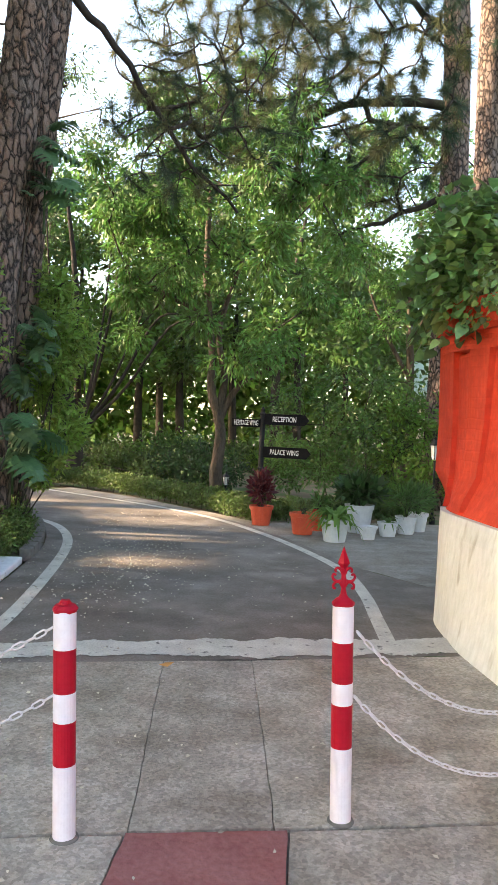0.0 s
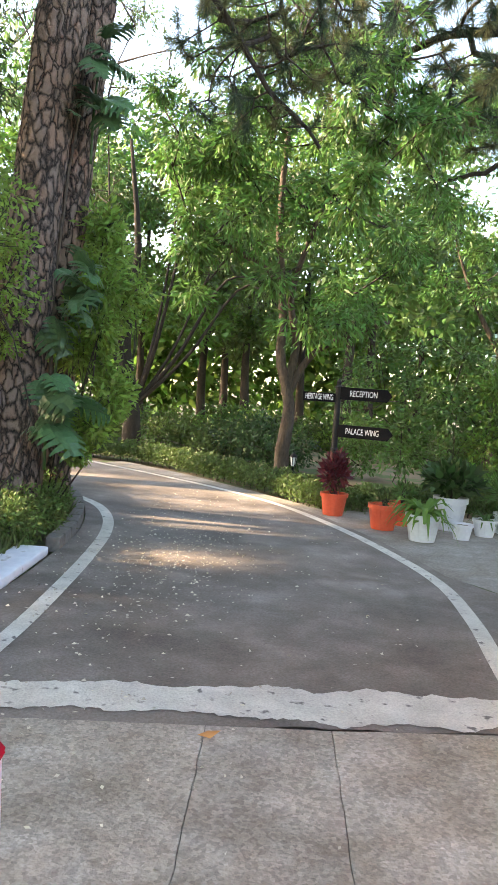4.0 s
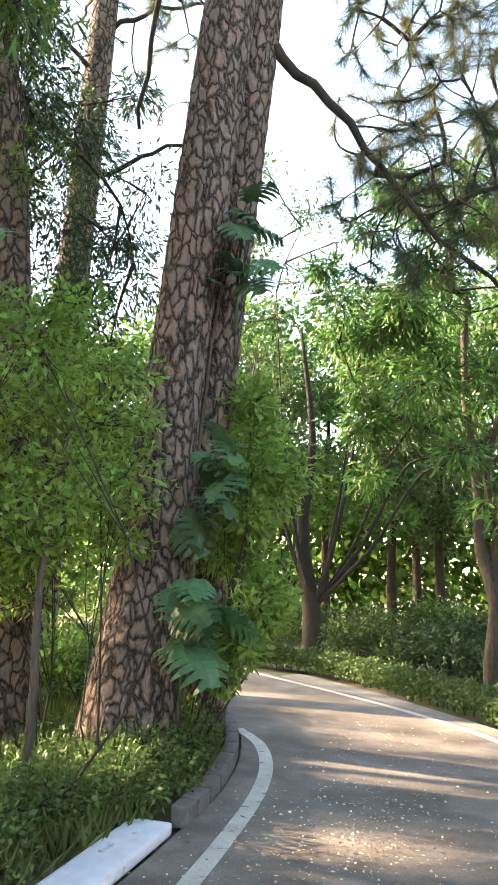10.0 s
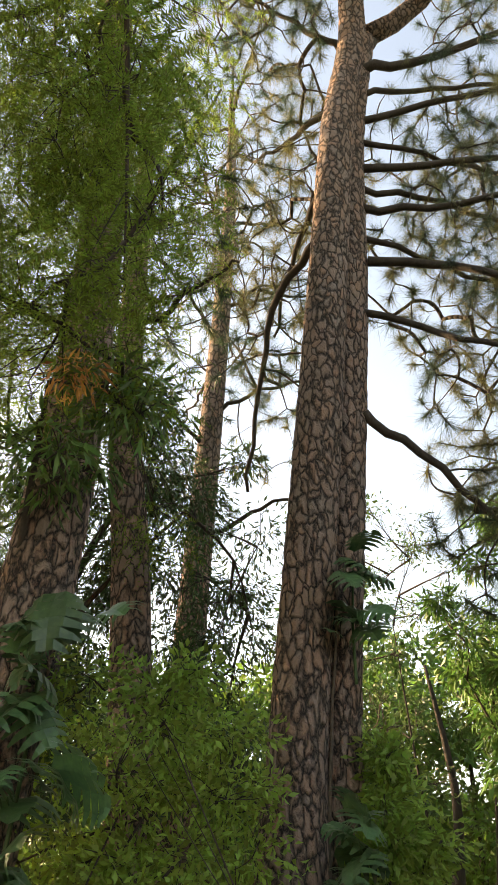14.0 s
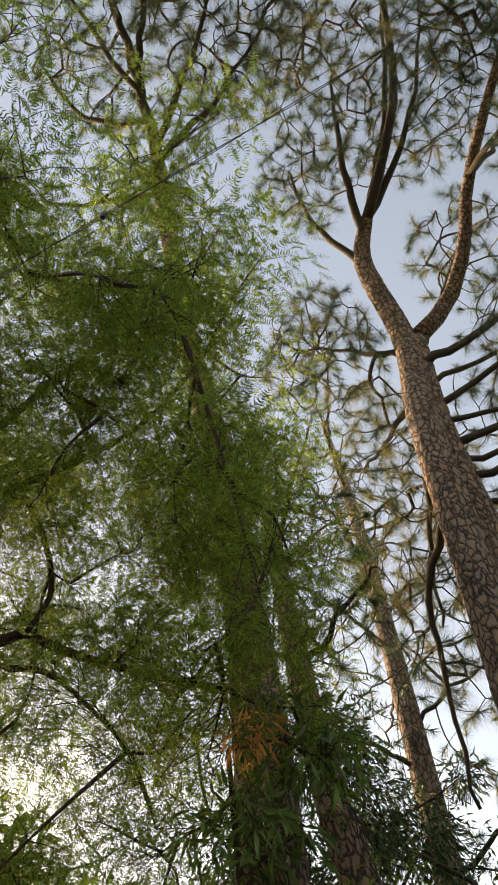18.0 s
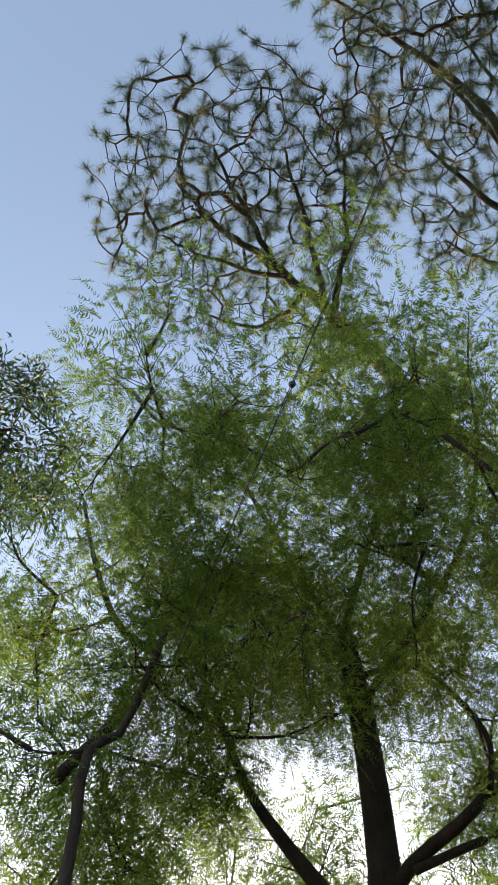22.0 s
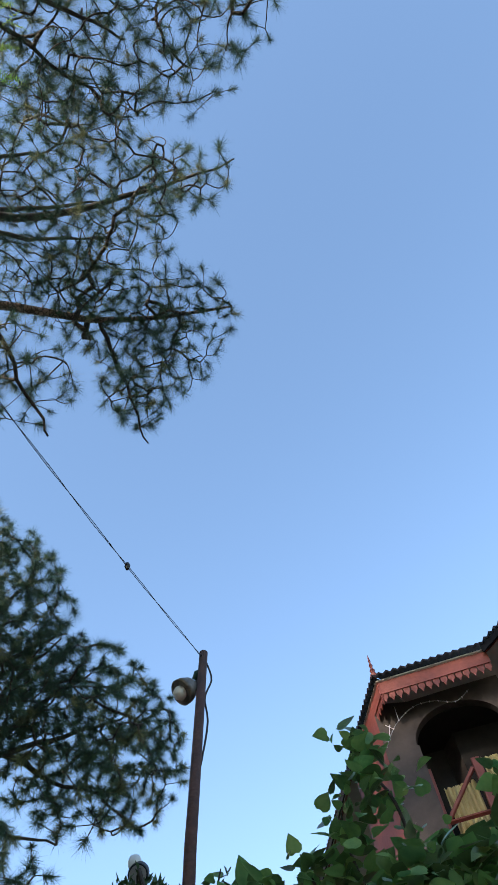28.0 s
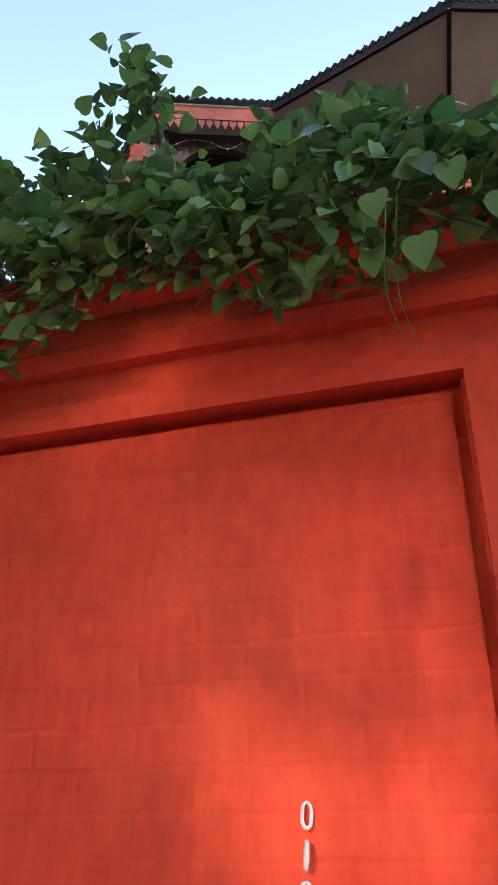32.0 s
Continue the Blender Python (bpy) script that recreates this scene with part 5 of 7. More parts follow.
weeds = np.random.default_rng(46)
wk = curve_points([(-3.42, 5.2), (-3.45, 7.0), (-3.38, 7.9), (-3.55, 8.8), (-3.95, 9.8), (-4.6, 10.9), (-5.5, 11.9)], 46)
shrub("verge_weeds", [((p[0] - 0.28 + weeds.normal() * 0.12, p[1], 0.16 + 0.08 * weeds.uniform()), (0.30, 0.24, 0.22 * weeds.uniform(0.7, 1.4))) for p in wk] + [((p[0] - 0.75 + weeds.normal() * 0.2, p[1], 0.16), (0.36, 0.28, 0.22)) for p in wk[::2]], 47, "low bushy weeds growing along the kerb", M_WEEDS, (0.045, 0.022), 520)


def woods(name, spots, seed, label, mats, per=360, leaf=(0.40, 0.19)):
    rng = np.random.default_rng(seed)
    for (x, y, h, w), m in zip(spots, mats):
        tree = thing(name, label=label, category="tree")
        tubes("trunk", [limb_run([(x, y, -0.2), (x + rng.normal() * 0.2, y, h * 0.3), (x + rng.normal() * 0.4, y, h * 0.75)], 0.20, 0.05)], M_BARKDARK, tree, 8)
        at, way = [], []
        # western crowns are placed at heights that block or pass the low sun
        thin = x < -13 and 4.0 < y < 8.4
        low = 0.66 if thin else 0.84 if x < -13 and 2.4 < y < 3.6 else 0.80 if -15.4 < x < -13 and 0 < y < 4 else 0.33 if y > 20 else 0.22
        for _ in range(15 if thin else 26):
            c = (x + rng.normal() * w * 0.45, y + rng.normal() * w * 0.45, rng.uniform(h * low, h))
            p, q = blob_points(rng, c, (w * 0.28, w * 0.28, w * 0.20), per // 2 if y > 20 else per // 4)
            at.append(p), way.append(q + rng.normal(size=q.shape) * 0.7)
        fine = 0.68 if y > 20 else 1.0
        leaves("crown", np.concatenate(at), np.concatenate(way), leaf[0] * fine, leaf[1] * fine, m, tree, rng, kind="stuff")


wr = np.random.default_rng(51)
spots = [(-17 + 2.6 * k + wr.normal() * 0.5, 24 + wr.normal() * 2.0, wr.uniform(8, 10.5), 3.2) for k in range(15)]
spots += [(-18 + 3.0 * k + wr.normal(), 30 + wr.normal() * 2.0, wr.uniform(10, 13), 4.0) for k in range(14)]
spots += [(7.5 + wr.normal() * 0.8, 12 + 3.4 * k, wr.uniform(6, 9) - (3.2 if k == 0 else 0), 3.0) for k in range(4)]
# the next rows, west of the road, are added to cast shade
spots += [(-17 - wr.uniform(0, 4), 8.5 + 2.6 * k, wr.uniform(9.5, 11.0) if k < 4 else 9.0, 3.2) for k in range(7)]
spots += [(-14 - wr.uniform(0, 4), -8 + 1.9 * k, wr.uniform(8.8, 10.6), 3.4) for k in range(9)]
spots += [(-17.5 + wr.normal(), -8 + 1.8 * k, wr.uniform(9.5, 10.5) if k < 6 else 6.6, 3.2) for k in range(7)] + [(4.6, 37.0, 10.0, 3.6), (8.2, 35.5, 9.5, 3.4), (1.0, 35.0, 10.0, 3.4)]
# added western trees capped so the evening sun passes over to road and wall
spots = [(x, y, min(h, 7.6 if y > 2.4 else 8.0), w) if x < -15.4 and -1.0 < y < 3.6 else (x, y, h, w) for x, y, h, w in spots]
spots = [s for s in spots if not (0.8 < s[0] < 9.6 and 18 < s[1] < 32)]
woods("wood_tree", spots, 52, "leafy tree of the wood beyond the garden, western ones added as sun blockers", [(M_LEAFMID, M_LEAFBRIGHT if p[1] > 20 else M_LEAFDARK, M_HEDGE)[k % 3] for k, p in enumerate(spots)])
rng = np.random.default_rng(54)
broadleaf("willow_leaved_tree", [([(-7.6, 9.0, -0.1), (-7.4, 8.9, 3.0), (-7.0, 8.9, 5.0), (-6.4, 9.2, 6.6)], 0.09, 0.03), ([(-7.2, 8.9, 4.0), (-6.4, 8.6, 4.6), (-5.4, 8.9, 5.6)], 0.04, 0.015), ([(-7.2, 8.9, 4.2), (-7.9, 8.4, 5.6), (-8.2, 8.2, 7.0)], 0.04, 0.015)],
          cloud(rng, 100, (-9.4, 8.6, 2.6), (-5.4, 10.9, 7.4), (0.5, 0.5, 0.4)), 55, "small tree with dark narrow drooping leaves behind the pines", M_LEAFDARK, M_BARKDARK, leaf=(0.12, 0.028), per_clump=300, droop=1.0)
belt = thing("far_woods", label="distant green belt of woods", category="woods", kind="stuff")
n = 44000
bx = wr.uniform(-34, 26, n)
bt = np.stack([bx, 38 + wr.normal(size=n) * 1.2, wr.uniform(0, 1, n) ** 0.8 * (7.6 + 1.5 * np.sin(bx * 0.7) + np.sin(bx * 1.9))], 1)
leaves("foliage", bt, wr.normal(size=(n, 3)), 0.55, 0.3, M_LEAFBRIGHT, belt, wr, kind="stuff")


# ---- gate furniture: bollards and chains ----
SCROLLS = (((0.005, 0.062), (0.014, 0.077), (0.028, 0.078), (0.038, 0.066), (0.035, 0.054), (0.028, 0.058)),
           ((0.005, 0.084), (0.020, 0.081), (0.034, 0.085), (0.041, 0.097), (0.036, 0.108), (0.028, 0.103)),
           ((0.004, 0.108), (0.010, 0.122), (0.020, 0.130), (0.029, 0.127), (0.030, 0.118), (0.025, 0.117)))


def bollard(name, x, y, heights, finial, label):
    b = thing(name, (x, y, 0), 0, label=label, category="bollard", group="gate bollards")
    b.matrix_basis = pose(x, y, 0, 0, -1.8, 0)
    r, top = 0.0385, heights[-1]
    for nm, z0, z1, m in zip(("white_band", "red_band", "white_band", "red_band", "white_band"), heights, heights[1:], (M_WHITE, M_RED, M_WHITE, M_RED, M_WHITE)):
        part(nm, turned([(r, z0), (r + 0.0006, z0 + 0.004), (r + 0.0006, z1 - 0.004), (r, z1)], 24), m, b, smooth=False)
    cap = turned([(r + 0.002, -0.006), (r + 0.003, 0.004), (0.030, 0.016), (0.018, 0.024), (0.012, 0.036)] if finial else [(r + 0.002, -0.004), (r + 0.004, 0.006), (0.034, 0.020), (0.020, 0.024), (0.016, 0.036), (0.0, 0.040)], 24, top)
    for v in cap.verts:
        v.co += Vector((1, 1, 0.6)) * (0.0025 if finial else 0.008) * noise.noise(v.co * 60)
    part("collar" if finial else "broken_tip", cap, M_RED, b, "ragged red painted cap")
    part("base_ring", turned([(0.052, -0.004), (0.048, 0.006), (r, 0.008)], 20), M_KERB, b, "dirt round the foot")
    if not finial:
        return b
    part("stem", turned([(0.012, 0.034), (0.0085, 0.055), (0.012, 0.080), (0.008, 0.105), (0.010, 0.128)], 10, top), M_RED, b, "red cast stem")
    part("spear", turned([(0.008, 0.126), (0.022, 0.148), (0.020, 0.154), (0.0, 0.212)], 4, top), M_RED, b, "red four-sided spear point")
    for s in (-1, 1):
        for row in SCROLLS:
            pts = curve_points([(s * u, 0, top + z) for u, z in row], 14)
            tubes("scroll", [(list(pts), list(np.linspace(0.0062, 0.0042, 14)))], M_RED, b, 7)
    return b


bollard("striped_bollard", -0.262, 3.215, (0.0, 0.28, 0.44, 0.52, 0.67, 0.81), True, "red and white striped steel bollard with a spear finial")
bollard("striped_bollard", -1.222, 2.955, (0.0, 0.26, 0.41, 0.51, 0.66, 0.79), False, "red and white striped steel bollard with a broken finial")


def link_data():
    bm = bmesh.new()
    rows = []
    for i in range(14):
        a = 2 * math.pi * i / 14
        cx, cz = 0.0085 * math.cos(a), 0.014 * math.sin(a) + (0.008 if math.sin(a) > 0 else -0.008)
        out = Vector((math.cos(a), 0, math.sin(a)))
        rows.append([bm.verts.new(Vector((cx, 0, cz)) + (out * math.cos(b) + Vector((0, 1, 0)) * math.sin(b)) * 0.0038) for b in np.linspace(0, 2 * math.pi, 6)[:-1]])
    for i in range(14):
        p, q = rows[i], rows[(i + 1) % 14]
        for k in range(5):
            bm.faces.new((p[k], p[(k + 1) % 5], q[(k + 1) % 5], q[k]))
    bmesh.ops.recalc_face_normals(bm, faces=bm.faces)
    me = bpy.data.meshes.new("link")
    bm.to_mesh(me)
    bm.free()
    me.polygons.foreach_set("use_smooth", [True] * len(me.polygons))
    me.materials.append(M_CHAIN)
    return me


LINK = link_data()


def chain(a, b, sag):
    c = thing("chain", a, label="sagging pinkish-white steel chain at the gate", category="chain", group="gate chains")
    a, b = Vector(a), Vector(b)
    n = int((b - a).length * 1.06 / 0.037)
    for i in range(n):
        def at(u):
            return a.lerp(b, u) - Vector((0, 0, sag * 4 * u * (1 - u)))
        p, q = at(i / n), at((i + 1) / n)
        m = (q - p).to_track_quat("Z", "Y").to_matrix().to_4x4() @ pose(0, 0, 0, 0, 0, 90 * (i % 2) + 20)
        ob = new("link", LINK)
        ob.parent = c
        ob.matrix_basis = Matrix.Translation((p + q) / 2 - a) @ m
    return c


for z, sag in ((0.71, 0.225), (0.47, 0.225)):
    chain((-0.235, 3.22, z), (1.27, 3.59, z + 0.55), 0.56)
    chain((-1.27, 2.945, z + 0.03), (-2.75, 2.55, z), sag)
post = thing("gate_post", label="white-washed post that holds the chains", category="post")
part("shaft", box(bmesh.new(), -2.95, -2.75, 2.35, 2.55, -0.02, 1.0, 0.02), M_WHITEWALL, post)

# ---- sign post ----
sign = thing("sign_post", (-1.12, 12.3, 0), 0, label="black iron finger post with white lettering behind the hedge", category="sign")
part("post", turned([(0.06, -0.05), (0.06, 0.05), (0.046, 0.06), (0.044, 0.7), (0.056, 0.72), (0.042, 0.75), (0.040, 1.55), (0.056, 1.57), (0.028, 1.6), (0.036, 1.64), (0.0, 1.69)], 16), M_BLACK, sign)


def finger(words, x0, x1, z, turn, tip, share, h=0.085):
    bm = bmesh.new()
    out = [(x0, -h), (x1, -h), (x1 + tip, 0), (x1, h), (x0, h)]
    f = bm.faces.new([bm.verts.new((x, -0.012, y)) for x, y in out])
    r = bmesh.ops.extrude_face_region(bm, geom=[f])
    for v in r["geom"]:
        if isinstance(v, bmesh.types.BMVert):
            v.co.y += 0.024
    bmesh.ops.recalc_face_normals(bm, faces=bm.faces)
    board = part("board", bm, M_SIGN, sign, "black finger board")
    board.matrix_basis = pose(0, -0.03, z, 0, 0, turn)
    cu = bpy.data.curves.new("lettering", "FONT")
    cu.body, cu.size, cu.align_x, cu.align_y, cu.extrude = words, 0.115, "CENTER", "CENTER", 0.001
    tmp = bpy.data.objects.new("lettering", cu)
    scene.collection.objects.link(tmp)
    dg = bpy.context.evaluated_depsgraph_get()
    me = bpy.data.meshes.new_from_object(tmp.evaluated_get(dg))
    bpy.data.objects.remove(tmp)
    xs = [v.co.x for v in me.vertices]
    width = max(xs) - min(xs)
    fit = share * abs(x1 - x0) / width
    me.transform(Matrix.Translation(((x0 + x1) / 2, -0.0145, 0)) @ Matrix.Rotation(radians(90), 4, "X") @ Matrix.Diagonal((fit, 1.0, 1, 1)))
    me.materials.clear(), me.materials.append(M_LETTER)
    t = new("lettering", me)
    t.parent = board
    return board


finger("RECEPTION", 0.03, 0.66, 1.49, -6, 0.07, 0.58)
finger("PALACE WING", 0.03, 0.72, 0.98, -14, 0.07, 0.66)
finger("HERITAGE WING", -0.48, -0.03, 1.42, -4, 0.0, 0.84, 0.062)

# ---- lamps in the garden ----
def lantern(x, y, top, label, small=False):
    l = thing("garden_lamp", (x, y, 0), 15, label=label, category="lamp")
    k = 0.6 if small else 1.0
    part("pole", turned([(0.05 * k, -0.05), (0.045 * k, 0.05), (0.018, 0.08), (0.016, top - 0.2 * k), (0.03, top - 0.18 * k)], 10), M_BLACK, l)
    part("glass", turned([(0.055 * k, top - 0.16 * k), (0.085 * k, top + 0.06 * k)], 6), M_GLASS, l, "pale glass panes")
    part("cap", turned([(0.11 * k, top + 0.06 * k), (0.06 * k, top + 0.12 * k), (0.02 * k, top + 0.15 * k), (0.025 * k, top + 0.17 * k), (0, top + 0.2 * k)], 6), M_BLACK, l)
    for i in range(6):
        a = math.pi / 3 * i
        tubes("bar", [([(0.057 * k * math.cos(a), 0.057 * k * math.sin(a), top - 0.165 * k), (0.09 * k * math.cos(a), 0.09 * k * math.sin(a), top + 0.06 * k)], [0.006, 0.006])], M_BLACK, l, 4)
    return l


lantern(1.59, 12.5, 1.13, "black lantern on an iron pole beside the pots")
lantern(-1.72, 12.9, 0.48, "small black path lamp in the flower bed", True)

# ---- potted plants ----
def pot(x, y, r, h, mat, label, turn=0):
    p = thing("plant_pot", (x, y, 0), turn, label=label, category="pot", group="pots beside the road")
    bm = turned([(r * 0.70, 0.0), (r * 0.72, 0.015), (r * 0.90, h * 0.80), (r * 0.90, h * 0.82), (r * 1.0, h * 0.83), (r * 1.02, h), (r * 0.93, h), (r * 0.88, h * 0.86), (r * 0.86, h * 0.85)], 28)
    part("body", bm, mat, p)
    part("soil", turned([(0.0, h * 0.86), (r * 0.86, h * 0.86)], 16), M_SOIL, p, "dark potting soil")
    for i in range(9):
        a = 2 * math.pi * i / 9
        tubes("rib", [([(r * 0.715 * math.cos(a), r * 0.715 * math.sin(a), 0.02), (r * 0.9 * math.cos(a), r * 0.9 * math.sin(a), h * 0.78)], [0.0035, 0.004])], mat, p, 5)
    return p


def strap_plant(x, y, z, seed, n, length, width, label, mat, name="potted_plant"):
    """Arching strap leaves from one crown."""
    rng = np.random.default_rng(seed)
    plant = thing(name, (x, y, z), 0, label=label, category="plant")
    for _ in range(n):
        a, ln = rng.uniform(0, 2 * math.pi), length * rng.uniform(0.6, 1.1)
        lift = rng.uniform(0.5, 1.2)
        pts = [Vector((math.cos(a) * ln * t * 0.8, math.sin(a) * ln * t * 0.8, ln * (lift * t - 1.05 * t * t * rng.uniform(0.7, 1.1)))) for t in np.linspace(0, 1, 7)]
        side = Vector((-math.sin(a), math.cos(a), 0))
        verts, faces = [], []
        for i, p in enumerate(pts):
            w = width * math.sin(math.pi * (0.15 + 0.85 * i / 6) ** 0.8) * 0.5
            verts += [p - side * w + Vector((0, 0, w * 0.3)), p, p + side * w + Vector((0, 0, w * 0.3))]
        for i in range(6):
            o = 3 * i
            faces += [(o, o + 1, o + 4, o + 3), (o + 1, o + 2, o + 5, o + 4)]
        link_mesh("leaf", verts, faces, mat, plant)
    return plant


def bushy_plant(x, y, z, seed, half, n, leaf, label, mat):
    rng = np.random.default_rng(seed)
    plant = thing("potted_plant", (x, y, z), 0, label=label, category="plant")
    p, w = blob_points(rng, (0, 0, half[2] + 0.08), half, n)
    runs = [limb_run([(0, 0, -0.03), (rng.normal() * 0.02, rng.normal() * 0.02, 0.1), tuple(p[i])], 0.008, 0.003, 5) for i in range(12)]
    tubes("stemwork", runs, M_TWIG, plant, 5, kind="stuff")
    leaves("foliage", p, w + rng.normal(size=w.shape) * 0.5 + np.array((0, 0, 0.4)), leaf[0], leaf[1], mat, plant, rng, kind="stuff")
    return plant


for k, (x, y, r, h, m, lab) in enumerate(((-1.02, 11.10, 0.17, 0.27, M_TERRACOTTA, "orange plastic pot with a maroon plant"), (-0.43, 10.42, 0.18, 0.28, M_TERRACOTTA, "wide orange plastic pot beside the white ones"),
                                          (-0.20, 10.85, 0.16, 0.27, M_TERRACOTTA, "orange plastic pot behind another pot"), (-0.03, 9.93, 0.19, 0.28, M_POTWHITE, "ribbed white pot with a strap-leaved plant"),
                                          (0.33, 10.85, 0.20, 0.38, M_POTWHITE, "tall white pot with a dark leafy plant"), (0.41, 10.25, 0.12, 0.17, M_POTWHITE, "small empty white pot"),
                                          (0.70, 10.62, 0.14, 0.19, M_POTWHITE, "small white pot with a spiky plant"), (0.98, 10.95, 0.15, 0.24, M_POTWHITE, "white pot with a ferny plant"), (1.18, 11.25, 0.15, 0.26, M_POTWHITE, "white pot near the lamp"))):
    pot(x, y, r, h, m, lab, k * 17)
bushy_plant(-1.02, 11.10, 0.24, 61, (0.15, 0.15, 0.21), 420, (0.11, 0.04), "maroon croton-like plant in an orange pot", M_MAROON)
bushy_plant(-0.43, 10.42, 0.20, 62, (0.12, 0.12, 0.05), 90, (0.10, 0.012), "thin weedy plant in an orange pot", M_GRASS)
bushy_plant(-0.20, 10.85, 0.22, 63, (0.10, 0.10, 0.08), 90, (0.10, 0.03), "small green plant in an orange pot", M_LEAFMID)
strap_plant(-0.03, 9.93, 0.25, 64, 40, 0.54, 0.068, "arching strap-leaved lily in a white pot", M_LEAFBRIGHT)
bushy_plant(0.33, 10.85, 0.36, 65, (0.30, 0.30, 0.14), 420, (0.16, 0.08), "broad dark-leaved plant in the tall white pot", M_LEAFDARK)
strap_plant(0.70, 10.62, 0.16, 66, 22, 0.34, 0.03, "spiky strap-leaved plant in a small white pot", M_LEAFMID)
bushy_plant(0.98, 10.95, 0.22, 67, (0.30, 0.30, 0.18), 700, (0.14, 0.014), "ferny green plant in a white pot", M_LEAFMID)
bushy_plant(1.18, 11.25, 0.24, 68, (0.22, 0.22, 0.16), 300, (0.14, 0.03), "green plant in a white pot near the lamp", M_LEAFMID)

strap_plant(-6.2, 15.2, 0.55, 69, 60, 0.7, 0.03, 'shaggy spiky-leaved plant at the road bend', M_GRASS, 'spiky_plant')

# ---- climbers with large cut leaves on the pines ----
def cut_leaf(length):
    """One large leaf with deep side lobes."""
    verts, faces = [], []
    n = 6
    for i in range(n + 1):
        t = i / n
        verts.append(Vector((0, length * t, 0.10 * length * math.sin(math.pi * t))))
    for s in (-1, 1):
        for i in range(n):
            t = (i + 0.5) / n
            reach = length * (0.58 * math.sin(math.pi * (0.14 + 0.80 * t)) ** 0.7)
            a, b = verts[i], verts[i + 1]
            m, d = len(verts), length / n
            for u, g0, g1, rise, z in ((0.0, 0, 1, 0, 0), (0.42, 0.02, 0.98, 0.35, 0.06), (0.8, 0.14, 0.80, 0.9, 0.0), (1.0, 0.35, 0.60, 1.2, -0.10)):
                for q in (g0, g1):
                    p = a.lerp(b, q)
                    verts.append(Vector((s * reach * u, p.y + rise * d * 0.5, p.z * (1 - u) + z * length)))
            for k in range(3):
                f = (m + 2 * k, m + 2 * k + 1, m + 2 * k + 3, m + 2 * k + 2)
                faces.append(f if s > 0 else f[::-1])
    me = bpy.data.meshes.new("leaf")
    me.from_pydata([tuple(v) for v in verts], [], faces)
    me.materials.append(M_PHILO)
    return me


CUT = [cut_leaf(0.34), cut_leaf(0.42)]


def climber(places, seed, label):
    rng = np.random.default_rng(seed)
    c = thing("climbing_philodendron", places[0], 0, label=label, category="plant")
    base = Vector(places[0])
    for p, n, out in places[0:0] or [(q, 7, Vector((0.75, -0.65, 0.0))) for q in places]:
        for _ in range(n):
            way = (out + Vector(rng.normal(size=3)) * 0.45 + Vector((0, 0, -0.55))).normalized()
            start = Vector(p) + Vector(rng.normal(size=3)) * 0.10
            ob = new("leaf", CUT[rng.integers(2)])
            ob.parent = c
            k = rng.uniform(0.6, 1.1)
            ob.matrix_basis = Matrix.Translation(start - base) @ way.to_track_quat("Y", "Z").to_matrix().to_4x4() @ pose(0, 0, 0, 0, rng.uniform(-50, 50), 0) @ Matrix.Diagonal((k, k, k, 1))
    stem = [Vector(p) - base - Vector((0.05, -0.05, 0)) for p in sorted(places, key=lambda q: q[2])]
    tubes("stem", [limb_run([tuple(s) for s in [stem[0] - Vector((0, 0, 0.5)), *stem]], 0.015, 0.01)], M_LEAFDARK, c, 6)
    return c


climber([(-3.55, 8.42, 1.05), (-3.52, 8.45, 1.35), (-3.46, 8.45, 2.0), (-3.42, 8.47, 2.4)], 71, "large cut-leaved climber hanging on the pine trunk")
climber([(-3.50, 8.98, 4.0), (-3.46, 8.96, 4.5)], 72, "cut-leaved climber high on the pine trunk")
climber([(-4.45, 6.42, 1.9), (-4.42, 6.42, 2.4), (-4.42, 6.42, 2.9), (-4.45, 6.42, 3.3)], 73, "tall cut-leaved climber on the leaning pine")

# small tree with drooping narrow leaves and some orange ones
rng = np.random.default_rng(74)
broadleaf("drooping_tree", [([(-5.6, 7.2, -0.1), (-5.3, 6.9, 2.2), (-4.7, 6.3, 4.2), (-4.3, 5.95, 4.9)], 0.05, 0.015)],
          cloud(rng, 12, (-5.0, 5.7, 4.2), (-3.8, 6.6, 5.2), (0.3, 0.3, 0.22)), 75, "slim tree with narrow drooping leaves", M_LEAFMID, M_BARKDARK, leaf=(0.16, 0.03), per_clump=60, droop=1.0)
orange = thing("orange_spray", (-3.90, 5.85, 4.72), 0, label="spray of orange dying leaves", category="leaves")
orr = np.random.default_rng(76)
p, w = blob_points(orr, (0, 0, 0), (0.22, 0.17, 0.17), 110)
leaves("foliage", p, w * 0.5 + np.array((0, 0, -0.8)) + orr.normal(size=w.shape) * 0.5, 0.12, 0.022, M_ORANGELEAF, orange, orr, kind="stuff")

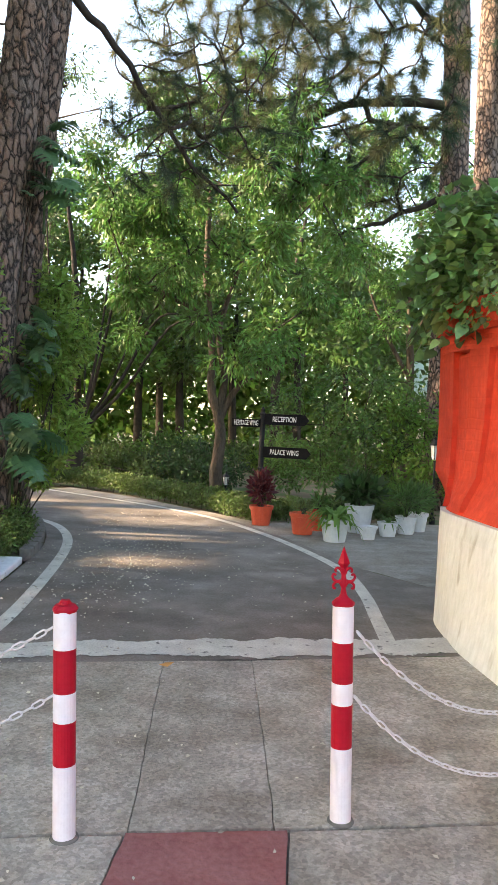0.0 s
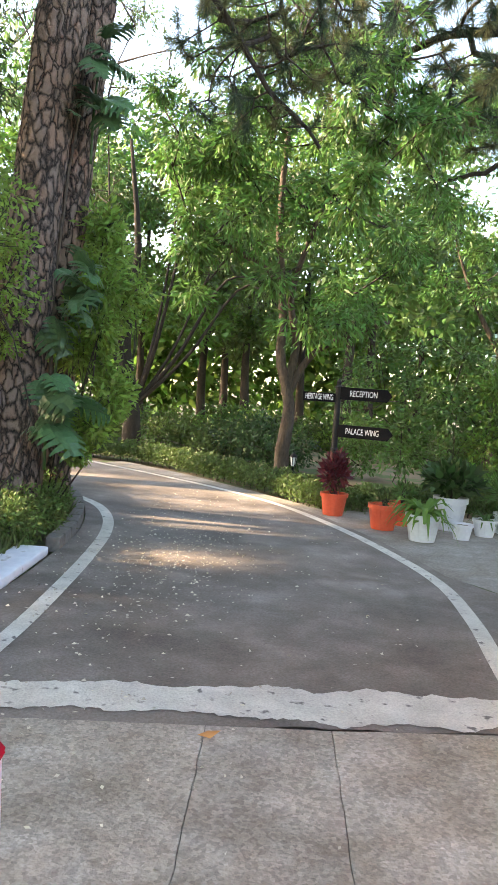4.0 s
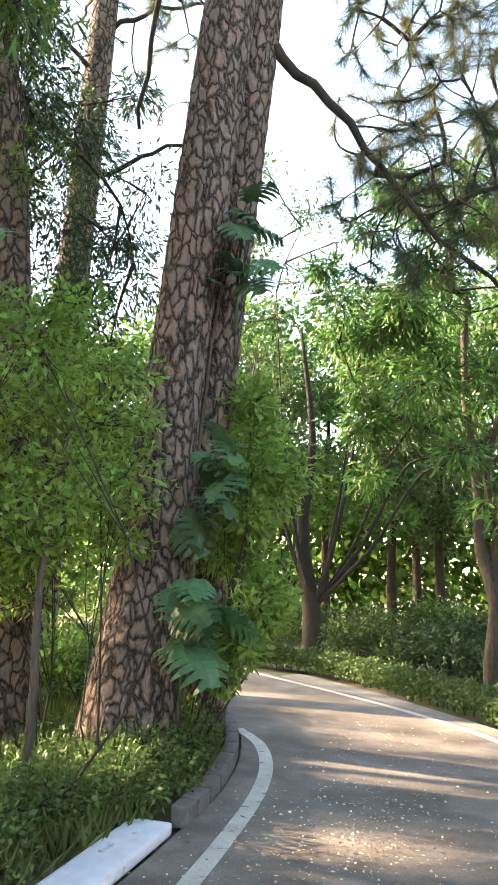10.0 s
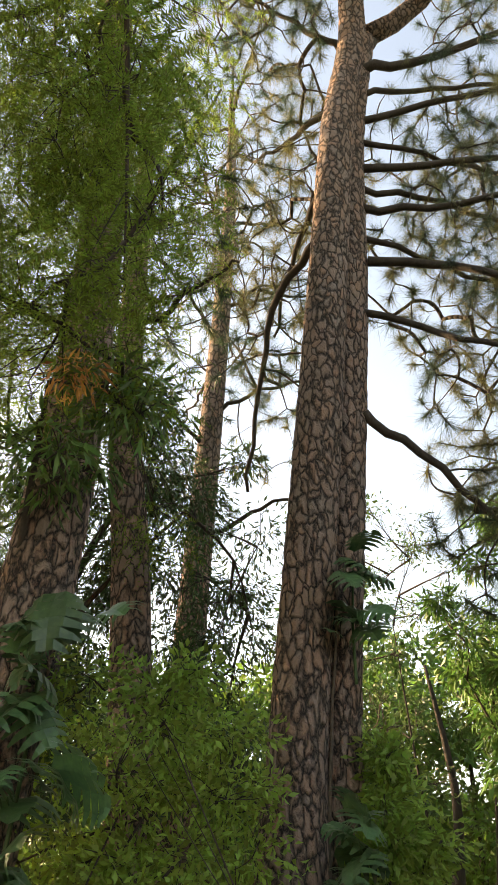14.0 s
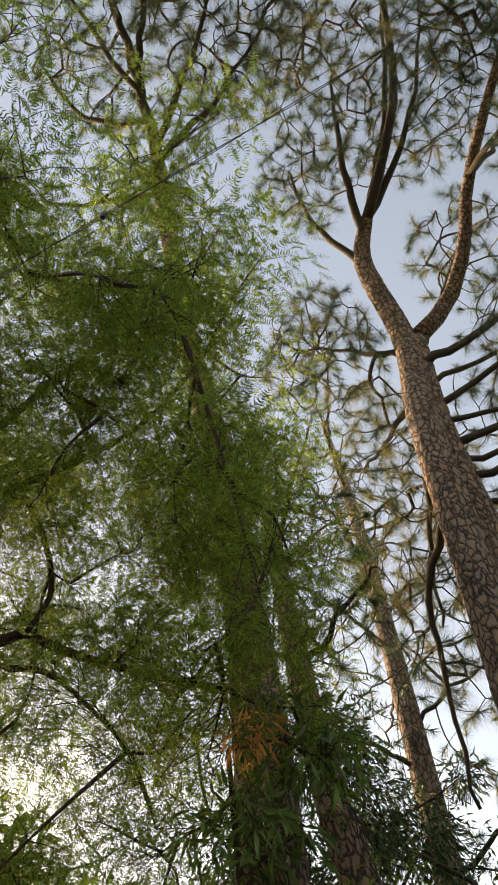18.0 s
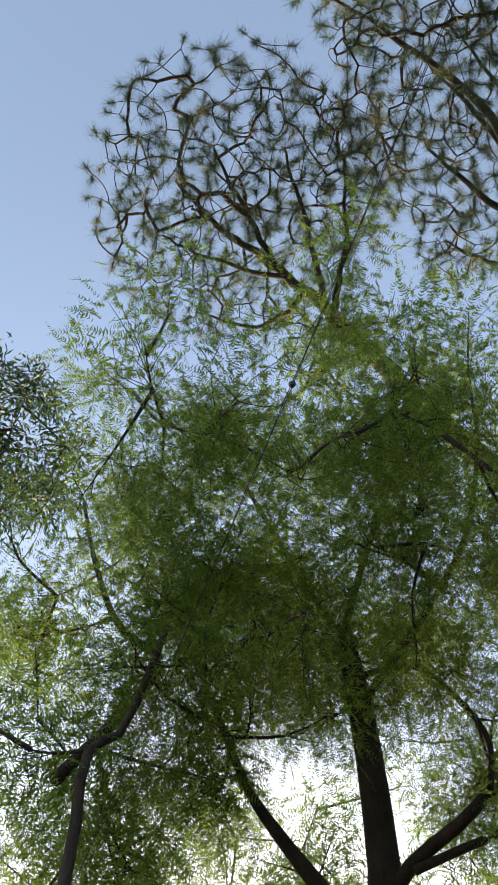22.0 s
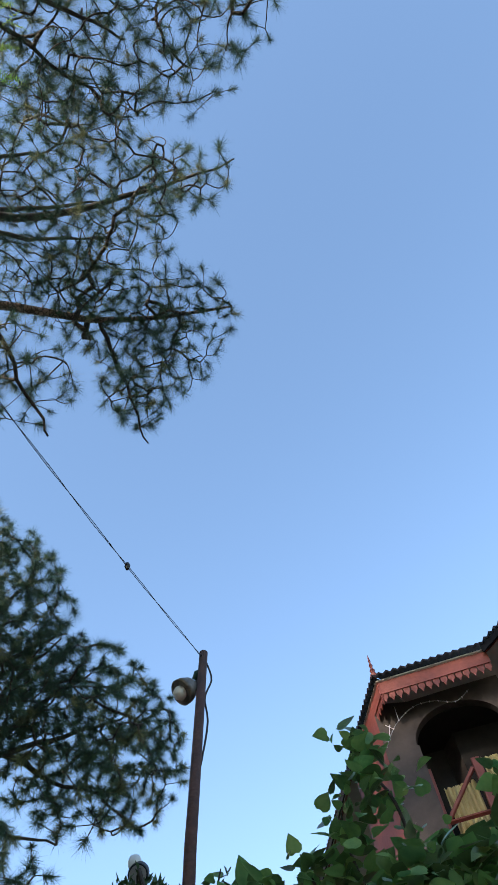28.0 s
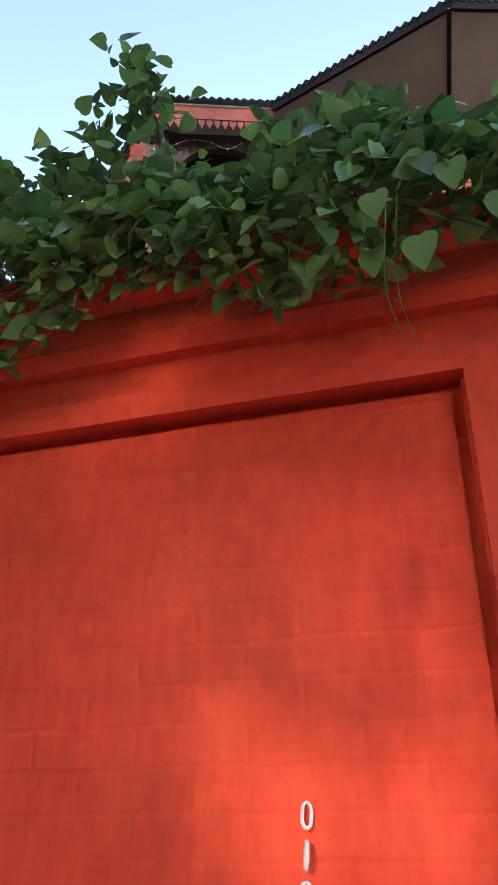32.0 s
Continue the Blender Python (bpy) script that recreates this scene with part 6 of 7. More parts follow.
# ---- vine on top of the gate wall ----
def heart(size, mat, wide=1.0):
    out = [(0, 0.0), (0.18 * wide, -0.04), (0.36 * wide, 0.08), (0.42 * wide, 0.30), (0.33 * wide, 0.60), (0.15 * wide, 0.88), (0, 1.15)]
    verts, faces = [], []
    for t in (0.02, 0.35, 0.7, 1.08):
        verts.append((0, t * size, 0.02 * size - 0.10 * size * t * t))
    for s in (-1, 1):
        o = len(verts)
        for x, y in out[1:6]:
            verts.append((s * x * size, y * size, 0.16 * x * size * 1.4 - 0.10 * size * y * y))
        f = [(0, o, o + 1), (0, o + 1, o + 2, 1), (1, o + 2, o + 3, 2), (2, o + 3, o + 4), (2, o + 4, 3)]
        faces += f if s > 0 else [q[::-1] for q in f]
    me = bpy.data.meshes.new("leaf")
    me.from_pydata(verts, [], faces)
    me.materials.append(mat)
    me.polygons.foreach_set("use_smooth", [True] * len(me.polygons))
    return me


M_VINEPIECE = material("vine_leaf_pieces", (0.058, 0.142, 0.048), (0.200, 0.325, 0.105), 9.0, 0.30, 0.15, piece=0.55, translucent=0.3)
M_VINELIGHT = material("young_vine_pieces", (0.13, 0.25, 0.065), (0.25, 0.38, 0.12), 9.0, 0.35, 0.1, island=0.35, translucent=0.35)
HEARTS = [heart(s, m, w) for s, m, w in ((0.024, M_VINEPIECE, 1.1), (0.038, M_VINEPIECE, 0.95), (0.052, M_VINEPIECE, 1.15), (0.068, M_VINEPIECE, 1.05), (0.028, M_VINELIGHT, 1.0), (0.048, M_VINELIGHT, 1.1))]
BIGHEART = heart(0.074, material("young_vine_leaf", (0.10, 0.22, 0.05), (0.16, 0.30, 0.08), 9.0, 0.4, 0.1, translucent=0.35))
vine = thing("wall_vine", label="dense heart-leaved vine spilling over the red wall", category="vine")
vr = np.random.default_rng(81)


def vine_place(s):
    """A place in the vine's mass over the wall at s, and the way its leaf hangs."""
    top = 2.62 + 0.07 * math.sin(s * 5.0) + 0.05 * math.sin(s * 13.0) + (0.20 if s > 0.75 else 0.08 if s < 0.36 else 0.0) + (0.55 * min(max((s - 2.6) / 1.2, 0), 1))
    low = 2.24 - 0.06 * math.sin(s * 7.0) - (0.05 if s > 0.75 else 0)
    z = low + (top - low) * vr.uniform() ** 0.9
    k = (z - low) / (top - low)
    out = 0.12 + 0.20 * math.sin(math.pi * min(0.15 + k, 1.0)) * vr.uniform(0.5, 1.15) - 0.25 * k * vr.uniform()
    p = on_wall(s, out, z)
    way = WALL_OUT * vr.uniform(-0.1, 1.0) + WALL_WAY * vr.normal() * 0.9 + Vector((0, 0, -0.75 + 1.1 * k + vr.normal() * 0.35))
    return p, way


def leaf_pose(p, way, roll):
    return Matrix.Translation(p) @ way.normalized().to_track_quat("Y", "Z").to_matrix().to_4x4() @ pose(0, 0, 0, 0, roll, 0)


for i in range(300):
    p, way = vine_place(vr.uniform(-0.55, 1.45))
    ob = new("leaf", HEARTS[vr.integers(6)])
    ob.parent = vine
    ob.matrix_basis = leaf_pose(p, way, vr.uniform(-45, 45))
for s, z, o, k in ((0.03, 2.20, 0.33, 1.1), (-0.12, 2.25, 0.34, 1.15), (0.10, 2.30, 0.34, 0.95), (-0.04, 2.34, 0.33, 1.0), (-0.22, 2.33, 0.33, 0.9)):
    ob = tagged(new("leaf", BIGHEART), "big yellow-green heart-shaped leaf")
    ob.parent = vine
    ob.matrix_basis = leaf_pose(on_wall(s, o, z), WALL_OUT * 0.35 + Vector((0, 0, -1)), 10) @ Matrix.Diagonal((k, k, k, 1))
# the rest of the leaves, joined
rest = {}
for i in range(7400):
    u = vr.uniform()
    s = vr.uniform(-0.6, 1.6) if u < 0.52 else vr.uniform(1.4, 3.3) if u < 0.68 else vr.uniform(2.9, 3.8) if u < 0.97 else vr.uniform(-4.5, -0.6)
    p, way = vine_place(s)
    if s > 2.9:
        p += WALL_OUT * vr.uniform(-0.3, 0.2) + Vector((0, 0, vr.uniform(-0.1, 0.25)))
    me = HEARTS[vr.integers(6)]
    m = leaf_pose(p, way, vr.uniform(-60, 60)) @ Matrix.Diagonal((*(1.75 if s > 2.8 else 1.0,) * 3, 1))
    va, vf = rest.setdefault(me.materials[0].name == "young_vine_pieces", ([], []))
    o = len(va)
    va += [m @ v.co for v in me.vertices]
    vf += [tuple(o + k for k in q.vertices) for q in me.polygons]
for young, (va, vf) in rest.items():
    ob = link_mesh("foliage", va, vf, M_VINELIGHT if young else M_VINE, vine, "", True)
    ob["kind"] = "stuff"
# the upright shoot, its leaves, loose tendrils and woody stems
def sprig(points, n, wide, big):
    pts = [on_wall(*p) for p in points]
    tubes("shoot", [limb_run([tuple(p) for p in pts], 0.006, 0.002)], M_TWIG, vine, 6, "upright woody shoot")
    line = curve_points([tuple(p) for p in pts], 30)
    for i in range(n):
        t = vr.uniform(0.0, 1.0) ** 1.2
        p = Vector(line[int(t * 29)]) + Vector(vr.normal(size=3)) * wide * (1 - 0.6 * t)
        ob = new("leaf", HEARTS[(0, 1, 2, 4, 5)[vr.integers(5)] if big else vr.integers(0, 2)])
        ob.parent = vine
        ob.matrix_basis = leaf_pose(p, WALL_WAY * vr.normal() + WALL_OUT * vr.normal() * 0.8 + Vector((0, 0, 0.25 + 0.5 * t)), vr.uniform(-60, 60))


sprig([(0.62, 0.10, 2.45), (0.60, 0.14, 2.72), (0.64, 0.16, 2.86), (0.66, 0.17, 2.96)], 170, 0.062, True)
sprig([(0.74, 0.10, 2.50), (0.76, 0.14, 2.70), (0.75, 0.16, 2.80)], 60, 0.06, True)
sprig([(0.84, 0.10, 2.50), (0.88, 0.14, 2.68), (0.90, 0.15, 2.76)], 46, 0.05, True)
sprig([(0.34, 0.06, 2.45), (0.32, 0.08, 2.62), (0.33, 0.10, 2.72)], 26, 0.04, False)
sprig([(0.10, 0.06, 2.50), (0.06, 0.08, 2.58), (0.02, 0.10, 2.65)], 30, 0.05, True)
sprig([(-0.22, 0.06, 2.48), (-0.26, 0.08, 2.58), (-0.24, 0.10, 2.66)], 34, 0.05, True)
sprig([(1.2, 0.05, 2.6), (1.24, 0.08, 2.8), (1.22, 0.08, 2.9)], 30, 0.05, False)
for i in range(7):
    s = vr.uniform(-0.2, 1.2)
    tubes("tendril", [limb_run([tuple(on_wall(s, 0.10, 2.42)), tuple(on_wall(s + vr.normal() * 0.1, 0.22, 2.38 + vr.normal() * 0.05)), tuple(on_wall(s + vr.normal() * 0.25, 0.25, 2.27 + vr.normal() * 0.05))], 0.0022, 0.001, 8)], M_TWIG, vine, 5)
for ds in (0.0, 0.02):
    tubes("tendril", [limb_run([tuple(on_wall(0.06 + ds, 0.32, 2.30)), tuple(on_wall(0.08 + ds, 0.30, 2.12)), tuple(on_wall(0.05 + ds, 0.27, 2.0))], 0.0016, 0.0008, 8)], M_LEAFBRIGHT, vine, 5, "pale hanging tendril")
for i in range(6):
    ob = new("leaf", HEARTS[0])
    ob.parent = vine
    ob.matrix_basis = leaf_pose(on_wall(0.09 + 0.02 * (i % 2), 0.30, 2.14 - 0.02 * i), WALL_WAY * (1 if i % 2 else -1) + Vector((0, 0, -0.5)), 0) @ Matrix.Diagonal((0.45, 0.45, 0.45, 1))

# ---- lamp pole, cable, camera pillar behind the wall ----
pole = thing("lamp_pole", (1.58, 5.02, 0), 0, label="thin rusty iron lamp pole behind the wall", category="lamp post")
tubes("pole", [([(-0.42, 0, -0.1), (-0.22, 0, 2.2), (-0.09, 0, 3.4), (0.06, 0, 4.5)], [0.028, 0.026, 0.025, 0.022])], M_RUST, pole, 12)
hood = pose(-0.045, 0.07, 4.24, 0, 48, -20)
part("lamp_head", turned([(0.058, 0.004), (0.066, 0.0), (0.064, 0.028), (0.050, 0.066), (0.026, 0.094), (0.016, 0.10), (0.016, 0.135)], 20), M_LAMPHOOD, pole, "weathered grey metal lamp hood", True).matrix_basis = hood
part("bulb", turned([(0.0, -0.040), (0.024, -0.032), (0.036, -0.008), (0.030, 0.020), (0.012, 0.05)], 16), M_GLOBE, pole, "milky bulb", True).matrix_basis = hood
tubes("bracket", [([(0.045, 0.0, 4.37), (0.025, 0.02, 4.36), (0.03, 0.045, 4.34)], [0.016, 0.018, 0.018])], M_GREENPAINT, pole, 8, "green painted bracket")
tubes("wire", [limb_run([(0.075, 0.0, 4.44), (0.09, -0.01, 4.33), (0.045, 0.0, 4.2), (0.05, 0.0, 4.05), (-0.01, 0.0, 3.8)], 0.005, 0.005, 16)], M_CABLE, pole, 5)
post2 = thing("lamp_pole", (-3.95, 2.2, 0), 0, label="dark pole with a pale grey bell hood under the trees", category="lamp post")
tubes("pole", [([(0, 0, -0.1), (0, 0, 2.5), (0, 0, 3.96)], [0.05, 0.045, 0.04])], M_BARKDARK, post2, 12)
part("lamp_head", turned([(0.20, 3.80), (0.215, 3.84), (0.20, 4.02), (0.15, 4.14), (0.07, 4.20), (0.05, 4.28), (0.0, 4.30)], 20), M_LAMPHOOD, post2, "pale grey bell-shaped hood", True)
cable = thing("overhead_cable", label="black twisted cable slung from pole to pole", category="cable")
A, B = Vector((1.635, 5.02, 4.46)), Vector((-3.95, 2.2, 4.3))
cp = [tuple(A.lerp(B, u) - Vector((0, 0, 0.25 * 4 * u * (1 - u)))) for u in np.linspace(0, 1, 40)]
for ph in (0, 3.14):
    tubes("strand", [([(x, y + 0.004 * math.cos(i * 1.3 + ph), z + 0.004 * math.sin(i * 1.3 + ph)) for i, (x, y, z) in enumerate(cp)], [0.0016] * 40)], M_CABLE, cable, 5)
for u in (0.13, 0.3, 0.55):
    k = part("clip", turned([(0.008, -0.02), (0.014, 0.0), (0.008, 0.02)], 8), M_CABLE, cable)
    k.matrix_basis = Matrix.Translation(A.lerp(B, u) - Vector((0, 0, 0.25 * 4 * u * (1 - u))))
pillar = thing("camera_pillar", (2.09, 6.25, 0), 0, label="dark ivy-grown pillar with a camera and a globe lamp", category="pillar")
part("shaft", box(bmesh.new(), -0.07, 0.07, -0.07, 0.07, -0.05, 3.98, 0.02), M_BARKDARK, pillar)
part("globe", turned([(0.018, 4.09), (0.022, 4.125), (0.036, 4.15), (0.040, 4.175), (0.030, 4.205), (0.0, 4.215)], 16), M_GLOBE, pillar, "milky glass globe lamp", True)
aim = Vector((0.50, 0.62, 0.55)).to_track_quat("Z", "Y").to_matrix().to_4x4()
seat = Matrix.Translation((-0.05, -0.10, 4.04)) @ aim
part("camera_housing", turned([(0.0, 0.004), (0.040, 0.004), (0.052, 0.0), (0.056, 0.01), (0.056, 0.16), (0.0, 0.16)], 20), M_BLACK, pillar, "round dark security camera").matrix_basis = seat
part("lens_ring", turned([(0.036, -0.004), (0.046, -0.004), (0.046, 0.004), (0.036, 0.004)], 20), M_STEEL, pillar, "pale ring round the lens").matrix_basis = seat
rng = np.random.default_rng(83)
shrub("wall_shrub", [((1.75 + 0.09 * i, 5.75 - 0.07 * i, 3.35 + 0.1 * math.sin(i * 2)), (0.22, 0.22, 0.24)) for i in range(7)] + [((2.02, 6.12, 3.85), (0.16, 0.16, 0.18)), ((1.9, 6.0, 3.7), (0.16, 0.16, 0.2)), ((2.2, 6.1, 3.8), (0.14, 0.14, 0.16)), ((2.0, 6.05, 3.3), (0.25, 0.25, 0.35))], 84, "small-leaved dark shrub behind the wall", M_LEAFDARK, (0.055, 0.03), 150)

# ---- house behind the wall ----
EZ = 7.0
house = thing("veranda_house", label="old red-painted house with dark tin eaves behind the wall", category="house")
EAVE = [Vector(p) for p in ((7.3, 9.6, EZ), (5.45, 6.86, EZ), (5.07, 6.27, EZ), (5.71, 5.30, EZ), (5.36, 3.47, EZ), (5.80, 2.72, EZ), (6.6, -1.5, EZ))]
INNER = [Vector(p) for p in ((8.2, 9.2, EZ - 0.25), (6.4, 6.9, EZ - 0.25), (6.05, 6.2, EZ - 0.25), (6.85, 5.1, EZ - 0.25), (6.50, 3.75, EZ - 0.25), (6.85, 3.2, EZ - 0.25), (7.6, -1.4, EZ - 0.25))]
RIDGE = [Vector((10.5, 9.0, 10.0)), Vector((8.8, 7.2, 8.6)), Vector((8.6, 6.9, 8.6)), Vector((9.2, 5.4, 9.4)), Vector((9.6, 4.0, 9.8)), Vector((9.8, 3.4, 9.8)), Vector((10.5, -1.4, 9.8))]
for k in range(6):
    a, b, c, d = EAVE[k], EAVE[k + 1], INNER[k + 1], INNER[k]
    link_mesh("soffit", [a, b, c, d], [(0, 1, 2, 3)], M_SOFFIT, house)
    # fascia board
    up = Vector((0, 0, 1))
    if k not in (1, 2):
        link_mesh("fascia", [a - up * 0.05, b - up * 0.05, b + up * 0.02, a + up * 0.02], [(0, 1, 2, 3)], M_REDWOOD, house)
        w = (b - a).normalized()
        out = Vector((-w.y, w.x, 0))
        out = (out if out.x < 0 else -out) * 0.055
        e = [a + out - up * 0.075, b + out - up * 0.075, b + out + up * 0.004, a + out + up * 0.004]
        link_mesh("gutter_board", e + [p - out * 0.25 for p in e], [(0, 1, 2, 3), (4, 7, 6, 5), (0, 4, 5, 1), (3, 2, 6, 7)], M_TIN, house, "dark tin edge board")
    # corrugated roof sheet from eave to ridge
    n = max(int((b - a).length / 0.04), 8)
    verts, faces = [], []
    for i in range(n + 1):
        e = a.lerp(b, i / n) + up * (0.03 + 0.018 * math.cos(i * math.pi))
        r = RIDGE[k].lerp(RIDGE[k + 1], i / n) + up * 0.02 * math.cos(i * math.pi)
        out = (e - r)
        out.z = 0
        e = e + out.normalized() * 0.07
        verts += [e, r, e - up * 0.025, r - up * 0.025]
    for i in range(n):
        o = 4 * i
        faces += [(o, o + 1, o + 5, o + 4), (o + 2, o + 6, o + 7, o + 3), (o, o + 4, o + 6, o + 2)]
    link_mesh("roof_sheet", verts, faces, M_TIN, house)
    # wall below the soffit; its dark tones carry the eave's shade in the colour
    link_mesh("wall", [c, d, d - up * 7.0, c - up * 7.0], [(0, 1, 2, 3)], M_ROOMSHADE if k in (2, 3, 4) else M_PLASTERSHADE, house)
# deep red fascia with a scalloped valance on the bay
a, b = EAVE[2], EAVE[3]
along = (b - a).normalized()
for p, q in ((EAVE[2], EAVE[3]), (EAVE[1], EAVE[2])):
    w = (q - p).normalized()
    o = Vector((w.y, -w.x, 0)) * -0.02
    link_mesh("fascia", [p + o, q + o, q + o - up * 0.17, p + o - up * 0.17], [(0, 1, 2, 3)], M_REDWOOD, house, "deep red fascia board")
    n = int((q - p).length / 0.075)
    for i in range(n):
        m = p + w * ((i + 0.5) * (q - p).length / n) + o * 1.6
        s = w * 0.032
        link_mesh("scallop", [m - s - up * 0.15, m + s - up * 0.15, m + s - up * 0.22, m + s * 0.5 - up * 0.235, m - up * 0.275, m - s * 0.5 - up * 0.235, m - s - up * 0.22], [(0, 1, 2, 3, 4, 5, 6)], M_REDWOOD, house)
fin = part("finial", turned([(0.035, 0.0), (0.04, 0.03), (0.015, 0.05), (0.03, 0.09), (0.012, 0.12), (0.022, 0.16), (0.008, 0.19), (0.014, 0.22), (0.0, 0.32)], 10), M_REDWOOD, house, "turned red finial")
fin.matrix_basis = Matrix.Translation(EAVE[2] + up * 0.05)
# bay: front wall with an arched opening, posts, curtains, light string
BAY_W, BAY_N = Vector((0.5507, -0.8347, 0)), Vector((0.8347, 0.5507, 0))
BAY_A = EAVE[2] + BAY_N * 0.3


def bay(u, z, back=0.0):
    p = BAY_A + BAY_W * u + BAY_N * back
    return Vector((p.x, p.y, z))


ARCH = [(0.65 - 0.46 * math.cos(math.pi * i / 20), 6.36 + 0.37 * math.sin(math.pi * i / 20)) for i in range(21)]
verts, faces = [], []
for u, z in ARCH:
    verts += [bay(u, z), bay(u, 6.97), bay(u, z, 0.10)]
for i in range(20):
    o = 3 * i
    faces += [(o, o + 3, o + 4, o + 1), (o, o + 2, o + 5, o + 3)]
for u0, u1 in ((-0.12, 0.19), (1.11, 1.20)):
    o = len(verts)
    verts += [bay(u0, 4.0), bay(u1, 4.0), bay(u1, 6.97), bay(u0, 6.97)]
    faces.append((o, o + 1, o + 2, o + 3))
for u in (0.19, 1.11):
    o = len(verts)
    verts += [bay(u, 4.0), bay(u, 6.36), bay(u, 6.36, 0.10), bay(u, 4.0, 0.10)]
    faces.append((o, o + 1, o + 2, o + 3))
# bay front in plaster whose colour includes the eave's shade
link_mesh("bay_wall", verts, faces, M_PLASTERSHADE, house, "plastered bay wall, darkened for eave shade, with an arched opening")
side = Vector((0.54, 0.84, 0))
link_mesh("bay_wall", [bay(-0.12, 4.0), bay(-0.12, 6.97), bay(-0.12, 6.97) + side, bay(-0.12, 4.0) + side], [(0, 1, 2, 3)], M_REDWOOD, house, "red boarded side of the bay")
# back and ceiling sheets coloured near-black in place of shade inside the bay
link_mesh("bay_room", [bay(-0.1, 4.0, 0.7), bay(1.5, 4.0, 0.7), bay(1.5, 6.9, 0.7), bay(-0.1, 6.9, 0.7)], [(0, 1, 2, 3)], M_ROOMSHADE, house, "near-black sheet that paints the room's shade behind the arch")
link_mesh("bay_room", [bay(-0.1, 6.74, 0.11), bay(1.2, 6.74, 0.11), bay(1.2, 6.74, 0.9), bay(-0.1, 6.74, 0.9)], [(0, 1, 2, 3)], M_ROOMSHADE, house, "near-black ceiling sheet added as shade behind the arch")
for u0, u1, z0, z1 in ((0.30, 0.60, 4.3, 6.0), (0.74, 1.06, 4.3, 6.2)):
    pts = []
    for i in range(25):
        u = u0 + (u1 - u0) * i / 24
        pts += [bay(u, z0, 0.22 + 0.02 * math.sin(i * 1.6)), bay(u, z1 - 0.03 * abs(math.sin(i * 0.7)), 0.22 + 0.02 * math.sin(i * 1.6))]
    link_mesh("curtain", pts, [(2 * i, 2 * i + 1, 2 * i + 3, 2 * i + 2) for i in range(24)], M_CURTAIN, house, "pale yellow hanging curtain")
for u, top in ((0.20, 6.14), (0.67, 6.13), (1.08, 6.2)):
    st = part("post", box(bmesh.new(), -0.04, 0.04, -0.04, 0.04, 4.0, top, 0.008), M_REDWOOD, house, "red wooden veranda post")
    st.matrix_basis = Matrix.Translation(Vector((*bay(u, 0, 0.12).xy, 0))) @ pose(0, 0, 0, 0, 0, 33)
for u0, u1, z0, z1 in ((0.24, 0.62, 5.62, 6.05), (0.20, 0.67, 5.60, 5.60)):
    tubes("brace", [([bay(u0, z0, 0.12), bay(u1, z1, 0.12)], [0.022, 0.022])], M_REDWOOD, house, 4, "red wooden brace", smooth=False)
string = [tuple(p) for p in curve_points([bay(-0.10, 6.40, -0.05), bay(0.06, 6.62, -0.05), bay(0.28, 6.76, -0.05), bay(0.5, 6.76, -0.05), bay(0.70, 6.68, -0.05), bay(0.87, 6.77, -0.05)], 26)]
tubes("light_string", [(string, [0.004] * 26)], M_STEEL, house, 5, "string of small white lights")
for i in range(0, 26, 2):
    bl = part("small_bulb", turned([(0.0, -0.014), (0.010, 0.0), (0.0, 0.014)], 6), M_WHITE, house)
    bl.matrix_basis = Matrix.Translation(Vector(string[i]))
for k, (du, dz) in enumerate(((0.05, 0.16), (-0.07, 0.07), (0.0, 0.18))):
    p = Vector(string[2 + 2 * k])
    tubes("light_string", [([p, p + BAY_W * du + up * dz], [0.004, 0.003])], M_WHITE, house, 4, "loose end of the light string")
for q, h in ((INNER[4], 0.9), (INNER[5], 0.9)):
    tubes("brace", [([tuple(q - up * 0.05), tuple(EAVE[4 if q is INNER[4] else 5] - up * 0.03)], [0.02, 0.02])], M_TIN, house, 6)
for ob in house.children:
    if ob.name.split(".")[0] in ("fascia", "soffit", "wall", "scallop", "bay_wall", "bay_room", "curtain"):
        bm = bmesh.new()
        bm.from_mesh(ob.data)
        bmesh.ops.solidify(bm, geom=list(bm.faces), thickness=0.02 if ob.name[:2] in ("so", "wa", "ba") else 0.008)
        bm.to_mesh(ob.data)
        bm.free()
# brick pier under the eave
pier = thing("brick_pier", label="red brick pier under the veranda eave", category="pillar")
for r_ in range(28):
    for c_ in range(3):
        bk = part("brick", box(bmesh.new(), -0.112, 0.112, -0.05, 0.05, -0.035, 0.035, 0.006), M_BRICK, pier)
        bk.matrix_basis = Matrix.Translation(INNER[4] + Vector((-0.08, 0, -0.22 - 0.077 * r_))) @ pose(0, 0, 0, 0, 0, 118) @ pose((c_ - 1) * 0.235 + (0.11 if r_ % 2 else 0), 0, 0)
part("core", box(bmesh.new(), -0.36, 0.46, -0.12, 0.035, -2.4, 0.44), M_PLASTERSHADE, pier, "grey mortar behind the bricks").matrix_basis = Matrix.Translation(INNER[4] + Vector((-0.08, 0, -0.62))) @ pose(0, 0, 0, 0, 0, 118)

# ---- far house with green roof ----
hut = thing("garden_house", (7.6, 31.0, 0), -8, label="cream bungalow with a pale green metal roof", category="house")
part("wall", box(bmesh.new(), -3.6, 3.6, -2.0, 2.5, -0.1, 2.75), M_CREAM, hut)
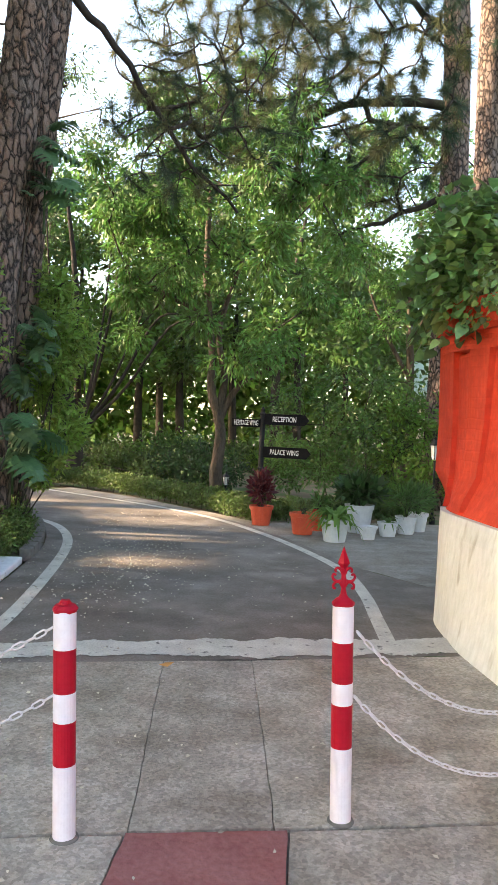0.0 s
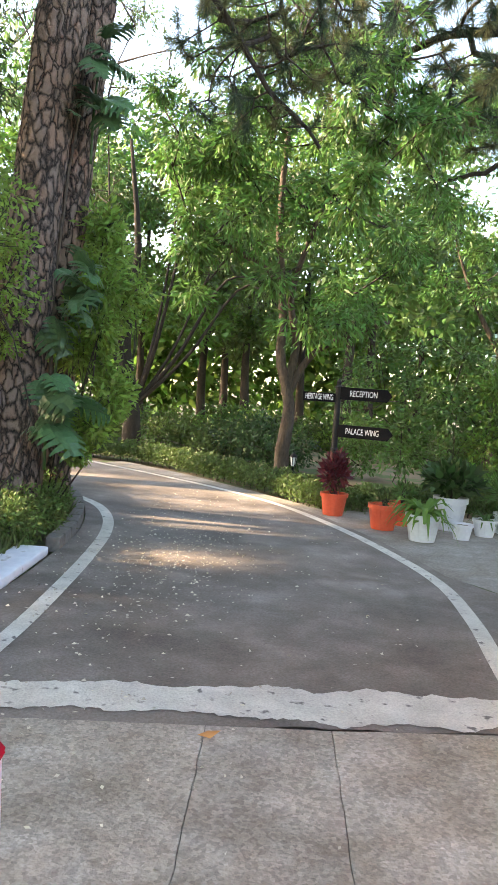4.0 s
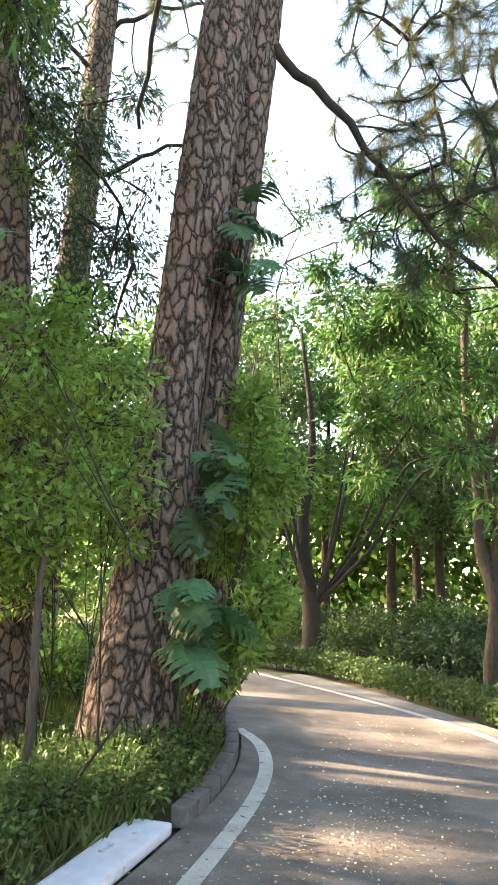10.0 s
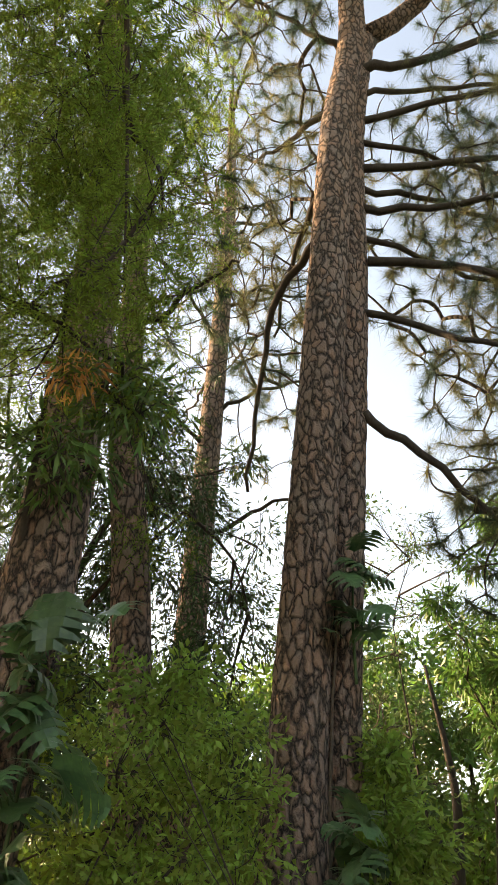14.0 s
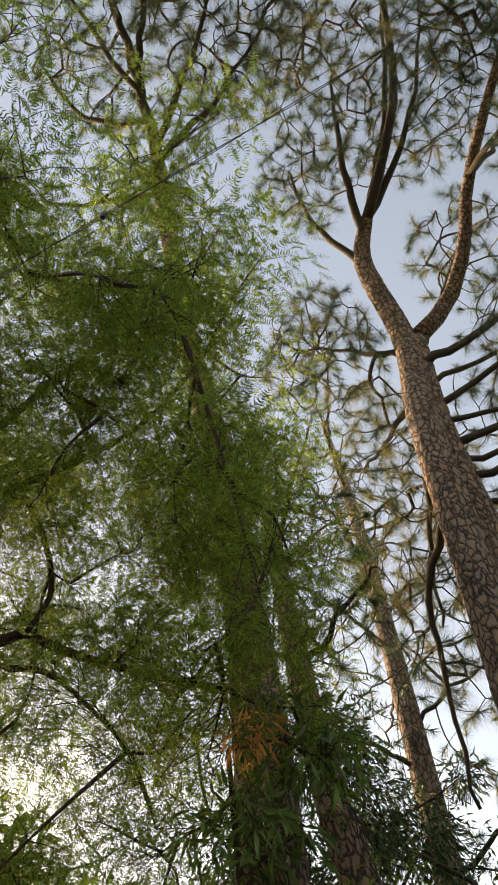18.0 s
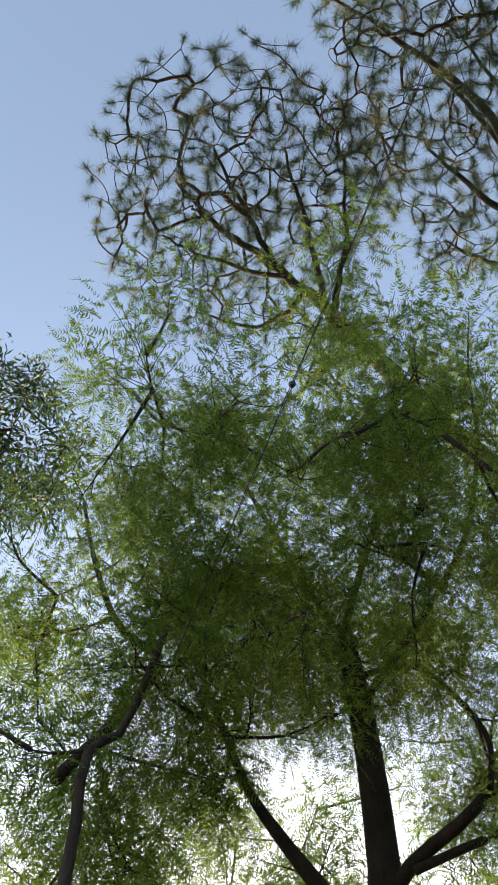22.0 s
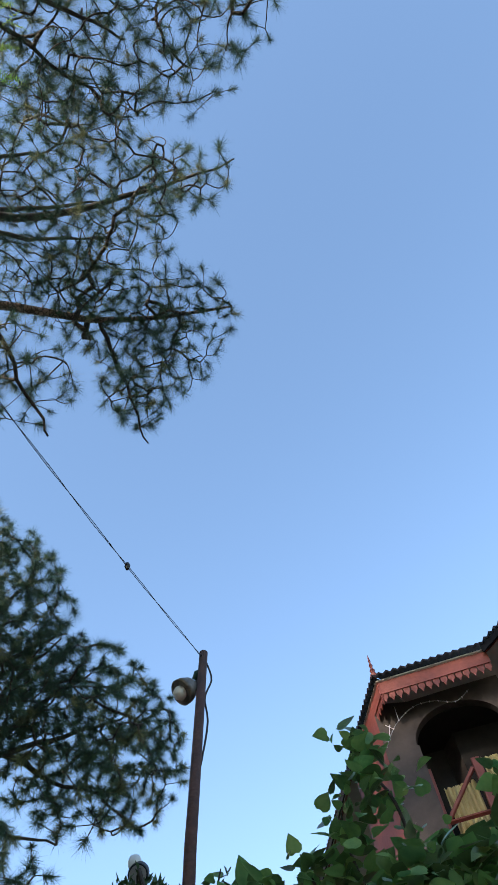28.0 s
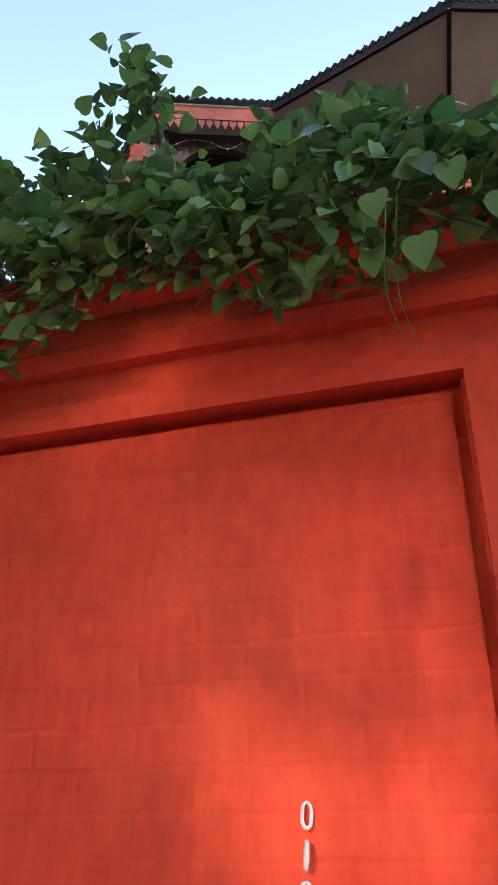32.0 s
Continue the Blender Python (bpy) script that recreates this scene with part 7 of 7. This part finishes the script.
for sgn in (-1, 1):
    verts = [(-4.0, sgn * 2.6 + 0.2, 2.6), (4.0, sgn * 2.6 + 0.2, 2.6), (4.0, 0.2, 4.3), (-4.0, 0.2, 4.3)]
    link_mesh("roof", verts + [(x, y, z - 0.06) for x, y, z in verts], [(0, 1, 2, 3), (7, 6, 5, 4), (0, 4, 5, 1), (1, 5, 6, 2), (3, 7, 4, 0)], M_ROOF, hut)
for i in range(27):
    x = -4.0 + i * 0.307
    tubes("seam", [([(x, -2.42, 2.62), (x, 0.2, 4.32)], [0.02, 0.02])], M_ROOF, hut, 4)
for x in (-2.0, 1.2):
    # panes get the same painted shade instead of a room behind
    win = part("window", box(bmesh.new(), x - 0.6, x + 0.6, -2.06, -1.98, 1.0, 2.2), M_ROOMSHADE, hut)
    part("sill", box(bmesh.new(), x - 0.7, x + 0.7, -2.12, -1.98, 0.92, 1.0), M_WHITE, win)

# ---- fallen leaves and petals on road and slabs ----
litter = thing("leaf_litter", label="pale fallen leaves and petals scattered on the road", category="leaves", kind="stuff")
lr = np.random.default_rng(91)
n = 4300
lx = np.r_[lr.uniform(-3.2, 0.6, n - 700), lr.normal(-2.25, 0.45, 700)]
ly = np.r_[lr.uniform(2.5, 13.0, n - 700), lr.normal(7.9, 0.8, 700)]
dense = np.abs(lx - np.interp(ly, [2, 5, 8, 11, 13], [-1.5, -2.2, -2.0, -2.9, -4.2])) < lr.exponential(0.75, n)
ok = dense & (lx < np.interp(ly, [2, 6, 8, 10, 11.5, 13], [1.0, 0.2, 0.0, -0.8, -1.7, -3.3])) & (lx > np.interp(ly, [2, 6, 8, 10, 11.5, 13], [-3.2, -3.0, -3.2, -3.8, -4.9, -6.0]))
at = np.stack([lx, ly, np.full(n, 0.010)], 1)[ok]
w = np.concatenate([lr.normal(size=(len(at), 2)), np.zeros((len(at), 1))], 1)
sc = lr.uniform(0.5, 1.3, len(at))
w = unit(w)
side = np.stack([-w[:, 1], w[:, 0], np.zeros(len(at))], 1)
lift = np.array((0, 0, 0.012))
ln, wd = 0.025 * sc[:, None], 0.013 * sc[:, None]
leaf4 = np.stack([at, at + w * ln * 0.5 + side * wd / 2 + lift * lr.uniform(0, 1, (len(at), 1)), at + w * ln, at + w * ln * 0.5 - side * wd / 2], 1).reshape(-1, 3)
quads("fallen_leaves", leaf4, len(at), 4, M_LITTER, litter, kind="stuff")
big = thing("fallen_leaf", (-1.2, 4.78, 0.012), 30, label="curled brown leaf on the white band", category="leaf")
link_mesh("blade", [(-0.05, 0, 0.012), (0, -0.017, 0.0), (0.05, 0, 0.02), (0, 0.018, 0.016)], [(0, 1, 2, 3)], M_ORANGELEAF, big)
